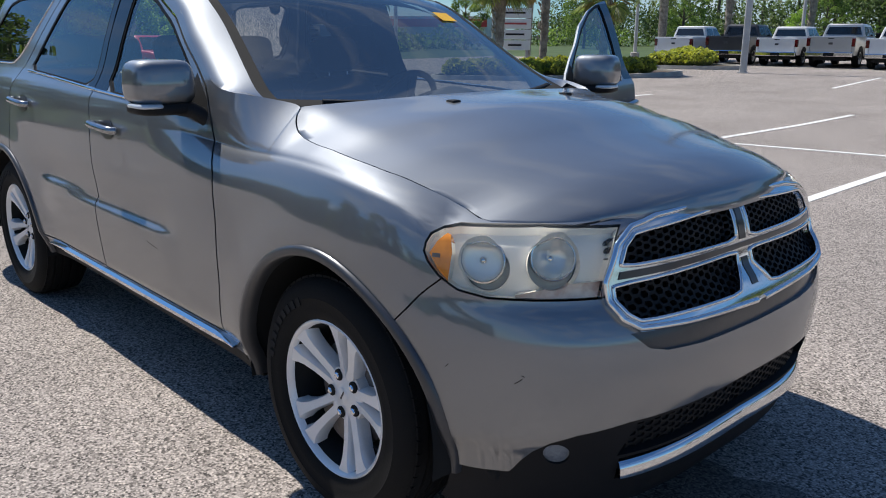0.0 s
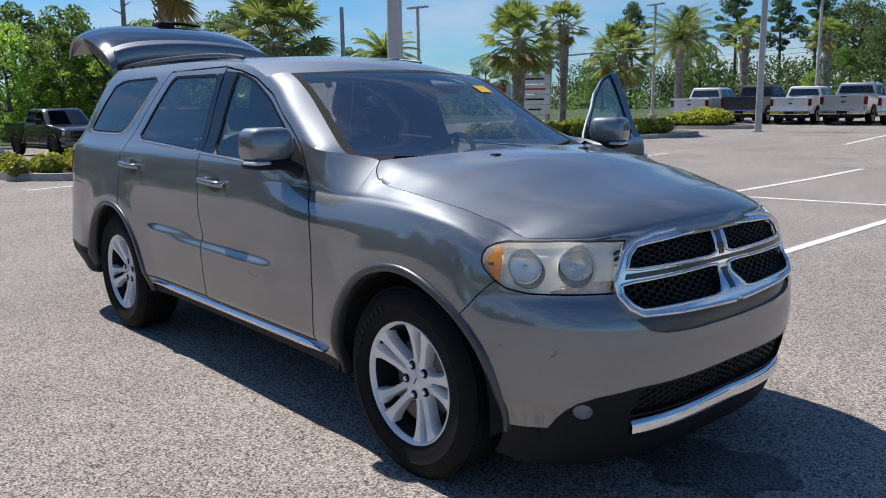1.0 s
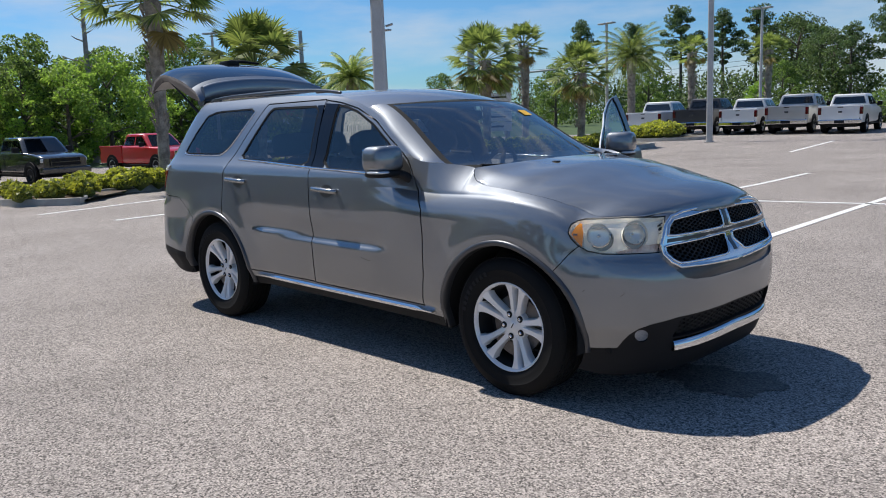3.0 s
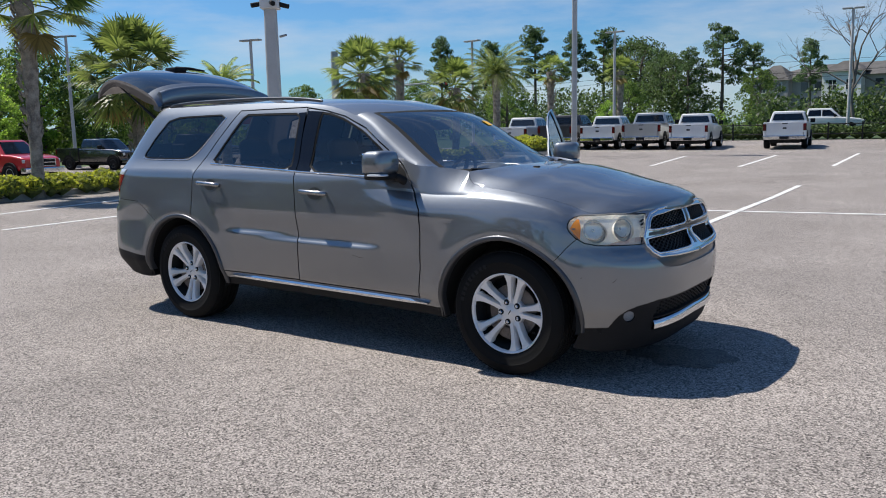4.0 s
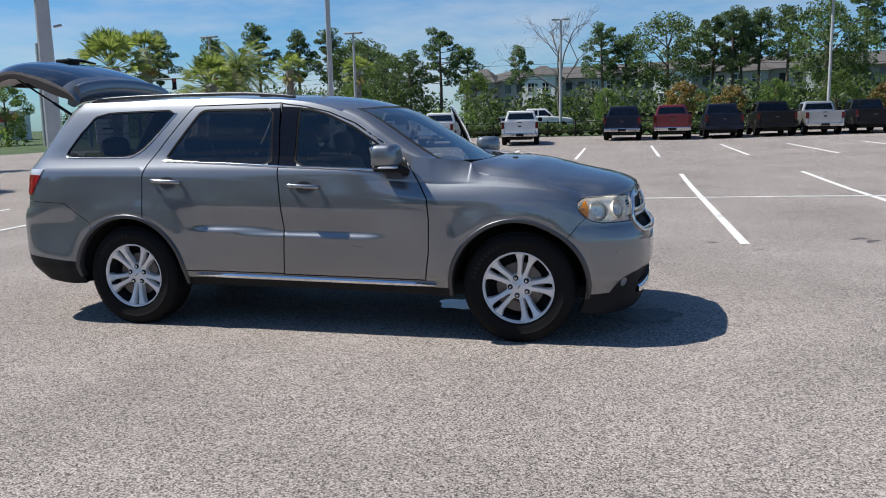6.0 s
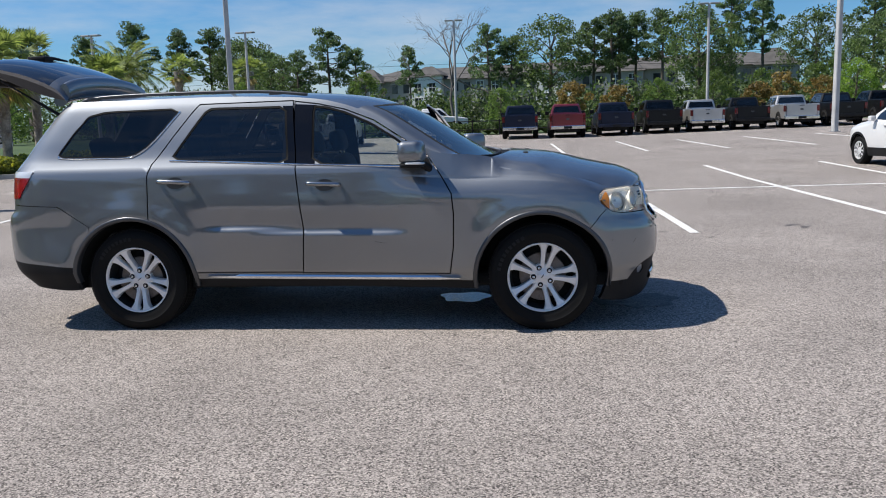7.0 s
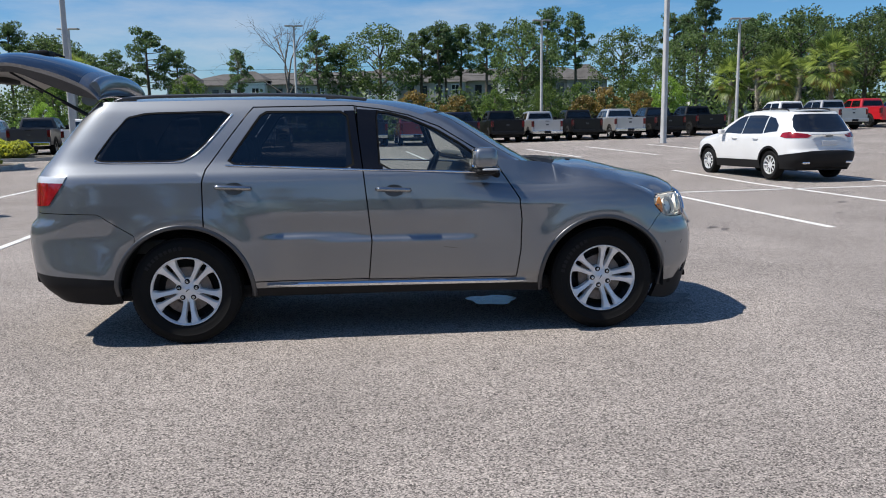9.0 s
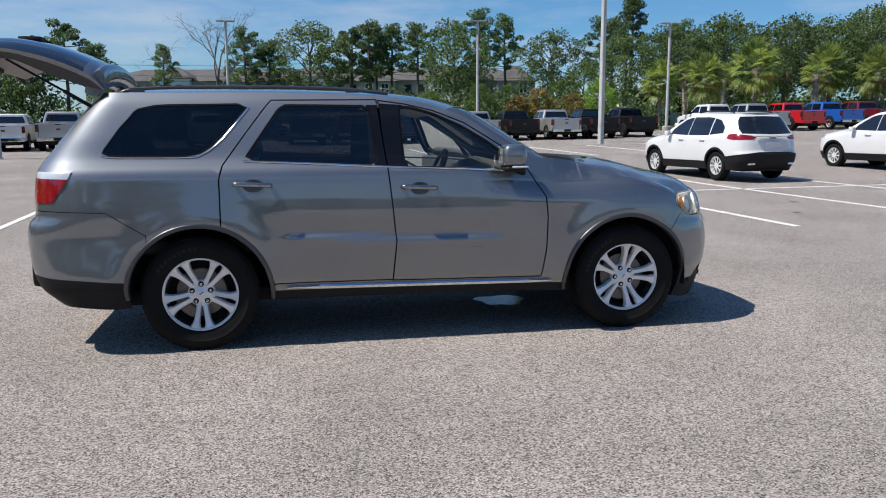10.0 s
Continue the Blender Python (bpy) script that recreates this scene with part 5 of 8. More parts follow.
def door_handle(door, u, z, side):
    """A pull handle over a flat oval that paints in the grip cup's shade."""
    s = 1 if side < 0 else -1
    b = bmesh.new()
    pts = []
    for du, lift in ((-0.118, 0.004), (-0.112, 0.028), (-0.09, 0.038), (0.0, 0.042), (0.085, 0.036), (0.11, 0.024), (0.118, 0.004)):
        p, n = frame_at(CAR, u + du, z - du * 0.05)
        q = p + n * lift
        pts.append(Vector((q.x, q.y * s, q.z)))
    tube(b, smooth_path(pts, 20), [0.013] + [0.0165] * 18 + [0.013], 10)
    part("handle", b, M_CHROME_SATIN, door, "satin silver pull handle", smooth=60)
    # flat oval; its dark colour stands for the shade in the cup
    b = bmesh.new()
    ring, centre = [], None
    for k in range(24):
        a = 2 * math.pi * k / 24
        p, n = frame_at(CAR, u + 0.005 + 0.068 * math.cos(a), z - 0.006 + 0.043 * math.sin(a))
        ring.append(Vector((p.x + n.x * 0.003, (p.y + n.y * 0.003) * s, p.z)))
    p, n = frame_at(CAR, u + 0.01, z - 0.004)
    centre = b.verts.new((p.x - n.x * 0.0, (p.y + n.y * 0.0015) * s, p.z))
    vs = [b.verts.new(v) for v in ring]
    for i in range(24):
        b.faces.new((vs[i], vs[(i + 1) % 24], centre))
    bmesh.ops.recalc_face_normals(b, faces=b.faces)
    part("handle_cup_shade", b, M_DARK_SATIN, door, "flat grip cup with its shade put into a dark colour")


M_CHROME_SATIN = surface("satin_silver", (0.36, 0.37, 0.39), (0.31, 0.32, 0.33), rough=0.2, metal=0.95, scale=3, fine=40)
for doors, s in ((right_doors, -1), (left_doors, 1)):
    door_handle(doors[0], -1.155, 1.118, s)
    door_handle(doors[1], -0.03, 1.082, s)
door_mirror(-1)
left_mirror = door_mirror(1)
hinge = Matrix.Translation((0.90, 0.93, 0)) @ pose(0, 0, 0, 0, 0, -73) @ Matrix.Translation((-0.90, -0.93, 0))
left_doors[1].matrix_basis = hinge
left_mirror.matrix_basis = hinge
part("door_card", boxed(-0.18, 0.84, 0.80, 0.875, 0.46, 1.19, 0.03), M_CABIN, left_doors[1], "dark inner door panel")
part("armrest", boxed(-0.05, 0.55, 0.74, 0.82, 0.86, 0.93, 0.02), M_CABIN, left_doors[1])


M_GATE_GLASS = surface("gate_glass", (0.012, 0.013, 0.017), (0.009, 0.010, 0.013), rough=0.06, scale=1, fine=20, spec=0.9, coat=0.8)
M_LINING = surface("pale_lining", (0.42, 0.41, 0.40), (0.34, 0.33, 0.32), rough=0.7, scale=3, fine=60)


def build_tailgate():
    """The raised tailgate with its window, spoiler, wiper and struts."""
    tg = new("tailgate")
    tg.parent = car
    tagged(tg, "raised grey tailgate with dark rear window")
    outer = smooth_path([(-2.10, 0, 1.80), (-2.17, 0, 1.89), (-2.32, 0, 1.97), (-2.52, 0, 2.035), (-2.74, 0, 2.068), (-2.92, 0, 2.05), (-3.03, 0, 1.99), (-3.07, 0, 1.90)], 36)
    inner = smooth_path([(-2.10, 0, 1.745), (-2.28, 0, 1.790), (-2.46, 0, 1.860), (-2.66, 0, 1.935), (-2.86, 0, 1.94), (-3.05, 0, 1.875)], 36)
    fr = [k / 14 for k in range(-14, 15)]
    def row(p, drop, w):
        return [Vector((p.x + 0.10 * (abs(f) ** 2.2) * smoothstep(-2.5, -3.05, p.x), f * w, p.z + 0.05 * (1 - f * f) - drop * abs(f) ** 6)) for f in fr]
    top = [row(p, 0.06, 0.66 + 0.02 * smoothstep(-2.0, -2.4, p.x)) for p in outer]
    under = [row(p, 0.0, 0.655) for p in inner]
    i0, i1 = 7, 25
    sheet("skin", top[:i0 + 1], M_PAINT, tg)
    sheet("skin", top[i1:], M_PAINT, tg, "grey painted lower panel")
    sheet("rear_window", top[i0:i1 + 1], M_GATE_GLASS, tg, "dark tinted rear window")
    sheet("inner_trim", under, M_LINING, tg, "pale grey inner lining")
    for k in (0, -1):
        rim = [r[k].lerp(q[k], 0.3) for r, q in zip(top, under)]
        sheet("edge", [[r[k] for r in top], rim], M_PAINT, tg)
        sheet("side_trim", [rim, [q[k] for q in under]], M_DARK_SATIN, tg, "dark inner edge trim")
    sheet("edge", [top[-1], under[-1]], M_BLACK, tg)
    # spoiler: a finned blade across the upper edge
    prof = smooth_path([(-2.231, 0, 1.752), (-2.21, 0, 1.825), (-2.16, 0, 1.883), (-2.125, 0, 1.895), (-2.10, 0, 1.860), (-2.095, 0, 1.795), (-2.12, 0, 1.752), (-2.16, 0, 1.725), (-2.2, 0, 1.732)], 30)
    rows = [[Vector((p.x, f * 0.62, p.z + 0.055 * (1 - f * f) - 0.02 * abs(f) ** 8)) for f in fr] for p in prof + prof[:1]]
    sheet("spoiler", rows, M_PAINT, tg, "grey roof spoiler", smooth=50)
    for f in (0, -1):
        b = bmesh.new()
        b.faces.new([b.verts.new(r[f]) for r in rows[:-1]])
        part("spoiler_cap", b, M_PAINT, tg)
    b = bmesh.new()
    box(b, -2.78, -2.62, -0.07, 0.06, 2.10, 2.145, 0.015)
    tube(b, [(-2.70, 0.0, 2.14), (-2.67, 0.14, 2.14), (-2.63, 0.28, 2.122)], [0.018, 0.014, 0.008], 8)
    part("wiper", b, M_BLACK, tg, "black rear wiper", smooth=50)
    for s in (-1, 1):
        b = bmesh.new()
        tube(b, [(-2.13, 0.62 * s, 1.60), (-2.36, 0.62 * s, 1.74)], 0.013, 8)
        tube(b, [(-2.30, 0.62 * s, 1.705), (-2.70, 0.62 * s, 1.945)], 0.008, 8)
        part("strut", b, M_BLACK, tg, "black gas strut", smooth=60)
    part("plate_recess", boxed(-3.075, -2.99, -0.30, 0.30, 1.90, 1.985, 0.015), M_BLACK, tg)


build_tailgate()


def build_cabin():
    def soft_box(name, parent, xs, ys, zs, mat, n=4.0, m=None, label=""):
        b = bmesh.new()
        bmesh.ops.create_uvsphere(b, u_segments=20, v_segments=14, radius=1.0)
        for v in b.verts:
            c = v.co.normalized()
            k = (abs(c.x) ** n + abs(c.y) ** n + abs(c.z) ** n) ** (-1 / n)
            v.co = Vector(((xs[0] + xs[1]) / 2 + c.x * k * (xs[1] - xs[0]) / 2, (ys[0] + ys[1]) / 2 + c.y * k * (ys[1] - ys[0]) / 2, (zs[0] + zs[1]) / 2 + c.z * k * (zs[1] - zs[0]) / 2))
        if m:
            bmesh.ops.transform(b, matrix=m, verts=b.verts)
        return part(name, b, mat, parent, label, smooth=60)

    def seat(x, y, w):
        st = new("seat")
        st.parent = car
        tagged(st, "dark upholstered seat with headrest")
        soft_box("cushion", st, (x - 0.02, x + 0.52), (y - w, y + w), (0.60, 0.80), M_SEAT)
        lean = Matrix.Translation((x, 0, 0.70)) @ pose(0, 0, 0, 0, -14) @ Matrix.Translation((-x, 0, -0.70))
        soft_box("backrest", st, (x - 0.10, x + 0.06), (y - w, y + w), (0.66, 1.27), M_SEAT, m=lean)
        soft_box("headrest", st, (x - 0.07, x + 0.045), (y - 0.14, y + 0.14), (1.295, 1.475), M_SEAT, m=lean)
        b = bmesh.new()
        for d in (-0.06, 0.06):
            tube(b, [lean @ Vector((x - 0.01, y + d, 1.22)), lean @ Vector((x - 0.01, y + d, 1.32))], 0.007, 6)
        part("post", b, M_CHROME, st, kind="stuff")
    for x, ys, w in ((-0.06, (-0.38, 0.38), 0.25), (-1.0, (-0.42, 0.42), 0.26), (-1.0, (0.0,), 0.14), (-1.85, (-0.32, 0.32), 0.24)):
        for y in ys:
            seat(x, y, w)
    # dashboard
    rows = []
    for x, z in ((0.50, 0.72), (0.48, 0.92), (0.50, 1.06), (0.55, 1.15), (0.68, 1.18), (0.90, 1.185), (1.05, 1.175)):
        rows.append([Vector((x + 0.05 * (1 - abs(f) ** 2) * (1 if x > 0.7 else 0), f * 0.80, z + 0.012 * math.exp(-((f - 0.47) / 0.22) ** 2) * (x < 0.8) * 5)) for f in (k / 12 for k in range(-12, 13))])
    sheet("dashboard", rows, M_CABIN, car, "dark plastic dashboard", smooth=50)
    soft_box("console", car, (-0.15, 0.62), (-0.13, 0.13), (0.55, 0.88), M_CABIN)
    b = bmesh.new()
    tilt = Matrix.Translation((0.34, 0.38, 1.12)) @ pose(0, 0, 0, 0, -66)
    ring = [tilt @ Vector((0.185 * math.cos(a), 0.185 * math.sin(a), 0)) for a in (2 * math.pi * k / 36 for k in range(37))]
    tube(b, ring, 0.016, 8, cap=False)
    for a in (0, 180, 270):
        tube(b, [tilt @ Vector((0.05 * math.cos(radians(a)), 0.05 * math.sin(radians(a)), -0.02)), tilt @ Vector((0.18 * math.cos(radians(a)), 0.18 * math.sin(radians(a)), 0))], 0.018, 6)
    revolve(b, [(0.0, 0.01), (0.055, 0.0), (0.07, -0.03)], 20, tilt)
    tube(b, [tilt @ Vector((0, 0, -0.02)), tilt @ Vector((0, 0, -0.22))], 0.035, 10)
    part("steering_wheel", b, M_CABIN, car, "black steering wheel", smooth=50)
    soft_box("rear_view_mirror", car, (0.40, 0.44), (-0.13, 0.13), (1.50, 1.575), M_BLACK)
    return


build_cabin()
part("rear_floor", boxed(-2.45, -2.02, -0.84, 0.84, 0.37, 0.60, 0.04), M_DARK, car)
part("bumper_middle", boxed(-2.655, -2.42, -0.62, 0.62, 0.42, 0.69, 0.04), M_BLACK, car, "black bumper step")
# chrome strip along the lower edge of the bumper, its face tilted up
rows = [[], [], [], [], []]
for k in range(-36, 37):
    u = 3.0 - 0.572 * abs(k) / 36
    h = 0.026 - 0.003 * abs(k) / 36
    mid = 0.345 - 0.012 * abs(k) / 36
    for row, (z, lift) in zip(rows, ((mid + h, -0.02), (mid + h - 0.002, -0.004), (mid + 0.004, 0.008), (mid - h + 0.003, 0.012), (mid - h, -0.006))):
        p, n = frame_at(CAR, u, z)
        q = p + n * lift
        row.append(Vector((q.x, q.y * (1 if k <= 0 else -1), q.z)))
sheet("chrome_strip", rows, M_CHROME, bumper_ob, "chrome bumper strip", smooth=60)

# scuffs on the bumper's corner and the lower door
for pts in ([(2.160, 0.618), (2.170, 0.624), (2.178, 0.631)], [(2.176, 0.640), (2.184, 0.637)], [(0.33, 0.665), (0.38, 0.655), (0.42, 0.652)], [(2.00, 0.642), (2.008, 0.651)]):
    bm = bmesh.new()
    tube(bm, along(CAR, pts, 6, 0.0, -1), 0.0011, 5)
    part("scuff", bm, M_DARK, car)
# a notice taped inside the far rear window
notice = new("window_notice")
notice.parent = car
tagged(notice, "white paper notice taped inside a window")
part("paper", boxed(-1.01, -0.89, 0.742, 0.744, 1.37, 1.517), surface("white_paper", (0.82, 0.82, 0.80), (0.76, 0.76, 0.74), rough=0.8, scale=6, fine=60), notice)
for z, w in ((1.49, 0.04), (1.455, 0.045), (1.43, 0.03)):
    part("print_bar", boxed(-0.95 - w, -0.95 + w, 0.739, 0.7415, z - 0.006, z + 0.006), M_DARK, notice)


# ---- other vehicles ----
M_TRUCK_GLASS = surface("truck_glass", (0.012, 0.014, 0.018), (0.008, 0.009, 0.012), rough=0.06, scale=0.7, fine=9, spec=0.8, coat=0.5)
M_TRUCK_LAMP = surface("truck_lamp_red", (0.13, 0.004, 0.006), (0.05, 0.002, 0.003), rough=0.15, scale=9, fine=40, coat=0.6)


def simple_wheel(parent, x, y, z, r, width, outward, rim_mat, spokes=6):
    w = new("wheel")
    w.parent = parent
    w.matrix_basis = Matrix.Translation((x, y, z)) @ pose(0, 0, 0, 90 if outward < 0 else -90)
    b = bmesh.new()
    revolve(b, [(r * 0.62, -width / 2), (r * 0.9, -width / 2 - 0.006), (r * 0.985, -width * 0.4), (r, -width * 0.3), (r, width * 0.3), (r * 0.985, width * 0.4), (r * 0.9, width / 2 + 0.006), (r * 0.64, width / 2 - 0.01)], 32)
    part("tyre", b, M_RUBBER, w, smooth=40)
    b = bmesh.new()
    revolve(b, [(r * 0.65, width * 0.44), (r * 0.6, width * 0.46), (r * 0.57, width * 0.1), (r * 0.57, -width * 0.3)], 32)
    for k in range(spokes):
        m = Matrix.Rotation(2 * math.pi * k / spokes, 4, "Z")
        rows = [[b.verts.new(m @ Vector((q, s * hw, h))) for s in (-1, 1)] for q, hw, h in ((0.0, 0.016, width * 0.36), (r * 0.3, 0.015, width * 0.37), (r * 0.61, 0.021, width * 0.43))]
        for p, q in zip(rows, rows[1:]):
            b.faces.new((p[0], p[1], q[1], q[0]))
    revolve(b, [(0.0, width * 0.39), (r * 0.18, width * 0.38), (r * 0.2, width * 0.3)], 16)
    part("rim", b, rim_mat, w, smooth=40)
    b = bmesh.new()
    revolve(b, [(0.0, width * 0.15), (r * 0.58, width * 0.12)], 20)
    part("brake_shield", b, M_DARK, w)
    return w


def loft(name, sections, material, parent, label="", smooth=35, caps=True):
    """A closed skin through rings of equal count."""
    b = bmesh.new()
    rings = [[b.verts.new(p) for p in ring] for ring in sections]
    n = len(rings[0])
    for p, q in zip(rings, rings[1:]):
        for k in range(n):
            b.faces.new((p[k], p[(k + 1) % n], q[(k + 1) % n], q[k]))
    if caps:
        b.faces.new(rings[0][::-1])
        b.faces.new(rings[-1])
    bmesh.ops.recalc_face_normals(b, faces=b.faces)
    return part(name, b, material, parent, label, smooth=smooth)


def round_ring(x, hw, z0, z1, r=0.1, lower=None, n=5):
    """A rounded upright rectangle across the vehicle at x."""
    pts = []
    lower = lower or r
    for cy, cz, a0, rr in ((hw - r, z1 - r, 0, r), (-hw + r, z1 - r, 90, r), (-hw + lower, z0 + lower, 180, lower), (hw - lower, z0 + lower, 270, lower)):
        for k in range(n):
            a = radians(a0 + 90 * k / (n - 1))
            pts.append(Vector((x, cy + rr * math.cos(a), cz + rr * math.sin(a))))
    return pts


def pickup(paint_mat, bumper_mat, label, group, rim_mat=None):
    """A crew-cab pickup; x runs from the rear bumper (0) to the nose, z from the road."""
    t = thing("pickup_truck", Matrix(), label, "pickup truck", group)
    # cab and bonnet
    st = [(1.98, 0.97, 0.5, 1.33), (2.3, 1.0, 0.48, 1.34), (3.2, 1.0, 0.48, 1.33), (4.05, 0.99, 0.48, 1.30), (4.25, 0.98, 0.5, 1.29), (4.9, 0.96, 0.52, 1.25), (5.4, 0.94, 0.55, 1.17), (5.62, 0.90, 0.6, 1.12), (5.70, 0.86, 0.66, 1.06)]
    loft("cab", [round_ring(x, w, a, b, 0.10) for x, w, a, b in st], paint_mat, t)
    green = [(2.0, 0.86, 1.25), (2.02, 0.87, 1.3)]
    def house(dz, inset, x0, x1, x2, x3):
        """Rings from the belt to the roof."""
        rings = []
        for f in (0.0, 0.25, 0.5, 0.75, 0.92, 1.0):
            z, hw = 1.22 + 0.70 * f, 0.95 - 0.20 * f ** 1.2 - (0.05 if f == 1.0 else 0.0)
            xa, xb = x0 + (x1 - x0) * f, x3 + (x2 - x3) * f
            if f == 1.0:
                xa, xb = xa + 0.05, xb - 0.06
            rings.append([Vector((xa, -hw + 0.06, z)), Vector((xa + 0.06, -hw, z)), Vector(((xa + xb) / 2, -hw, z)), Vector((xb - 0.1, -hw + 0.01, z)), Vector((xb, -hw + 0.12, z)), Vector((xb + 0.06, 0, z)),
                          Vector((xb, hw - 0.12, z)), Vector((xb - 0.1, hw - 0.01, z)), Vector(((xa + xb) / 2, hw, z)), Vector((xa + 0.06, hw, z)), Vector((xa, hw - 0.06, z)), Vector((xa - 0.02, 0, z))])
        return rings
    loft("roof", house(0, 0, 2.02, 2.16, 3.62, 4.35), paint_mat, t, smooth=30)
    def pane(name, pts):
        b = bmesh.new()
        b.faces.new([b.verts.new(p) for p in pts])
        bmesh.ops.recalc_face_normals(b, faces=b.faces)
        got = bmesh.ops.extrude_face_region(b, geom=list(b.faces))["geom"]
        return part(name, b, M_TRUCK_GLASS, t, "dark glass")
    def hw_at(z):
        return 0.95 - 0.20 * ((z - 1.22) / 0.70) ** 1.2
    def xr(z):
        return 2.02 + 0.14 * (z - 1.22) / 0.70
    def xf(z):
        return 4.35 - 0.73 * (z - 1.22) / 0.70
    za, zb = 1.38, 1.79
    pane("rear_window", [Vector((xr(z) - 0.025, s * (hw_at(z) - 0.13), z)) for s, z in ((-1, 1.44), (1, 1.44), (1, 1.78), (-1, 1.78))])
    pane("windscreen", [Vector((xf(z) + 0.012 + (0.062 if s == 0 else 0.0), s * (hw_at(z) - 0.15), z)) for s, z in ((-1, 1.31), (0, 1.31), (1, 1.31), (1, 1.84), (0, 1.84), (-1, 1.84))])
    for s in (-1, 1):
        for x0, x1, x2, x3 in ((2.16, 2.25, 3.0, 3.0), (3.08, 3.08, 3.55, 4.05)):
            pane("side_window", [Vector((x, s * (hw_at(z) + 0.006), z)) for x, z in ((x0, za), (x3, za), (x2, zb), (x1, zb))])
        part("door_mirror", boxed(3.82, 3.98, min(s * 0.98, s * 1.22), max(s * 0.98, s * 1.22), 1.30, 1.52, 0.03), M_BLACK, t)
        part("bedside", boxed(0.06, 1.96, min(s * 0.88, s * 1.01), max(s * 0.88, s * 1.01), 0.52, 1.36, 0.03), paint_mat, t)
        part("tail_lamp", boxed(0.02, 0.16, min(s * 0.86, s * 1.013), max(s * 0.86, s * 1.013), 0.92, 1.27, 0.02), M_TRUCK_LAMP, t, "dark red tail lamp")
        part("headlamp", boxed(5.52, 5.68, min(s * 0.62, s * 0.92), max(s * 0.62, s * 0.92), 0.90, 1.05, 0.03), M_TAIL_CLEAR, t, "clear headlamp")
        part("running_board", boxed(2.05, 4.2, min(s * 0.92, s * 1.02), max(s * 0.92, s * 1.02), 0.40, 0.46, 0.02), M_BLACK, t)
        for cx in (1.12, 4.80):
            b = bmesh.new()
            revolve(b, [(0.0, 0.0), (0.49, 0.0), (0.52, 0.012), (0.52, -0.04)], 28, Matrix.Translation((cx, s * 1.012, 0.42)) @ pose(0, 0, 0, 90 if s < 0 else -90), radians(-8) if s < 0 else radians(-188), radians(188) if s < 0 else radians(8))
            part("wheel_arch", b, M_DARK, t)
            simple_wheel(t, cx, s * 0.90, 0.41, 0.41, 0.27, s, rim_mat or M_ALLOY)
    part("bed_floor", boxed(0.1, 1.96, -0.9, 0.9, 0.62, 0.72), M_BLACK, t)
    part("tailgate", boxed(0.04, 0.11, -0.855, 0.855, 0.66, 1.345, 0.02), paint_mat, t)
    part("tailgate_badge", boxed(0.03, 0.045, -0.09, 0.09, 1.0, 1.09, 0.01), M_FLARE, t)
    part("tailgate_handle", boxed(0.03, 0.045, -0.13, 0.13, 1.25, 1.29, 0.008), M_BLACK, t)
    b = boxed(-0.12, 0.10, -0.98, 0.98, 0.48, 0.68, 0.035)
    part("rear_bumper", b, bumper_mat, t, "chrome step bumper" if bumper_mat is M_CHROME else "")
    part("plate_recess", boxed(-0.13, -0.10, -0.22, 0.22, 0.50, 0.64), M_BLACK, t)
    part("underframe", boxed(0.1, 5.4, -0.7, 0.7, 0.30, 0.62, 0.04), M_DARK, t)
    part("grille", boxed(5.66, 5.745, -0.60, 0.60, 0.74, 1.08, 0.04), M_BLACK, t, "dark grille")
    b = bmesh.new()
    for z in (0.755, 0.91, 1.065):
        box(b, 5.735, 5.765, -0.60, 0.60, z - 0.016, z + 0.016, 0.006)
    for y in (-0.6, 0.6):
        box(b, 5.735, 5.762, y - 0.016, y + 0.016, 0.75, 1.07, 0.006)
    part("grille_bars", b, bumper_mat, t, kind="stuff")
    part("front_bumper", boxed(5.45, 5.86, -0.98, 0.98, 0.45, 0.70, 0.06), bumper_mat, t)
    return t


M_TRUCK = {
    "white": paint("white_paint", (0.70, 0.70, 0.69), rough=0.4, metal=0.0, coat=0.6),
    "silver": paint("silver_paint", (0.46, 0.45, 0.44), rough=0.35, metal=0.5),
    "grey": paint("granite_paint", (0.055, 0.055, 0.06), rough=0.4, metal=0.1, coat=0.25, spec=0.2),
    "red": paint("red_paint", (0.55, 0.012, 0.02), rough=0.35, metal=0.1),
    "maroon": paint("maroon_paint", (0.16, 0.01, 0.018), rough=0.35, metal=0.2),
    "blue": paint("blue_paint", (0.015, 0.12, 0.50), rough=0.35, metal=0.2),
    "navy": paint("navy_paint", (0.012, 0.016, 0.034), rough=0.4, metal=0.1, coat=0.25, spec=0.2),
    "gloss": paint("glossy_black_paint", (0.012, 0.012, 0.014), rough=0.25, metal=0.0, ior=1.7),
    "black": paint("black_paint", (0.008, 0.008, 0.009), rough=0.4, metal=0.0, coat=0.25, spec=0.2)}
NAMES = {"white": "white", "silver": "silver", "grey": "dark grey", "red": "bright red", "maroon": "maroon", "blue": "bright blue", "navy": "dark blue", "black": "black", "gloss": "shiny black"}
made_trucks = {}


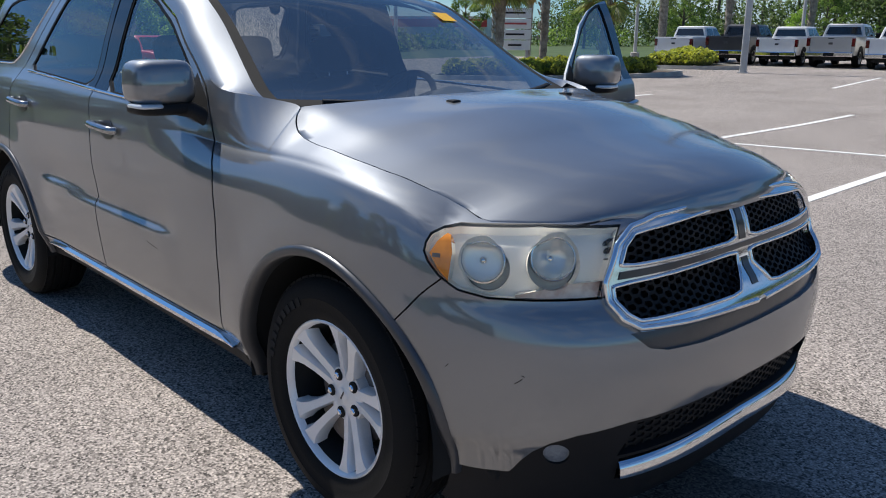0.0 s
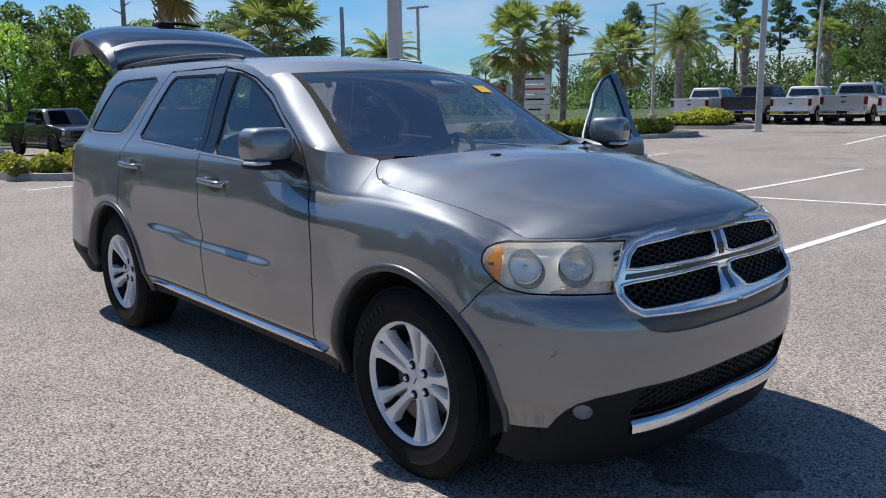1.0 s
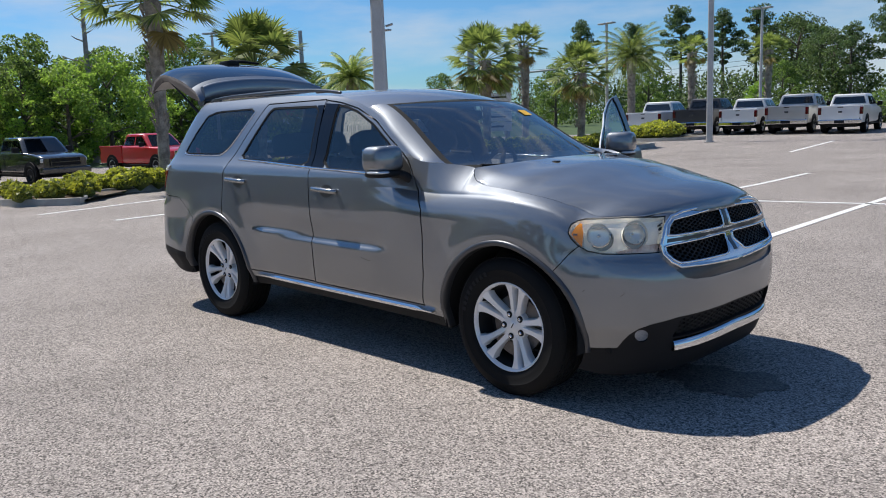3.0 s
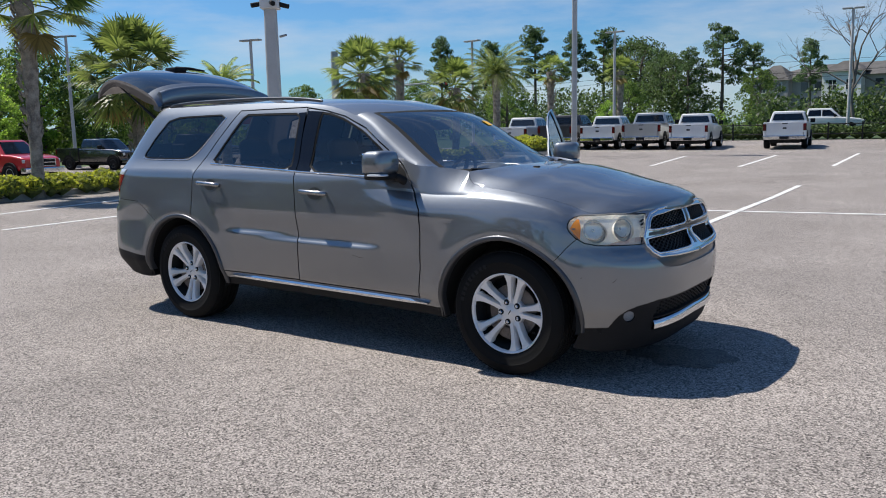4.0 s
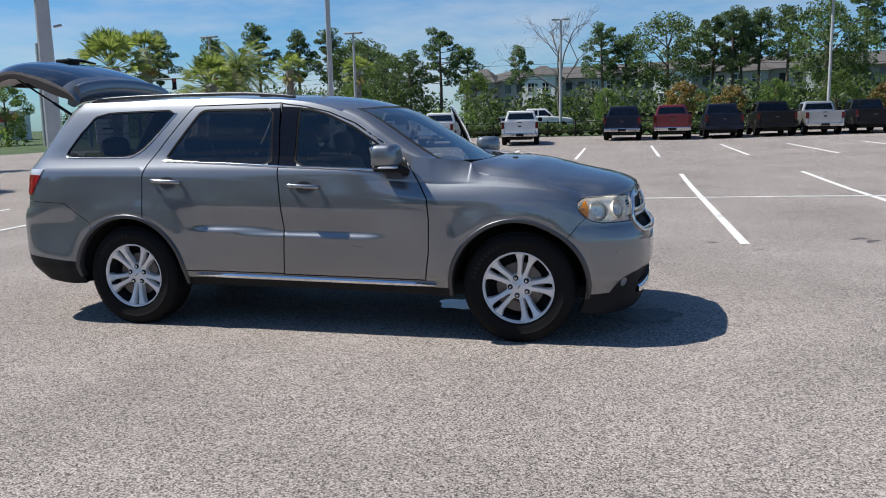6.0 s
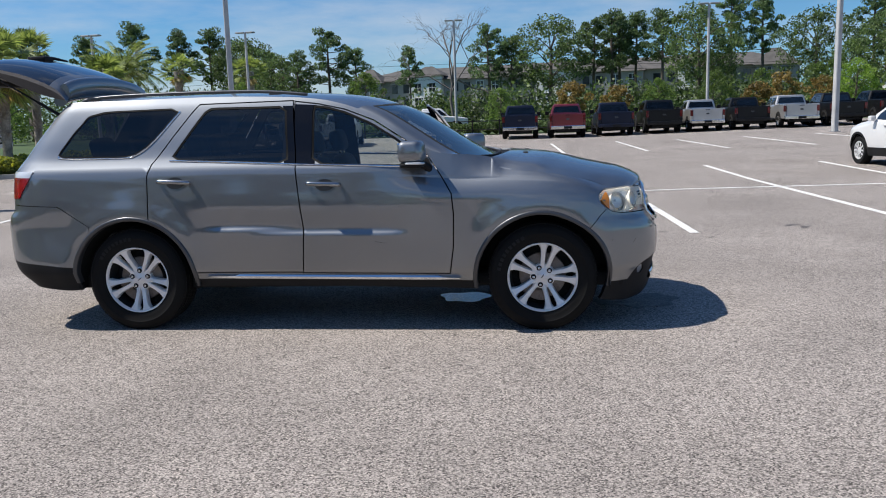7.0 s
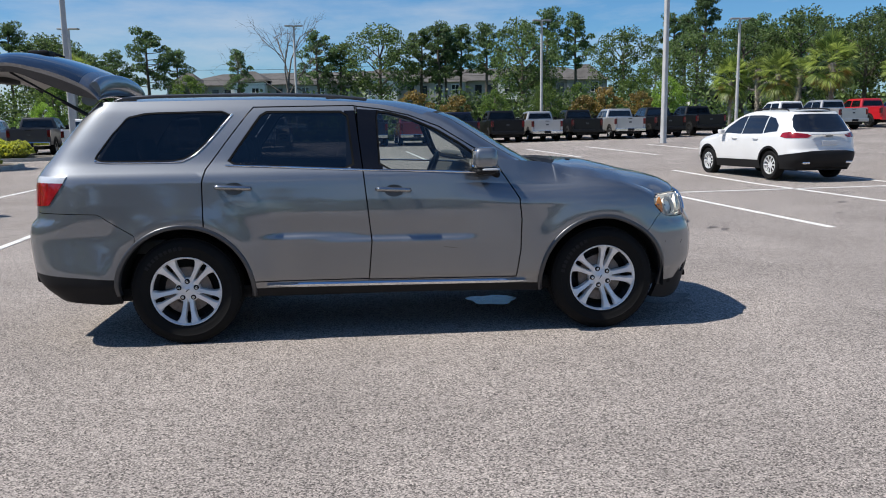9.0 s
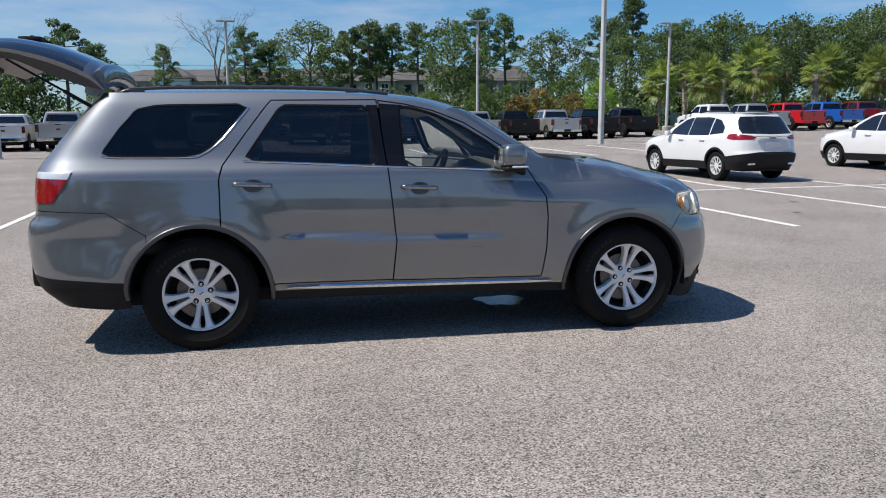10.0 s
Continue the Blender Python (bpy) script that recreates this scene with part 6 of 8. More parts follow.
def place_pickup(colour, x, y, heading, chrome=True, where="parked in the far row"):
    """A pickup with the middle of its rear bumper at x, y."""
    key = (colour, chrome, where)
    m = Matrix.Translation((x, y, ground_z(x + 2.8 * math.cos(radians(heading)), y + 2.8 * math.sin(radians(heading))) - 0.01)) @ pose(0, 0, 0, 0, 0, heading) @ Matrix.Diagonal((0.95, 0.94, 0.94, 1.0))
    if key not in made_trucks:
        t = pickup(M_TRUCK[colour], M_CHROME if chrome else M_TRUCK[colour], f"{NAMES[colour]} crew-cab pickup truck {where}", "parked pickup trucks", M_ALLOY if chrome else M_FLARE)
        t.matrix_world = m
        made_trucks[key] = t
        return t
    return copy_thing(made_trucks[key], m)


for colour, x, y, chrome in (("white", -18.3, 33.0, True), ("grey", -15.7, 33.2, True), ("white", -13.35, 33.3, True), ("silver", -11.0, 33.2, True), ("white", -8.6, 33.0, True), ("white", -4.4, 33.4, True),
                             ("navy", 0.3, 37.5, True), ("maroon", 2.85, 37.7, True), ("navy", 5.45, 38.2, False), ("black", 8.0, 38.4, False), ("silver", 10.25, 38.4, True), ("black", 12.5, 38.2, False),
                             ("silver", 14.85, 37.8, True), ("black", 17.1, 37.6, False), ("black", 19.75, 38.2, False), ("white", 26.0, 38.6, False), ("silver", 29.0, 39.2, False), ("red", 32.5, 40.6, False), ("blue", 35.5, 40.8, True), ("maroon", 38.4, 41.0, False), ("black", 41.3, 41.2, False)):
    place_pickup(colour, x, y, 98 if x < -2 else 91 if x < 20 else 95, chrome)
for colour, x, y, h in (("gloss", -32.6, 6.7, 6), ("red", -34.8, 12.5, 8), ("gloss", -40.0, 20.6, 10), ("navy", -37.5, 24.8, 10)):
    place_pickup(colour, x, y, h, colour != "gloss", "parked before the woods")
place_pickup("white", -9.5, 54.0, 8, True, "parked beyond the hedge")

# compact white crossovers
XO = Shape(
    front=1.35, rear=-1.55, front_len=0.9, rear_len=0.9, keep=(1.8, -1.85), nf=3.0, nr=3.6,
    nose=[(0.2, 2.10), (0.4, 2.24), (0.6, 2.27), (0.8, 2.25), (0.95, 2.18), (1.05, 2.05)],
    tail=[(0.3, -2.20), (0.5, -2.34), (0.66, -2.36), (0.74, -2.31), (0.95, -2.28), (1.1, -2.24), (1.25, -2.12), (1.45, -1.98), (1.62, -1.84)],
    side=[(0.2, 0.84), (0.35, 0.88), (0.5, 0.915), (0.75, 0.93), (0.95, 0.92), (1.05, 0.905), (1.12, 0.875), (1.3, 0.80), (1.5, 0.70), (1.62, 0.60)],
    top=[(-2.8, 1.60), (-1.7, 1.62), (-0.4, 1.65), (0.0, 1.60), (0.35, 1.45), (0.7, 1.25), (0.98, 1.09), (1.3, 1.06), (1.8, 1.0), (2.3, 0.96), (2.7, 0.95)],
    bottom=[(-2.75, 0.34), (-2.0, 0.28), (1.8, 0.24), (2.7, 0.26)],
    roll=dict(x0=0.7, x1=1.05, depth=0.10, soft=0.03, crease=[(0.7, 1.17), (0.98, 1.03), (1.3, 1.0), (1.8, 0.94), (2.3, 0.90)], crease_y=[(0.7, 0.86), (2.3, 0.855)], z=[(0.7, 1.25), (0.98, 1.09), (1.3, 1.06), (1.8, 1.0), (2.3, 0.96)], y=[(0.7, 0.80), (1.0, 0.75), (2.3, 0.74)]),
    bulge=[(1.353, 0.36, 0.46, 0.012), (-1.353, 0.36, 0.46, 0.012)])


def crossover():
    c = thing("crossover", Matrix(), "white compact crossover with black lower cladding", "car", "white crossovers")
    white = M_TRUCK["white"]
    us = [-2.75 + 0.06 * k for k in range(15)] + [-1.85 + 0.07 * k for k in range(53)] + [1.86 + 0.06 * k for k in range(15)]
    for side in (-1, 1):
        bm = flat_sheet(XO, us, 22)
        rest = list(bm.faces)
        for cx in (1.353, -1.353):
            _, rest = inside(bm, rest, disc_outline(cx, 0.36, 0.40, 30))
        trim = []
        for cx in (1.353, -1.353):
            t, rest = inside(bm, rest, disc_outline(cx, 0.36, 0.455, 30))
            trim += t
        t, rest = inside(bm, rest, [(-1.3, 0.1), (1.3, 0.1), (1.3, 0.44), (-1.3, 0.46)])
        t2, rest = inside(bm, rest, [(-3, 0.1), (-1.5, 0.1), (-1.5, 0.56), (-1.75, 0.60), (-2.1, 0.70), (-3, 0.72)])
        t3, rest = inside(bm, rest, [(1.5, 0.1), (3, 0.1), (3, 0.52), (1.5, 0.46)])
        panel("cladding", [f for f in trim + t + t2 + t3 if f.is_valid], XO, M_BLACK, c, side, offset=0.006, rim=0.02, label="black plastic cladding")
        for name, poly in (("side_window", [(0.66, 1.11), (0.58, 1.24), (0.2, 1.475), (0.02, 1.535), (-0.13, 1.545), (-0.13, 1.09)]), ("side_window", [(-0.15, 1.09), (-0.15, 1.55), (-0.7, 1.55), (-0.98, 1.53), (-1.0, 1.10)]), ("quarter_window", [(-1.03, 1.11), (-1.02, 1.52), (-1.28, 1.47), (-1.52, 1.30), (-1.54, 1.16)])):
            t, rest = inside(bm, rest, poly)
            panel(name, t, XO, M_TRUCK_GLASS, c, side, offset=-0.006, rim=0, label="dark side glass")
        t, rest = inside(bm, rest, [(-2.14, 1.15), (-2.07, 1.27), (-2.03, 1.45), (-2.07, 1.555), (-2.9, 1.57), (-2.9, 1.125)])
        panel("rear_window", t, XO, M_TRUCK_GLASS, c, side, offset=-0.006, rim=0, label="dark rear window")
        t, rest = inside(bm, rest, [(-1.76, 1.035), (-1.80, 1.125), (-2.0, 1.145), (-2.32, 1.10), (-2.40, 1.06), (-2.34, 1.01), (-1.95, 1.0)])
        panel("tail_lamp", t, XO, M_TAIL_RED, c, side, offset=0.008, rim=0.02, label="slim red tail lamp")
        t, rest = inside(bm, rest, [(1.75, 0.88), (1.85, 0.94), (2.3, 0.93), (2.3, 0.88), (1.85, 0.86)])
        panel("headlamp", t, XO, M_TAIL_CLEAR, c, side, offset=0.004, rim=0.02)
        panel("body_side", [f for f in rest if f.is_valid], XO, white, c, side, rim=0.02)
        bm.free()
        for cx in (1.353, -1.353):
            simple_wheel(c, cx, side * 0.80, 0.355, 0.355, 0.22, side, M_ALLOY, 10)
            b = bmesh.new()
            s = side
            revolve(b, [(0.41, 0.0), (0.41, 0.30), (0.0, 0.32)], 24, Matrix.Translation((cx, 0.88 * s, 0.36)) @ pose(0, 0, 0, 90 * s), radians(0) if s > 0 else radians(-180), radians(180) if s > 0 else radians(0))
            part("wheel_well", b, M_DARK, c)
        part("door_mirror", boxed(0.55, 0.70, min(side * 0.93, side * 1.06), max(side * 0.93, side * 1.06), 1.07, 1.20, 0.03), white, c)
        for x in (-0.78, 0.12):
            p = XO.at(x, 0.98)
            b = bmesh.new()
            tube(b, [(x - 0.1, -side * (p[1] - 0.004), 0.98), (x - 0.08, -side * (p[1] - 0.03), 0.985), (x + 0.08, -side * (p[1] - 0.03), 0.985), (x + 0.1, -side * (p[1] - 0.004), 0.98)], 0.014, 6)
            part("door_handle", b, white, c, smooth=60)
        b = bmesh.new()
        tube(b, smooth_path([(-1.55, side * 0.56, 1.63), (-1.4, side * 0.56, 1.68), (-0.6, side * 0.56, 1.705), (-0.2, side * 0.57, 1.66)], 14), 0.018, 6)
        part("roof_rail", b, M_BLACK, c, smooth=60)
        b = bmesh.new()
        box(b, -2.30, -2.22, min(side * 0.48, side * 0.66), max(side * 0.48, side * 0.66), 0.40, 0.46, 0.02)
        part("exhaust_tip", b, M_CHROME, c)
    fr = [k / 8 for k in range(-8, 9)]
    def row(u, bow, crown, lift=0.0):
        p = Vector(XO.at(u, lerp(XO.top_t, u)))
        return [Vector((p.x + bow * (1 - f * f), p.y * -f, p.z + crown * (1 - f * f) + lift)) for f in fr]
    sheet("roof", [row(u, -0.10 * smoothstep(-0.9, -1.84, u) + 0.1 * smoothstep(-0.6, 0.0, u), 0.035) for u in [-1.84 + 0.115 * k for k in range(17)]], white, c, thickness=0.02)
    sheet("windscreen", [row(u, 0.1 + 0.14 * (u / 0.98), 0.03) for u in [0.0 + 0.098 * k for k in range(11)]], M_TRUCK_GLASS, c)
    sheet("bonnet", [row(u, 0.24 - 0.12 * smoothstep(0.98, 1.8, u), 0.085 - 0.06 * smoothstep(1.7, 2.3, u)) for u in [0.98 + 0.115 * k for k in range(12)]], white, c, thickness=0.02)
    part("tailgate_strip", boxed(-2.315, -2.26, -0.5, 0.5, 1.075, 1.09, 0.004), M_CHROME, c)
    part("badge", boxed(-2.30, -2.27, -0.09, 0.09, 1.03, 1.06, 0.004), M_FLARE, c)
    part("plate_recess", boxed(-2.32, -2.27, -0.2, 0.2, 0.84, 0.95, 0.01), white, c)
    part("underbody", boxed(-2.1, 2.0, -0.72, 0.72, 0.24, 0.4, 0.03), M_DARK, c)
    part("cabin_shade", boxed(-1.9, 0.7, -0.62, 0.62, 0.5, 1.1, 0.05), M_DARK, c)
    return c


xo = crossover()
xo.matrix_world = Matrix.Translation((10.7, 14.25, ground_z(10.7, 14.25))) @ pose(0, 0, 0, 0, 0, 97.4) @ Matrix.Scale(1.035, 4)
copy_thing(xo, Matrix.Translation((17.45, 15.4, ground_z(17.45, 15.4))) @ pose(0, 0, 0, 0, 0, 97.4) @ Matrix.Scale(1.035, 4))


# ---- plants ----
def leaf_cards(name, centres, size, material, parent, rng, flat=0.0, long=1.6, label="", kind="stuff"):
    """Many small pointed leaves, turned at random, as one mesh."""
    n = len(centres)
    a, b = rng.normal(size=(n, 3)), rng.normal(size=(n, 3))
    a[:, 2] -= flat
    a /= np.linalg.norm(a, axis=1)[:, None]
    b -= a * (a * b).sum(1)[:, None]
    b /= np.linalg.norm(b, axis=1)[:, None]
    s = (size * rng.uniform(0.6, 1.3, n))[:, None]
    c = np.asarray(centres)
    quad = np.stack([c - a * s * long / 2, c + b * s * 0.5, c + a * s * long / 2, c - b * s * 0.5], 1).reshape(-1, 3)
    me = bpy.data.meshes.new(name)
    me.vertices.add(4 * n)
    me.vertices.foreach_set("co", quad.astype(np.float32).ravel())
    me.loops.add(4 * n)
    me.loops.foreach_set("vertex_index", np.arange(4 * n, dtype=np.int32))
    me.polygons.add(n)
    me.polygons.foreach_set("loop_start", np.arange(0, 4 * n, 4, dtype=np.int32))
    me.polygons.foreach_set("loop_total", np.full(n, 4, dtype=np.int32))
    me.update(calc_edges=True)
    me.materials.append(material)
    ob = new(name, me)
    ob.parent = parent
    return tagged(ob, label, "", "", kind)


def ball(rng, n, c, r, squash=0.75):
    """Points that crowd towards the skin of an uneven ball."""
    d = rng.normal(size=(n, 3))
    d /= np.linalg.norm(d, axis=1)[:, None]
    d[:, 2] *= squash
    return np.asarray(c) + d * (r * rng.uniform(0.35, 1.0, n) ** 0.6)[:, None]


def broad_tree(name, h, spread, trunk, leaf_mat, label, seed, clumps=34, per=110, size=0.2, low=0.3):
    rng = np.random.default_rng(seed)
    t = thing(name, Matrix(), label, "tree", "trees round the lot")
    b = bmesh.new()
    fork = h * rng.uniform(0.28, 0.4)
    tube(b, [(0, 0, -0.3), (0.05, 0.03, fork * 0.5), (0.0, 0.08, fork), (0.1, 0.0, h * 0.72)], [trunk * 1.25, trunk, trunk * 0.85, trunk * 0.3], 8)
    pts = []
    for k in range(clumps):
        f = (k + 0.5) / clumps
        z = h * (low + (0.97 - low) * f)
        reach = spread * math.sin(math.pi * min(0.12 + 0.86 * f, 1.0)) ** 0.7 * rng.uniform(0.45, 1.0)
        a = k * 2.4 + rng.uniform(-0.5, 0.5)
        c = Vector((reach * math.cos(a), reach * math.sin(a), z))
        z0 = min(max(z - reach * 0.6, fork * 0.8), h * 0.7)
        if k % 2 == 0:
            mid = Vector((c.x * 0.5, c.y * 0.5, (z0 + c.z) / 2 + 0.1 * reach))
            tube(b, [(0.02, 0.02, z0), mid, c], [trunk * 0.35, trunk * 0.2, trunk * 0.07], 5)
        pts.append(ball(rng, per, c, h * rng.uniform(0.075, 0.13)))
    part("trunk", b, M_BARK, t, smooth=60)
    leaf_cards("crown", np.concatenate(pts), size, leaf_mat, t, rng)
    return t


def pine_tree(h, label, seed, bare=0.5, spread=2.4):
    rng = np.random.default_rng(seed)
    t = thing("pine_tree", Matrix(), label, "tree", "trees round the lot")
    b = bmesh.new()
    tube(b, [(0, 0, -0.3), (0.1, 0.0, h * 0.4), (0.0, 0.12, h * 0.75), (0.06, 0.05, h * 0.98)], [0.24, 0.19, 0.12, 0.03], 8)
    pts = []
    for k in range(26):
        f = k / 25
        z = h * (bare + (0.97 - bare) * f)
        reach = spread * (1.0 - 0.72 * f ** 1.6) * rng.uniform(0.35, 1.0) * (0.6 if f < 0.12 else 1.0)
        a = k * 2.39 + rng.uniform(-0.6, 0.6)
        c = Vector((reach * math.cos(a), reach * math.sin(a), z + reach * 0.22))
        tube(b, [(0.02, 0.02, z - 0.1), (c.x * 0.6, c.y * 0.6, z + 0.05), c], [0.06, 0.04, 0.015], 5)
        pts.append(ball(rng, 180, c, rng.uniform(0.5, 0.95), 0.62))
        pts.append(ball(rng, 60, c * 0.62 + Vector((0, 0, z * 0.38)), 0.5, 0.6))
    part("trunk", b, M_BARK, t, smooth=60)
    leaf_cards("crown", np.concatenate(pts), 0.13, M_NEEDLE, t, rng, long=2.4)
    return t


def bare_tree(h, label, seed):
    rng = np.random.default_rng(seed)
    t = thing("bare_tree", Matrix(), label, "tree", "trees round the lot")
    b = bmesh.new()
    def branch(p, d, length, r, depth):
        mid = p + d * length * 0.5 + Vector(rng.normal(size=3)) * length * 0.06
        end = p + d * length + Vector(rng.normal(size=3)) * length * 0.08
        tube(b, [p, mid, end], [r, r * 0.8, r * 0.55], 5 if depth else 7, cap=False)
        if depth < 5:
            for k in range(3 if depth else 6):
                nd = (d + Vector(rng.normal(size=3)) * 0.66 + Vector((0, 0, 0.12))).normalized()
                branch(mid.lerp(end, rng.uniform(0.1, 1.0)), nd, length * rng.uniform(0.5, 0.72), r * 0.5, depth + 1)
    branch(Vector((0, 0, -0.2)), Vector((0, 0, 1)), h * 0.42, 0.17, 0)
    part("trunk", b, surface("bare_wood", (0.17, 0.15, 0.13), (0.11, 0.095, 0.085), rough=0.95, scale=3), t, smooth=60)
    return t


def fan_palm(h, crown, label, seed, leaves=40, dry=8, droop=-50):
    """A cabbage palm: a scarred trunk and a round head of drooping fans."""
    rng = np.random.default_rng(seed)
    t = thing("cabbage_palm", Matrix(), label, "palm tree", "palms in the planted islands")
    b = bmesh.new()
    n = 30
    pts = [(0.06 * math.sin(2.2 * k / n), 0.05 * math.sin(1.3 * k / n), -0.2 + (h + 0.2) * k / n) for k in range(n + 1)]
    tube(b, pts, [(0.15 + 0.06 * smoothstep(0.4, 1.0, k / n) + 0.04 * (1 - smoothstep(0, 0.1, k / n))) * (1.05 if k % 2 else 0.96) for k in range(n + 1)], 12)
    for k in range(int(h * 26)):
        z, a = h * (0.25 + 0.75 * rng.uniform() ** 0.7), rng.uniform(0, 6.28)
        d = Vector((math.cos(a), math.sin(a), 0))
        p = Vector((0, 0, z)) + d * 0.16
        tube(b, [p, p + d * 0.09 + Vector((0, 0, 0.15))], [0.042, 0.014], 4)
    part("trunk", b, M_PALM_BARK, t, "pale scarred trunk", smooth=45)
    def fans(name, count, e0, e1, mat, scale=1.0):
        b = bmesh.new()
        for k in range(count):
            az, el = k * 2.4 + rng.uniform(-0.3, 0.3), radians(e0 + (e1 - e0) * ((k + 0.5) / count) + rng.uniform(-8, 8))
            d = Vector((math.cos(az) * math.cos(el), math.sin(az) * math.cos(el), math.sin(el)))
            side = Vector((-math.sin(az), math.cos(az), 0))
            root = Vector((0, 0, h)) + d * 0.15
            tip = root + d * crown * 0.56 * scale + Vector((0, 0, -0.04 * crown))
            tube(b, [root, root.lerp(tip, 0.5) + Vector((0, 0, 0.03)), tip], 0.015, 4, cap=False)
            up = (side.cross(d) + side * rng.uniform(-0.5, 0.5)).normalized()
            side = (side - up * side.dot(up)).normalized()
            blades = 25
            for j in range(blades):
                a = radians(-108 + 216 * j / (blades - 1))
                e = (d * math.cos(a) + side * math.sin(a)).normalized()
                length = crown * (0.52 - 0.16 * abs(a) / 1.9) * rng.uniform(0.8, 1.15) * scale
                w = e.cross(up).normalized() * 0.0215 * crown
                m = tip + e * length * 0.55 + up * 0.03
                q = tip + e * length + Vector((0, 0, -0.22 * length))
                v = [b.verts.new(x) for x in (tip, m + w, q, m - w)]
                b.faces.new(v)
        return part(name, b, mat, t, kind="stuff")
    fans("crown", leaves, droop, 84, M_PALM)
    if dry:
        fans("dry_fronds", dry, -66, -25, M_PALM_DRY, 0.8)
    return t


def date_palm(h, crown, label, seed, leaves=44):
    rng = np.random.default_rng(seed)
    t = thing("date_palm", Matrix(), label, "palm tree", "palms in the planted islands")
    b = bmesh.new()
    tube(b, [(0, 0, -0.2 + (h + 0.2) * k / 24) for k in range(25)], [(0.24 + 0.10 * smoothstep(0.8, 1.0, k / 24)) * (1.07 if k % 2 else 0.94) for k in range(25)], 12)
    part("trunk", b, M_PALM_BARK, t, "thick ringed trunk", smooth=45)
    b = bmesh.new()
    for k in range(leaves):
        az, el = k * 2.4, radians(82 - 105 * (k + 0.5) / leaves + rng.uniform(-6, 6))
        out = Vector((math.cos(az), math.sin(az), 0))
        side = Vector((-math.sin(az), math.cos(az), 0))
        pts = []
        p, e = Vector((0, 0, h)), el
        for j in range(9):
            pts.append(p.copy())
            p = p + (out * math.cos(e) + Vector((0, 0, math.sin(e)))) * crown / 8
            e -= radians(8.5)
        tube(b, pts, [0.03 - 0.0027 * j for j in range(9)], 4, cap=False)
        for j in range(40):
            f = 0.12 + 0.86 * j / 39
            i = min(int(f * 8), 7)
            q = pts[i].lerp(pts[i + 1], f * 8 - i)
            d = (pts[i + 1] - pts[i]).normalized()
            up = d.cross(side).normalized()
            for s in (-1, 1):
                e2 = (side * s * 0.8 + d * 0.6 - up * 0.25).normalized()
                length = crown * 0.22 * (1 - 0.55 * f) * rng.uniform(0.8, 1.15)
                w = d * 0.02
                v = [b.verts.new(x) for x in (q - w, q + e2 * length * 0.5 + w, q + e2 * length - Vector((0, 0, 0.25 * length)), q + e2 * length * 0.5 - w)]
                b.faces.new(v)
    part("crown", b, M_PALM, t, kind="stuff")
    return t


# darker green for the hedge core: the shade within the foliage, put into colour
M_HEDGE_CORE = surface("hedge_core_shade", (0.16, 0.18, 0.04), (0.08, 0.1, 0.02), rough=0.9, scale=14, fine=60)


def hedge(path, width, h, material, label, seed, density=700, size=0.07, tilt=0.0):
    rng = np.random.default_rng(seed)
    x0, y0 = path[0]
    t = thing("hedge", Matrix.Translation((x0, y0, ground_z(x0, y0))), label, "hedge", "planted hedges")
    cloud, core = [], bmesh.new()
    z_base = ground_z(x0, y0)
    for (ax, ay), (bx, by) in zip(path, path[1:]):
        length = math.hypot(bx - ax, by - ay)
        lumps = max(int(length / 0.45), 1)
        for k in range(lumps):
            f = (k + rng.uniform(0.2, 0.8)) / lumps
            for row in np.arange(-0.5, 0.51, 1.0 / max(int(width / 0.6), 1)):
                nx, ny = -(by - ay) / length, (bx - ax) / length
                cx, cy = ax + (bx - ax) * f + nx * row * width, ay + (by - ay) * f + ny * row * width
                r, zz = h * rng.uniform(0.42, 0.58), ground_z(cx, cy) - z_base
                c = (cx - x0, cy - y0, zz + r * 0.85)
                d = rng.normal(size=(int(density * r * r * 4), 3))
                d /= np.linalg.norm(d, axis=1)[:, None]
                d[:, 2] = np.abs(d[:, 2]) * 1.0 - 0.25
                cloud.append(np.asarray(c) + d * r * rng.uniform(0.8, 1.05, len(d))[:, None])
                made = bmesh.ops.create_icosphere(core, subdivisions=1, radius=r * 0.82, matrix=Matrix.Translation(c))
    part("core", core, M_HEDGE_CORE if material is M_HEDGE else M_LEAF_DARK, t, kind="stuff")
    leaf_cards("leaves", np.concatenate(cloud), size, material, t, rng)
    return t


def at_ground(x, y, turn=0.0, scale=1.0):
    return Matrix.Translation((x, y, ground_z(x, y))) @ pose(0, 0, 0, 0, 0, turn) @ Matrix.Scale(scale, 4)


def scatter(proto, spots):
    """The first spot takes the tree itself, the others copies of it, each with its own turn and size."""
    first_spot = True
    for x, y, turn, scale in spots:
        m = at_ground(x, y, turn, scale)
        if first_spot:
            proto.matrix_world = m
            first_spot = False
        else:
            ob = copy_thing(proto, at_ground(x, y, turn))
            ob.scale = (scale, scale, scale)


# planted islands near the car
PALM_A = fan_palm(4.75, 1.75, "tall cabbage palm with a pale trunk in a planted island", 11, 52, 2, -18)
PALM_A.matrix_world = at_ground(-15.8, 5.6)
PALM_B = fan_palm(3.3, 1.75, "short bushy cabbage palm with dry lower fronds", 12, 54, 9)
PALM_B.matrix_world = at_ground(-17.3, 9.5)
PALM_C = fan_palm(3.55, 1.45, "cabbage palm with drooping dry fronds beside the sign", 13, 44, 9)
PALM_C.matrix_world = at_ground(-16.4, 18.8)
PALM_D = fan_palm(4.4, 1.05, "slender young cabbage palm", 14, 30, 3, -30)
PALM_D.matrix_world = at_ground(-18.2, 23.3)
PALM_E = fan_palm(3.0, 1.3, "low cabbage palm with brown skirt", 15, 40, 9)
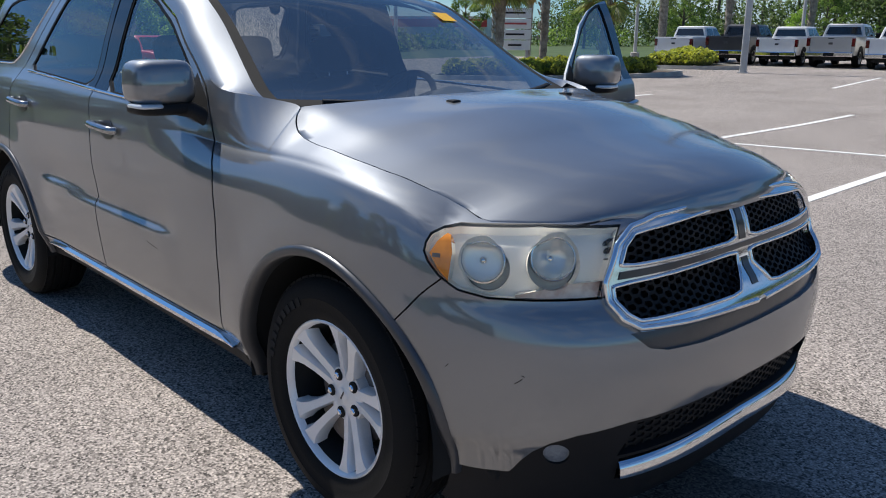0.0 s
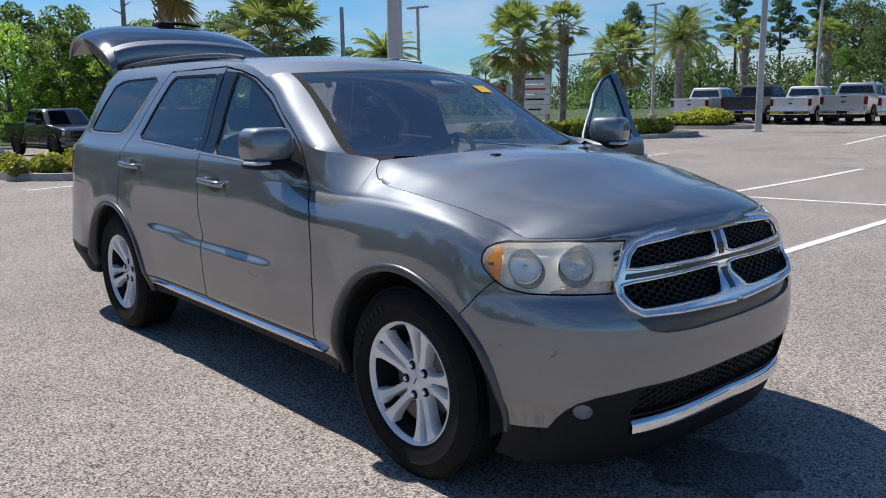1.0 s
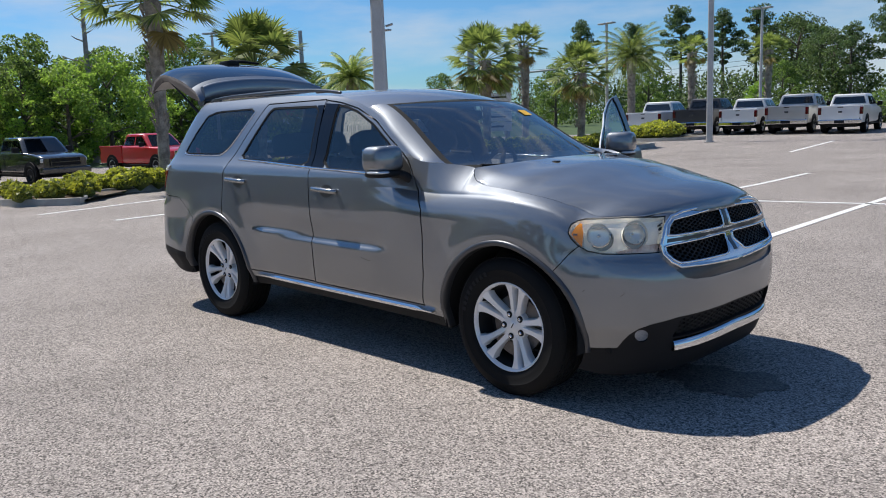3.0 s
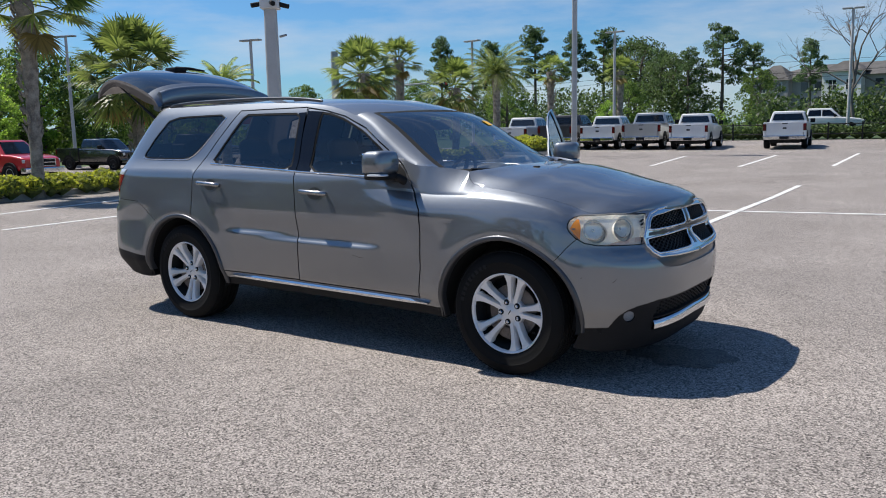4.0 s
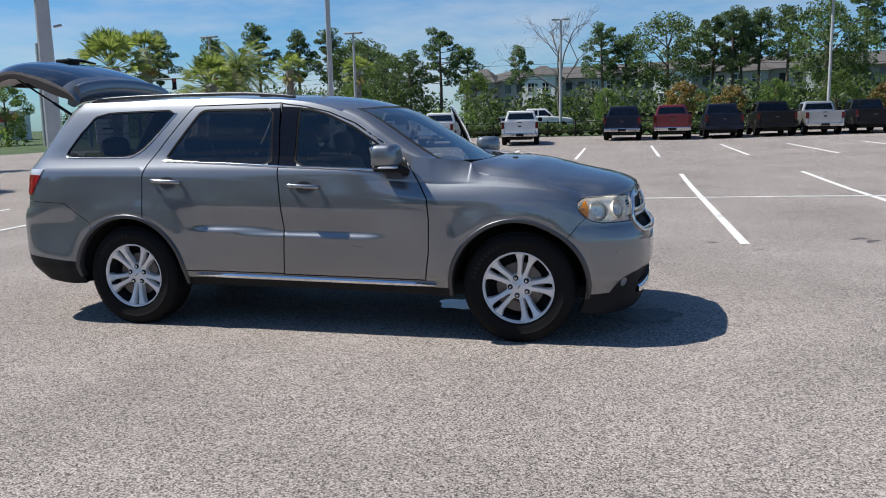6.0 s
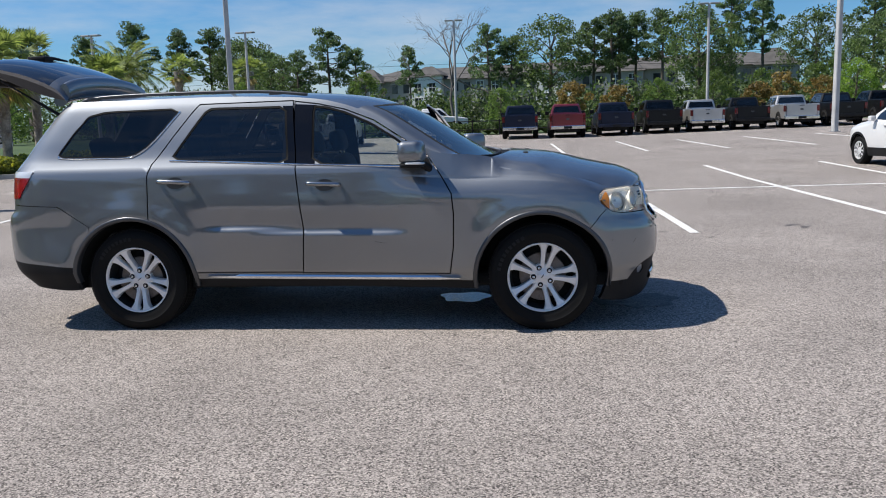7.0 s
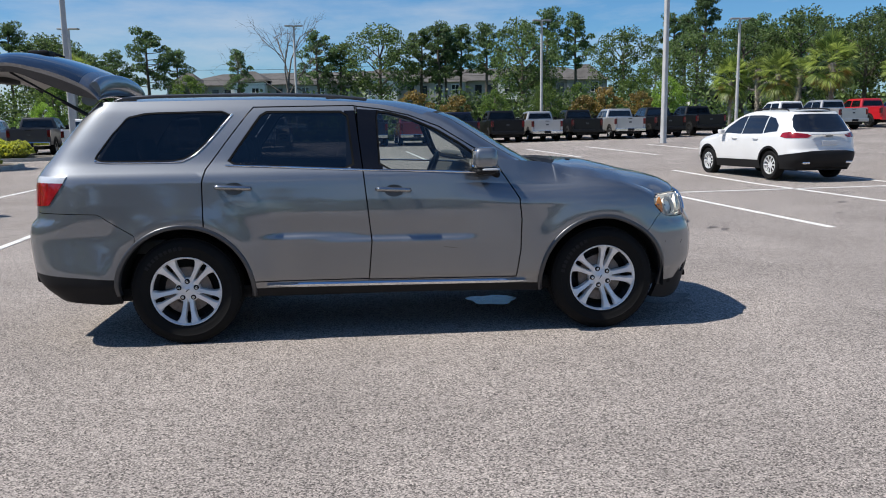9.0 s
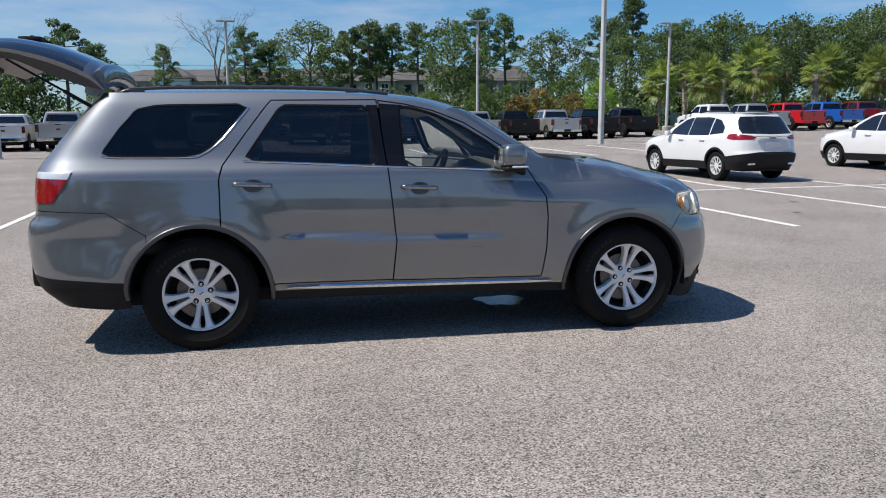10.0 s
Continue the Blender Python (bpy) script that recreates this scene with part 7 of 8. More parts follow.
PALM_E.matrix_world = at_ground(-15.0, 22.9)
DATE_A = date_palm(4.6, 2.6, "large date palm with arching fronds", 16)
DATE_A.matrix_world = at_ground(-22.6, 38.8)
DATE_B = date_palm(3.7, 1.75, "smaller date palm with arching fronds", 17)
DATE_B.matrix_world = at_ground(-25.9, 20.1)
for x, y, s in ((-23.0, 47.0, 1.15), (-19.0, 49.5, 1.1), (-27.5, 33.0, 0.9), (29.5, 52.1, 0.95), (31.8, 50.6, 0.9), (36.0, 45.6, 0.85)):
    ob = copy_thing(PALM_D, at_ground(x, y, 40 * x))
    ob.scale = (s * 1.15, s * 1.15, s)
for x, y, s in ((31.2, 45.5, 1.28), (38.6, 48.2, 1.25), (26.6, 50.5, 1.05), (42.5, 47.0, 1.2), (28.6, 47.6, 1.1), (40.6, 45.2, 1.15)):
    ob = copy_thing(PALM_B, at_ground(x, y, 33 * x))
    ob.scale = (s * 0.78, s * 0.78, s * 1.0)
hedge([(-14.1, 2.3), (-15.7, 2.5)], 1.3, 0.62, M_HEDGE, "low yellow-green hedge at the island's tip", 21)
hedge([(-16.3, 4.0), (-16.7, 6.4), (-17.6, 9.4)], 1.7, 0.68, M_HEDGE, "low yellow-green hedge along the kerb", 22)
hedge([(-18.6, 11.4), (-19.2, 12.9)], 1.4, 0.6, M_HEDGE, "low yellow-green hedge at the island's end", 23)
hedge([(-17.6, 17.6), (-15.2, 19.8), (-13.8, 23.5)], 1.6, 0.75, M_HEDGE, "low yellow-green hedge beneath the palms", 24, 420, 0.09)
hedge([(-16.6, 29.0), (-14.4, 29.8)], 1.6, 0.95, M_HEDGE, "bright clipped hedge on a kerbed island", 25, 420, 0.09)
hedge([(-17.0, 46.5), (-8.0, 46.8), (0.0, 47.2), (10.0, 48.0), (20.0, 48.8)], 1.0, 0.95, M_LEAF_DARK, "long dark clipped hedge behind the parked row", 26, 260, 0.13)

# woods and single trees
OAK = broad_tree("oak_tree", 12.0, 5.2, 0.28, M_LEAF_DARK, "tall green oak with an open crown", 31, 36, 230, 0.175, 0.36)
OAK_B = broad_tree("oak_tree", 9.0, 3.6, 0.22, M_LEAF, "leafy green tree with a ragged crown", 32, 34, 240, 0.15, 0.15)
OAK_C = broad_tree("leafy_tree", 6.5, 3.0, 0.15, M_LEAF_LIGHT, "bright green young tree full to the ground", 33, 30, 220, 0.13, 0.05)
PINE = pine_tree(14.0, "tall slash pine with a high thin crown", 34, 0.52, 3.1)
PINE_B = pine_tree(12.5, "slash pine with a broad dark crown", 35, 0.45, 4.2)
DEAD = bare_tree(14.5, "leafless grey tree behind the parked trucks", 36)
DEAD.matrix_world = at_ground(-6.0, 64.0) @ Matrix.Scale(0.9, 4)
SNAG = thing("dead_pine", at_ground(-48.5, 16.9), "tall dead pine trunk with bare stubs above the woods", "tree")
bm = bmesh.new()
tube(bm, [(0, 0, -0.3), (0.1, 0, 5), (0.0, 0.1, 9), (0.2, 0.1, 12.5)], [0.24, 0.19, 0.13, 0.04], 8)
rng1 = np.random.default_rng(8)
for k in range(16):
    z, a = 5.5 + 0.42 * k, k * 2.2
    r = 1.5 * rng1.uniform(0.35, 1.0)
    tube(bm, [(0, 0, z), (r * 0.6 * math.cos(a), r * 0.6 * math.sin(a), z + 0.15), (r * math.cos(a), r * math.sin(a), z + rng1.uniform(0.2, 0.7))], [0.06, 0.04, 0.015], 5)
part("trunk", bm, surface("bleached_wood", (0.34, 0.31, 0.28), (0.22, 0.2, 0.18), rough=0.95, scale=3), SNAG, smooth=60)
scatter(PINE, [(-53.5, 100.5, 0, 1.1), (-48.5, 103.0, 80, 1.03), (-46.0, 108.0, 160, 1.08), (-12.9, 82.5, 33, 0.62), (12.0, 109, 50, 1.0), (14.5, 111, 190, 1.03), (17.0, 104, 300, 0.98),
               (29.0, 119.0, 120, 1.25), (33.2, 118.5, 10, 1.18), (35.5, 76.0, 200, 0.95), (40.0, 92, 77, 0.92), (-58, 96, 20, 0.95), (-64, 92, 95, 1.0)])
scatter(PINE_B, [(-26.6, 100.0, 0, 1.05), (-29.8, 97.0, 120, 0.82), (-5.6, 103.5, 60, 1.02), (-2.6, 105.0, 200, 0.9), (8.5, 107.5, 210, 1.08), (10.8, 106.0, 95, 1.12), (37.6, 89.5, 20, 1.0), (-36.0, 104.0, 10, 0.9), (-23.5, 102.5, 250, 0.85), (46, 86, 120, 0.95)])
scatter(OAK, [(2.6, 103.9, 0, 1.13), (18.5, 86.4, 90, 0.98), (20.8, 88.5, 10, 0.6), (37.2, 107.3, 200, 1.06), (-40.5, 108.0, 40, 1.1), (-44.3, 116.0, 130, 1.15), (50.6, 90.8, 20, 0.98), (54.7, 88.5, 70, 1.0), (54.6, 76.7, 210, 0.95), (46.3, 58.1, 100, 0.74),
              (48.8, 55.5, 10, 0.70), (53.0, 62.0, 310, 0.85), (60.0, 70.0, 200, 0.98), (-32.5, 99.0, 60, 0.82), (66, 60, 33, 1.0), (58, 52, 140, 0.85), (33.5, 63.0, 60, 0.72), (38.0, 61.5, 170, 0.78), (42.0, 58.5, 250, 0.7), (29.5, 63.5, 20, 0.66)])
scatter(OAK_B, [(-42.2, 4.5, 0, 1), (-47.5, 12.5, 90, 0.72), (-49.5, 16, 30, 0.72), (-53.5, 19.3, 200, 0.78), (-57.5, 22, 310, 0.9), (-60.5, 27, 40, 0.95), (-52, 30, 77, 0.86), (-55, 12, 140, 0.94), (-43.5, -1.5, 250, 1.15), (-41.5, -7.5, 20, 1.2),
                (-55, 27.5, 180, 0.98), (-57, 36.5, 60, 0.7), (-61, 17.5, 210, 1.02), (34.4, 87.1, 0, 0.8), (30, 84, 90, 0.55), (-20, 92, 20, 0.75), (26, 90, 200, 0.55), (9.4, 51.5, 20, 0.36), (13.4, 53.0, 80, 0.40), (-1.5, 52.5, 10, 0.34), (42, 72, 50, 0.95), (44.5, 66, 150, 0.9), (-34, 88, 70, 0.7), (-62, 44, 0, 0.75), (-68, 52, 0, 0.75), (-60, 60, 99, 0.7), (-52, 70, 10, 0.75), (-45, 78, 0, 0.8)])
scatter(OAK_C, [(-47, 9.5, 0, 0.98), (-46, 14.5, 100, 0.92), (-48.5, 18, 40, 1.04), (-52, 22, 220, 0.85), (-55.5, 26.5, 10, 0.98), (-58, 31, 150, 0.92), (-37.5, 2.5, 90, 0.85), (-36.5, -3, 10, 0.9), (-50, 13.5, 300, 0.98), (-60, 35.5, 10, 0.85), (-53, 40, 60, 0.7), (-27, 66, 70, 0.5), (24, 56, 40, 0.6)])
CRAPE = broad_tree("crape_myrtle", 3.8, 1.7, 0.07, M_RUST_LEAF, "small crape myrtle turning rusty orange", 38, 24, 90, 0.14, 0.35)
scatter(CRAPE, [(3.6, 51.0, 0, 0.86), (6.8, 52.0, 70, 0.76), (18.2, 53.5, 40, 0.85), (16.4, 53.2, 100, 0.7), (21.0, 54.0, 160, 0.75)])
# the woods that the paintwork mirrors, behind the camera
scatter(broad_tree("oak_tree", 10.0, 4.4, 0.25, M_LEAF_DARK, "green tree at the lot's near edge", 39, 34, 80, 0.34, 0.1),
        [(-46 + 4.2 * k, -31 - 2.5 * math.sin(k * 2.1) - 80 * smoothstep(9, 12, k), 50 * k, 0.9 + 0.2 * math.sin(k * 1.7)) for k in range(24)] + [(-47 + math.sin(k), -8 - 4.5 * k, 70 * k, 1.0) for k in range(6)])


def undergrowth(name, spots, h, label, seed, count=150, leaf=M_LEAF):
    rng = np.random.default_rng(seed)
    t = thing(name, Matrix(), label, "undergrowth", kind="stuff")
    pts = [ball(rng, count, (x, y, ground_z(x, y) + h * k), h * rng.uniform(0.8, 1.3), 0.9) for x, y, k in spots]
    leaf_cards("leaves", np.concatenate(pts), 0.24, leaf, t, rng)


rng0 = np.random.default_rng(5)
undergrowth("undergrowth", [(-44 + 0.95 * k, -28.5 - 80 * smoothstep(38, 50, k) + rng0.uniform(-1, 1), rng0.uniform(0.2, 0.9)) for k in range(100)], 1.3, "green undergrowth at the lot's near edge", 44)
undergrowth("undergrowth", [(-46 - 12 * rng0.uniform() + 8 * smoothstep(30, 0, k) - 0.1 * k, -12 + 0.6 * k, rng0.uniform(0.2, 1.0)) for k in range(120)], 1.3, "tangled green undergrowth at the woods' edge", 41)
undergrowth("far_thicket", [(-70 + 1.2 * k + rng0.uniform(-1, 1), 75 + 45 * rng0.uniform() - 0.1 * k, rng0.uniform(0.2, 0.9)) for k in range(130)], 1.5, "low green thicket along the far boundary", 42)
undergrowth("far_thicket", [(-14 + 0.55 * k + rng0.uniform(-1, 1), 68 + 6 * rng0.uniform(), rng0.uniform(0.2, 1.5)) for k in range(80)], 1.7, "dark thicket before the apartment building", 46, 190, M_LEAF_DARK)
undergrowth("far_thicket", [(24 + 0.45 * k + rng0.uniform(-1, 1), 56 + 25 * rng0.uniform(), rng0.uniform(0.2, 1.4)) for k in range(110)], 1.6, "green thicket behind the far palms", 43, 150, M_LEAF_DARK)
undergrowth("far_thicket", [(-80 + 0.75 * k + rng0.uniform(-1, 1), 84 + 22 * rng0.uniform() + 0.1 * k, rng0.uniform(0.3, 1.4)) for k in range(70)], 3.0, "tall green thicket along the far boundary", 45, 420, M_LEAF_DARK)


# ---- poles, signs, kerbs and buildings ----
def street_lamp(x, y, h, turn, label, both=False):
    t = thing("street_lamp", at_ground(x, y, turn), label, "street lamp", "lot lamps")
    b = bmesh.new()
    tube(b, [(0, 0, 0), (0, 0, h * 0.5), (0, 0, h)], [0.105, 0.09, 0.075], 10)
    part("pole", b, M_POLE_WHITE, t, smooth=50)
    for s in (-1, 1) if both else (1,):
        part("lamp_head", boxed(min(s * 0.05, s * 0.62), max(s * 0.05, s * 0.62), -0.17, 0.17, h - 0.02, h + 0.07, 0.03), M_POLE, t, "flat grey lamp head")
    b = bmesh.new()
    revolve(b, [(0.0, 0.5), (0.2, 0.5), (0.26, 0.46), (0.26, -0.1)], 20)
    part("footing", b, M_KERB, t, "round concrete footing", smooth=40)
    return t


for x, y, h, turn, both in ((-28.9, 24.6, 6.4, 10, True), (-25.0, 39.8, 6.9, 170, True), (-17.4, 44.9, 7.0, 175, True), (-4.6, 51.4, 7.8, 5, True), (12.0, 47.8, 7.6, 5, True), (23.3, 42.6, 6.9, 0, True), (-41.0, 21.6, 7.5, 20, True), (44.0, 47.5, 8.0, 0, True)):
    street_lamp(x, y, h, turn, "slim pale steel lamp post with flat twin heads", both)


def square_pole(x, y, h, w0, w1, label, turn=0):
    t = thing("light_pole", at_ground(x, y, turn), label, "light pole", "tall square poles")
    rings = []
    for z, w in ((-0.05, w0), (h * 0.5, (w0 + w1) / 2), (h, w1)):
        c = w * 0.12
        rings.append([Vector((sx * (w / 2 - (c if k else 0)), sy * (w / 2 - (0 if k else c)), z)) for sx, sy, k in ((1, -1, 0), (1, 1, 0), (1, 1, 1), (-1, 1, 1), (-1, 1, 0), (-1, -1, 0), (-1, -1, 1), (1, -1, 1))])
    loft("pole", rings, M_POLE_WHITE, t, smooth=0)
    part("base_plate", boxed(-w0 * 0.75, w0 * 0.75, -w0 * 0.75, w0 * 0.75, 0.0, 0.03, 0.006), M_POLE, t)
    return t


for x, y, h in ((-11.7, 27.3, 10.5), (14.4, 31.6, 10.5)):
    p = square_pole(x, y, h, 0.24, 0.18, "tall pale square light pole in the lot", 20)
    part("lamp_head", boxed(-0.9, 0.9, -0.25, 0.25, h, h + 0.12, 0.03), M_POLE, p)
campole = square_pole(-9.8, 8.0, 4.55, 0.31, 0.25, "pale square pole with a white camera housing", 35)
part("camera_box", boxed(-0.2, 0.2, -0.2, 0.2, 4.22, 4.52, 0.03), M_WALL_WHITE, campole, "white camera housing")
for a in (200, 290, 20):
    b = bmesh.new()
    d = Vector((math.cos(radians(a)), math.sin(radians(a)), 0))
    tube(b, [Vector((0, 0, 4.34)) + d * 0.18, Vector((0, 0, 4.34)) + d * 0.42 + Vector((0, 0, -0.05))], 0.055, 10)
    part("camera", b, M_BLACK, campole, "black camera barrel", smooth=50)
b = bmesh.new()
revolve(b, [(0.0, 0.16), (0.12, 0.10), (0.15, 0.0), (0.12, -0.04), (0.0, -0.08)], 16, Matrix.Translation((0.0, 0.0, 4.72)))
part("dome", b, M_TRUCK_GLASS, campole, "dark camera dome", smooth=50)
b = bmesh.new()
tube(b, [(0.18, 0, 3.62), (0.34, 0, 3.66)], 0.025, 6)
part("bracket", b, M_POLE, campole)
for x, y, h in ((-52.0, 35.9, 9.3), (-52.0, 56.3, 9.2)):
    t = thing("utility_pole", at_ground(x, y), "dark plain utility pole beyond the lot", "utility pole", "utility poles")
    b = bmesh.new()
    tube(b, [(0, 0, -0.2), (0, 0, h)], [0.22, 0.16] if y < 40 else [0.45, 0.36], 8)
    part("shaft", b, M_POLE, t, smooth=50)

# overhead wires
wires = thing("overhead_wires", Matrix(), "thin sagging overhead wires far beyond the trucks", "wire", kind="stuff")
b = bmesh.new()
for z in (11.2, 9.6, 8.8):
    tube(b, [(-110 + 20 * k, 128 + 0.0 * k, z - 0.9 * math.sin(math.pi * ((k % 3) / 3))) for k in range(12)], 0.03, 4)
part("wire", b, M_DARK, wires, kind="stuff")

# dealer sign: stacked white panels; the lettering stays plain bars
sign = thing("pylon_sign", at_ground(-21.6, 25.4, 48), "stacked white dealer sign panels on posts", "sign")
part("post", boxed(-0.6, -0.5, -0.05, 0.05, 0, 2.4), M_POLE, sign)
part("post", boxed(0.5, 0.6, -0.05, 0.05, 0, 2.4), M_POLE, sign)
M_MAROON = surface("sign_red", (0.45, 0.06, 0.06), rough=0.5)
for k in range(4):
    p = part("panel", boxed(-0.7, 0.7, -0.08, 0.08, 0.85 + 0.46 * k, 1.27 + 0.46 * k, 0.015), M_WALL_WHITE, sign, "white sign panel")
    w = (0.3, 0.42, 0.5, 0.44)[k]
    part("mark", boxed(-w, w, -0.087, -0.078, 1.03 + 0.46 * k, 1.11 + 0.46 * k), M_MAROON if k == 2 else M_BLACK, p)

# signal mast beyond the entrance
mast = thing("signal_mast", at_ground(-44.0, 52.0, 30), "long pale traffic signal arm with red lights", "traffic signal")
b = bmesh.new()
tube(b, [(0, 0, -0.2), (0, 0, 5.6)], [0.16, 0.12], 8)
tube(b, [(0, 0, 5.2), (12, 0, 5.9)], [0.1, 0.05], 8)
part("arm", b, M_POLE_WHITE, mast, smooth=50)
for x in (7.0, 10.5):
    p = part("signal_head", boxed(x - 0.17, x + 0.17, -0.12, 0.12, 4.7, 5.65, 0.03), M_BLACK, mast)
    part("red_lens", boxed(x - 0.1, x + 0.1, -0.15, -0.12, 5.35, 5.55, 0.02), M_RED, p)


def island(name, outline, label):
    """A raised bed: concrete kerb round mulch."""
    n = len(outline)
    bm = bmesh.new()
    ring = [Vector((x, y, ground_z(x, y))) for x, y in smooth_closed(outline, n * 6)]
    c = sum(ring, Vector()) / len(ring)
    outer, top, edge, low = [], [], [], []
    for p in ring:
        d = (c - p)
        d.z = 0
        d.normalize()
        outer.append(bm.verts.new(p - Vector((0, 0, 0.02))))
        top.append(bm.verts.new(p + d * 0.03 + Vector((0, 0, 0.15))))
        edge.append(bm.verts.new(p + d * 0.16 + Vector((0, 0, 0.15))))
        low.append(bm.verts.new(p + d * 0.17 + Vector((0, 0, 0.09))))
    k = len(ring)
    for a, b2 in ((outer, top), (top, edge), (edge, low)):
        for i in range(k):
            bm.faces.new((a[i], a[(i + 1) % k], b2[(i + 1) % k], b2[i]))
    bmesh.ops.recalc_face_normals(bm, faces=bm.faces)
    kerb = part(name, bm, M_KERB, None, "")
    tagged(kerb, label, "kerb", kind="structure")
    bm = bmesh.new()
    vs = [bm.verts.new(v) for v in [p + (c - p).normalized() * 0.17 + Vector((0, 0, 0.09)) for p in ring]]
    mid = bm.verts.new(c + Vector((0, 0, 0.16)))
    for i in range(k):
        bm.faces.new((vs[i], vs[(i + 1) % k], mid))
    bmesh.ops.recalc_face_normals(bm, faces=bm.faces)
    part("bed", bm, M_MULCH, kerb, "brown mulch and dry grass")


def smooth_closed(pts, n):
    p, m, out = [Vector((*q, 0)) for q in pts], len(pts), []
    for k in range(n):
        f = k / n * m
        i, t = int(f) % m, f - int(f)
        p0, p1, p2, p3 = p[i - 1], p[i], p[(i + 1) % m], p[(i + 2) % m]
        q = 0.5 * (2 * p1 + (p2 - p0) * t + (2 * p0 - 5 * p1 + 4 * p2 - p3) * t * t + (3 * p1 - p0 - 3 * p2 + p3) * t ** 3)
        out.append((q.x, q.y))
    return out


M_MULCH = surface("mulch", (0.14, 0.10, 0.065), (0.07, 0.05, 0.035), rough=0.95, scale=6, fine=60, bump=0.6)
island("kerb_1", [(-13.5, 2.5), (-15.3, 3.3), (-15.6, 5.0), (-16.3, 7.5), (-17.3, 10.5), (-18.2, 13.4), (-20.4, 13.4), (-20.0, 8.0), (-18.8, 4.0), (-17.2, 1.7), (-15.0, 1.4)], "concrete kerb round a planted island")
island("kerb_2", [(-14.8, 17.6), (-12.8, 21.0), (-12.6, 24.6), (-16.0, 25.2), (-19.6, 24.4), (-19.4, 20.0), (-17.6, 16.8)], "concrete kerb round a bed of palms")
island("kerb_3", [(-17.6, 28.2), (-15.5, 28.0), (-13.2, 29.0), (-13.4, 30.6), (-15.5, 31.0), (-17.8, 30.4)], "concrete kerb round a small hedge island")

# low black fence behind the parked row
fence = thing("fence", at_ground(-17.0, 45.2), "low black metal rail fence behind the parked trucks", "fence")
z0 = ground_z(-17.0, 45.2)
for k in range(22):
    x, y = 1.75 * k, 0.055 * 1.75 * k
    z = ground_z(-17.0 + x, 45.2 + y) - z0
    part("post", boxed(x - 0.04, x + 0.04, y - 0.04, y + 0.04, z - 0.05, z + 1.0), M_BLACK, fence)
for h in (0.35, 0.9):
    b = bmesh.new()
    tube(b, [(1.75 * k, 0.055 * 1.75 * k, ground_z(-17.0 + 1.75 * k, 45.2 + 0.096 * k) - z0 + h) for k in range(22)], 0.028, 6)
    part("rail", b, M_BLACK, fence)


def apartment(x0, y0, x1, y1, eave, ridge, depth):
    """A three-storey block with projecting bays, window by window."""
    length = math.hypot(x1 - x0, y1 - y0)
    turn = math.degrees(math.atan2(y1 - y0, x1 - x0))
    t = thing("apartment_building", at_ground(x0, y0, turn), "three-storey grey and white apartment building with hipped roof", "building")
    part("wall", boxed(0, length, 0, depth, -0.5, eave), M_WALL_GREY, t, "grey rendered wall")
    def hip(a, b, c, d, z, top, name):
        m = (d - c) / 2
        bm = bmesh.new()
        v = [bm.verts.new(p) for p in ((a, c, z), (b, c, z), (b, d, z), (a, d, z), (a + m, c + m, top), (b - m, c + m, top))]
        for f in ((0, 1, 5, 4), (1, 2, 5), (2, 3, 4, 5), (3, 0, 4), (3, 2, 1, 0)):
            bm.faces.new([v[i] for i in f])
        return part(name, bm, M_ROOF, t, "brown shingle hip roof")
    hip(-0.8, length + 0.8, -0.8, depth + 0.8, eave, ridge, "roof")
    bays = int(length / 13)
    for k in range(bays + 1):
        a = k * (length - 7) / bays
        white = k % 2 == 1
        part("bay", boxed(a, a + 6.5, -1.6, 0.1, -0.5, eave + (0.7 if white else -0.2)), M_WALL_WHITE if white else M_WALL_GREY, t, "white projecting bay" if white else "grey projecting bay")
        hip(a - 0.5, a + 7.0, -2.1, 4.0, eave + (0.7 if white else -0.2), eave + 2.6, "roof")
        for floor in range(3):
            z = 1.0 + floor * (eave - 0.6) / 3
            for dx in (1.2, 4.1):
                w = part("window", boxed(a + dx, a + dx + 1.25, -1.68, -1.58, z, z + 1.65), M_WINDOW, t, "dark window in a white frame")
                b = bmesh.new()
                for q in (a + dx - 0.08, a + dx + 0.585, a + dx + 1.25):
                    box(b, q, q + 0.08, -1.72, -1.6, z - 0.08, z + 1.73)
                for q in (z - 0.08, z + 0.78, z + 1.65):
                    box(b, a + dx - 0.08, a + dx + 1.33, -1.72, -1.6, q, q + 0.08)
                part("frame", b, M_WALL_WHITE, w)
            for dx in (8.2, 10.6):
                if a + dx + 1.3 < length:
                    part("window", boxed(a + dx, a + dx + 1.2, -0.08, 0.02, z, z + 1.6), M_WINDOW, t)
    return t


apartment(-35.8, 154.0, 44.0, 137.0, 8.8, 11.4, 15)
house = thing("outbuilding", at_ground(30.0, 66.0, -15), "low pale house behind the palms", "building")
part("wall", boxed(0, 11, 0, 8, -0.5, 2.9), M_WALL_WHITE, house)
bm = bmesh.new()
vv = [bm.verts.new(p) for p in ((-0.5, -0.5, 2.9), (11.5, -0.5, 2.9), (11.5, 8.5, 2.9), (-0.5, 8.5, 2.9), (4, 4, 4.0), (7, 4, 4.0))]
for f in ((0, 1, 5, 4), (1, 2, 5), (2, 3, 4, 5), (3, 0, 4), (3, 2, 1, 0)):
    bm.faces.new([vv[i] for i in f])
part("roof", bm, M_ROOF, house)
for x in (1.5, 5.0, 8.5):
    part("window", boxed(x, x + 1.2, -0.06, 0.04, 1.2, 2.6), M_WINDOW, house)
depot = thing("store_building", at_ground(-112.0, 74.0, 35), "distant low white store with a red band", "building")
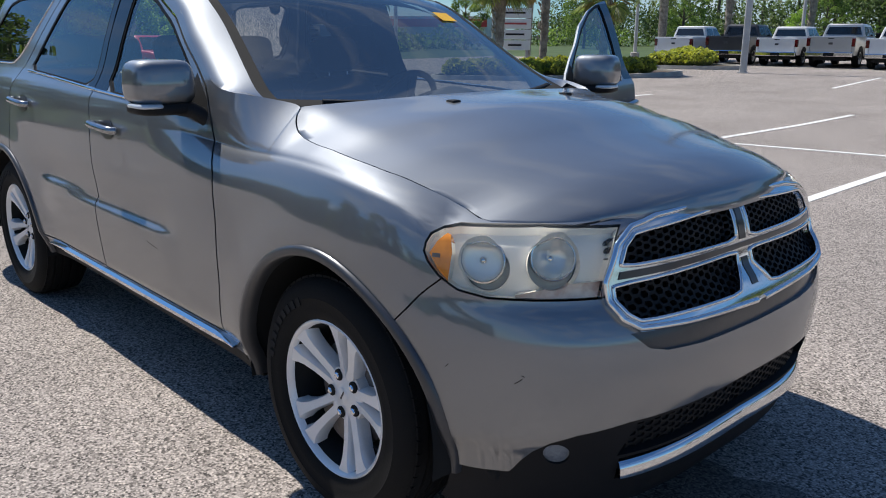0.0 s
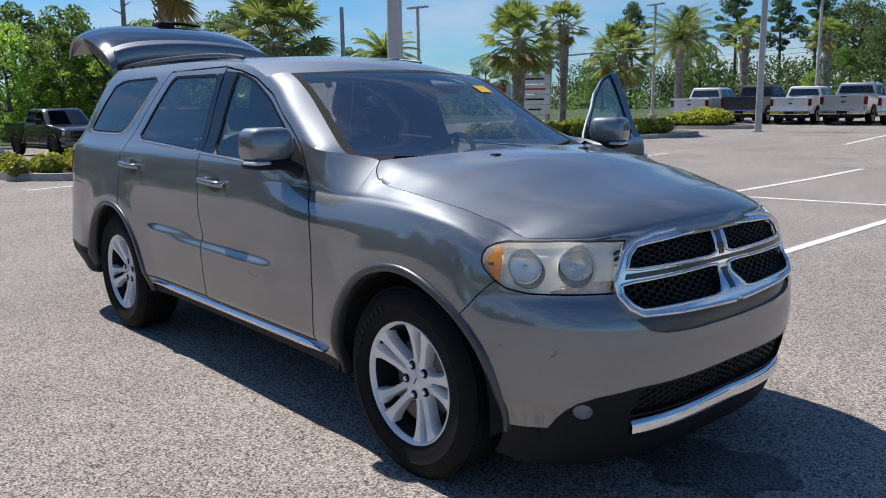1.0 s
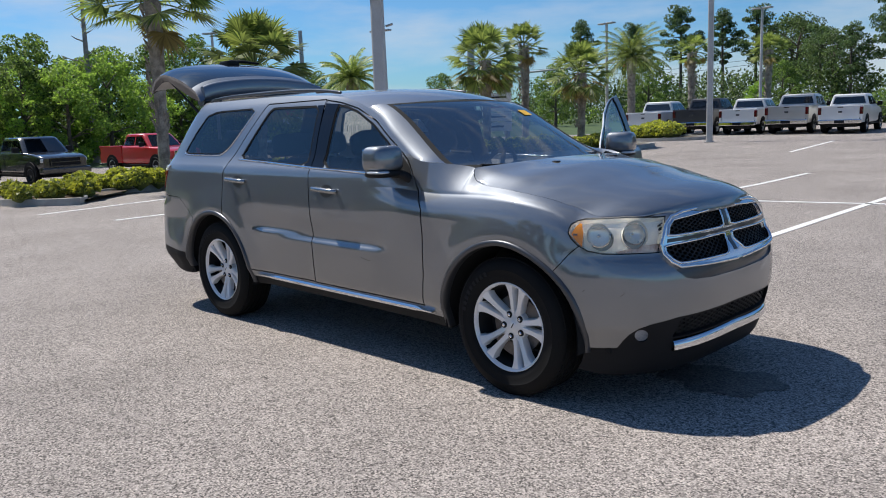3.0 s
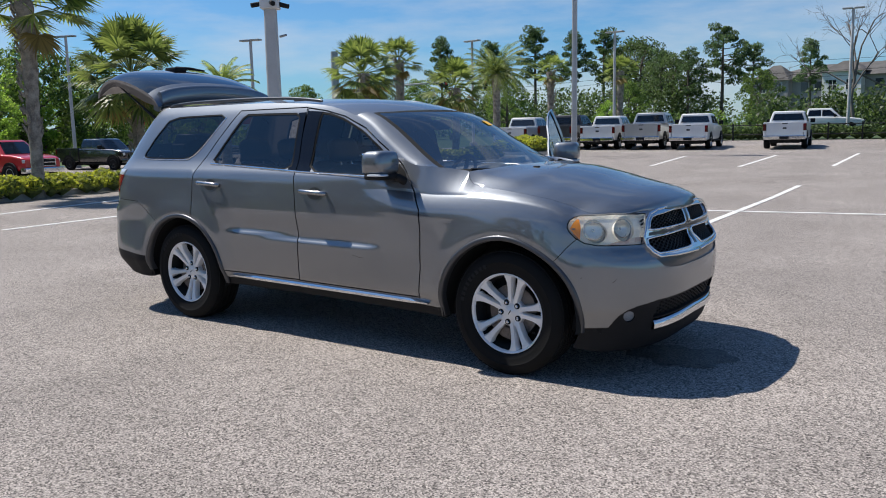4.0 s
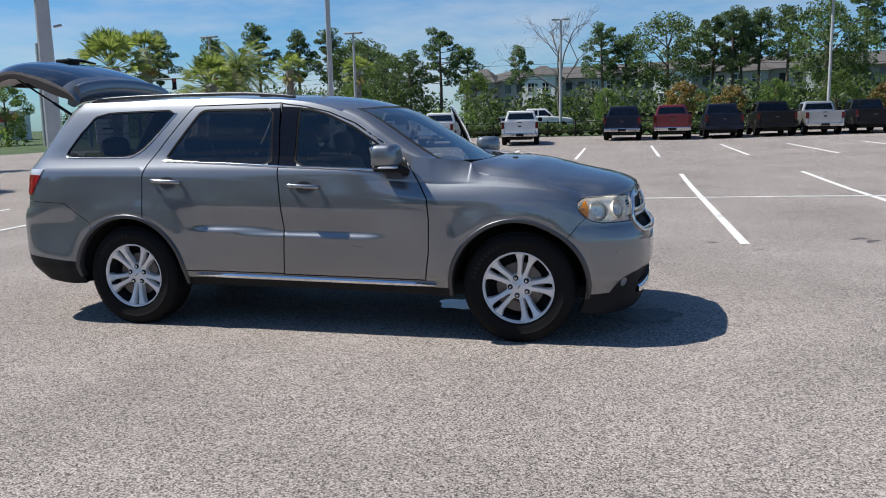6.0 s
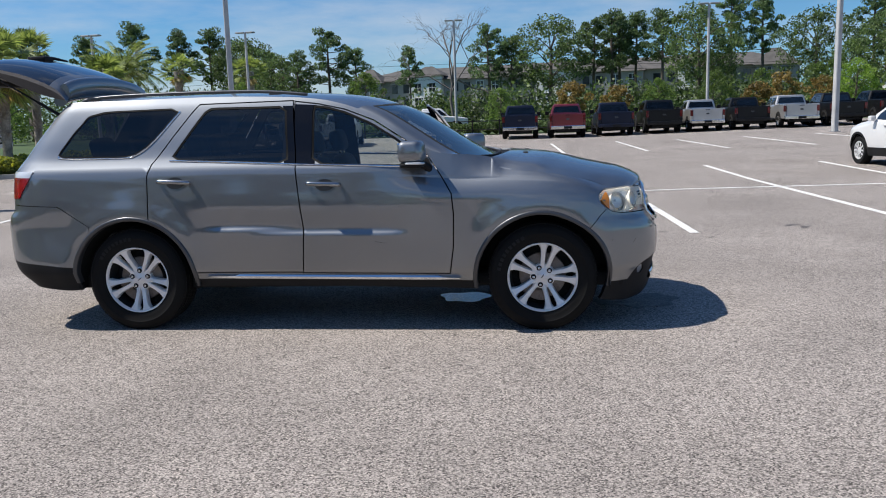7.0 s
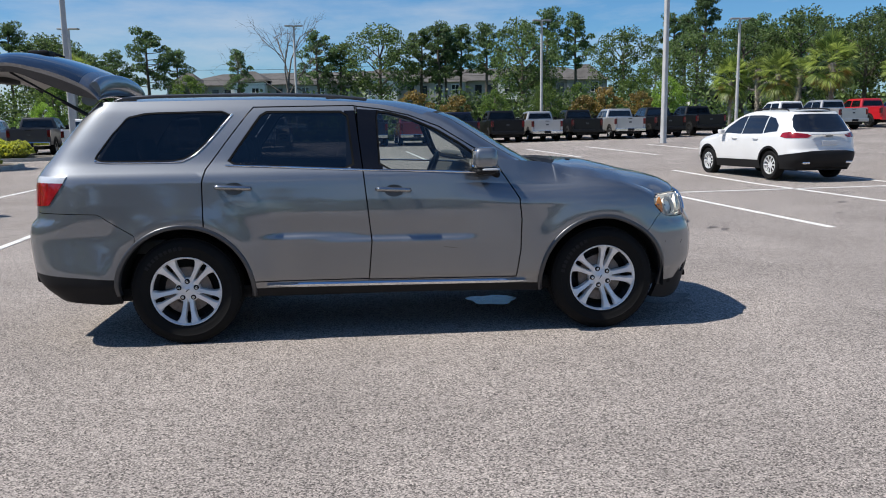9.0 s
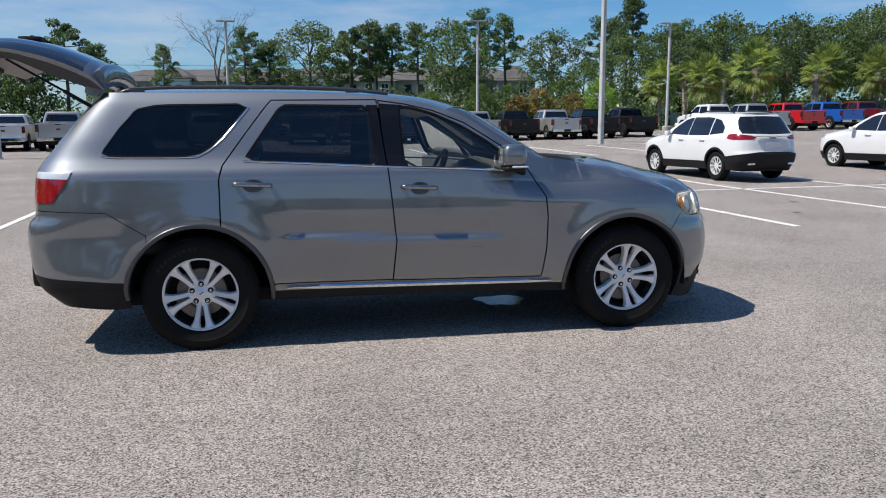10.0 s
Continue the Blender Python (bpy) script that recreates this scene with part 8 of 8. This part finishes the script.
part("wall", boxed(0, 30, 0, 14, -1, 4.2), M_WALL_WHITE, depot)
part("fascia", boxed(-0.3, 30.3, -0.3, 0.05, 2.6, 3.8), M_RED, depot, "red fascia band")

# a small puddle of water in the car's shade
puddle = bmesh.new()
ring = [puddle.verts.new((0.20 * math.cos(a) * (1 + 0.16 * math.sin(3 * a) + 0.08 * math.sin(7 * a + 1)), 0.22 * math.sin(a) * (1 + 0.18 * math.cos(2 * a) + 0.1 * math.cos(5 * a)), 0.004)) for a in (2 * math.pi * k / 36 for k in range(36))]
puddle.faces.new(ring)
M_WATER = surface("water_film", (0.05, 0.05, 0.052), (0.02, 0.02, 0.022), rough=0.16, scale=9, fine=60, bump=0.25, spec=0.8)
p = part("puddle", puddle, M_WATER, None)
p.matrix_world = Matrix.Translation((0.86, 0.17, 0.0))
tagged(p, "thin puddle of water on the asphalt under the car", "puddle")


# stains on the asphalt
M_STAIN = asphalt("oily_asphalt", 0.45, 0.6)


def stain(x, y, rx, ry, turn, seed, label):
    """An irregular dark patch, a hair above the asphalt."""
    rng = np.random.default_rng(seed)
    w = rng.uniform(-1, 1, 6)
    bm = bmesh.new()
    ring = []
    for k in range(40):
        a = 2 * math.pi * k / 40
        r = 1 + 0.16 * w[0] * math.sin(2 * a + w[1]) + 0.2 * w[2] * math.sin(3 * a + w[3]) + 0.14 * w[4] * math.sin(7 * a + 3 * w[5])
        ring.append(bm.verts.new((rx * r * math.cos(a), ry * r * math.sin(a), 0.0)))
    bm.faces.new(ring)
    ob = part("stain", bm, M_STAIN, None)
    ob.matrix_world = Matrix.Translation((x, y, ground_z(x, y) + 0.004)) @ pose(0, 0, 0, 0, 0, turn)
    return tagged(ob, label, "stain")


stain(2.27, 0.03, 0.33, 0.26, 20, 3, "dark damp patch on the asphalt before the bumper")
for x, y, rx, ry, turn, seed in ((4.80, 4.46, 0.09, 0.06, 20, 1), (4.86, 4.22, 0.13, 0.05, 70, 2), (4.70, 4.37, 0.05, 0.035, 0, 5), (7.55, 5.75, 0.12, 0.06, 10, 6), (8.6, 7.4, 0.12, 0.08, 50, 7), (3.05, 3.95, 0.07, 0.035, 0, 8), (3.54, 3.44, 0.05, 0.03, 30, 9), (4.95, 4.30, 0.04, 0.03, 0, 10)):
    stain(x, y, rx, ry, turn, seed, "small dark oil stain on the asphalt")
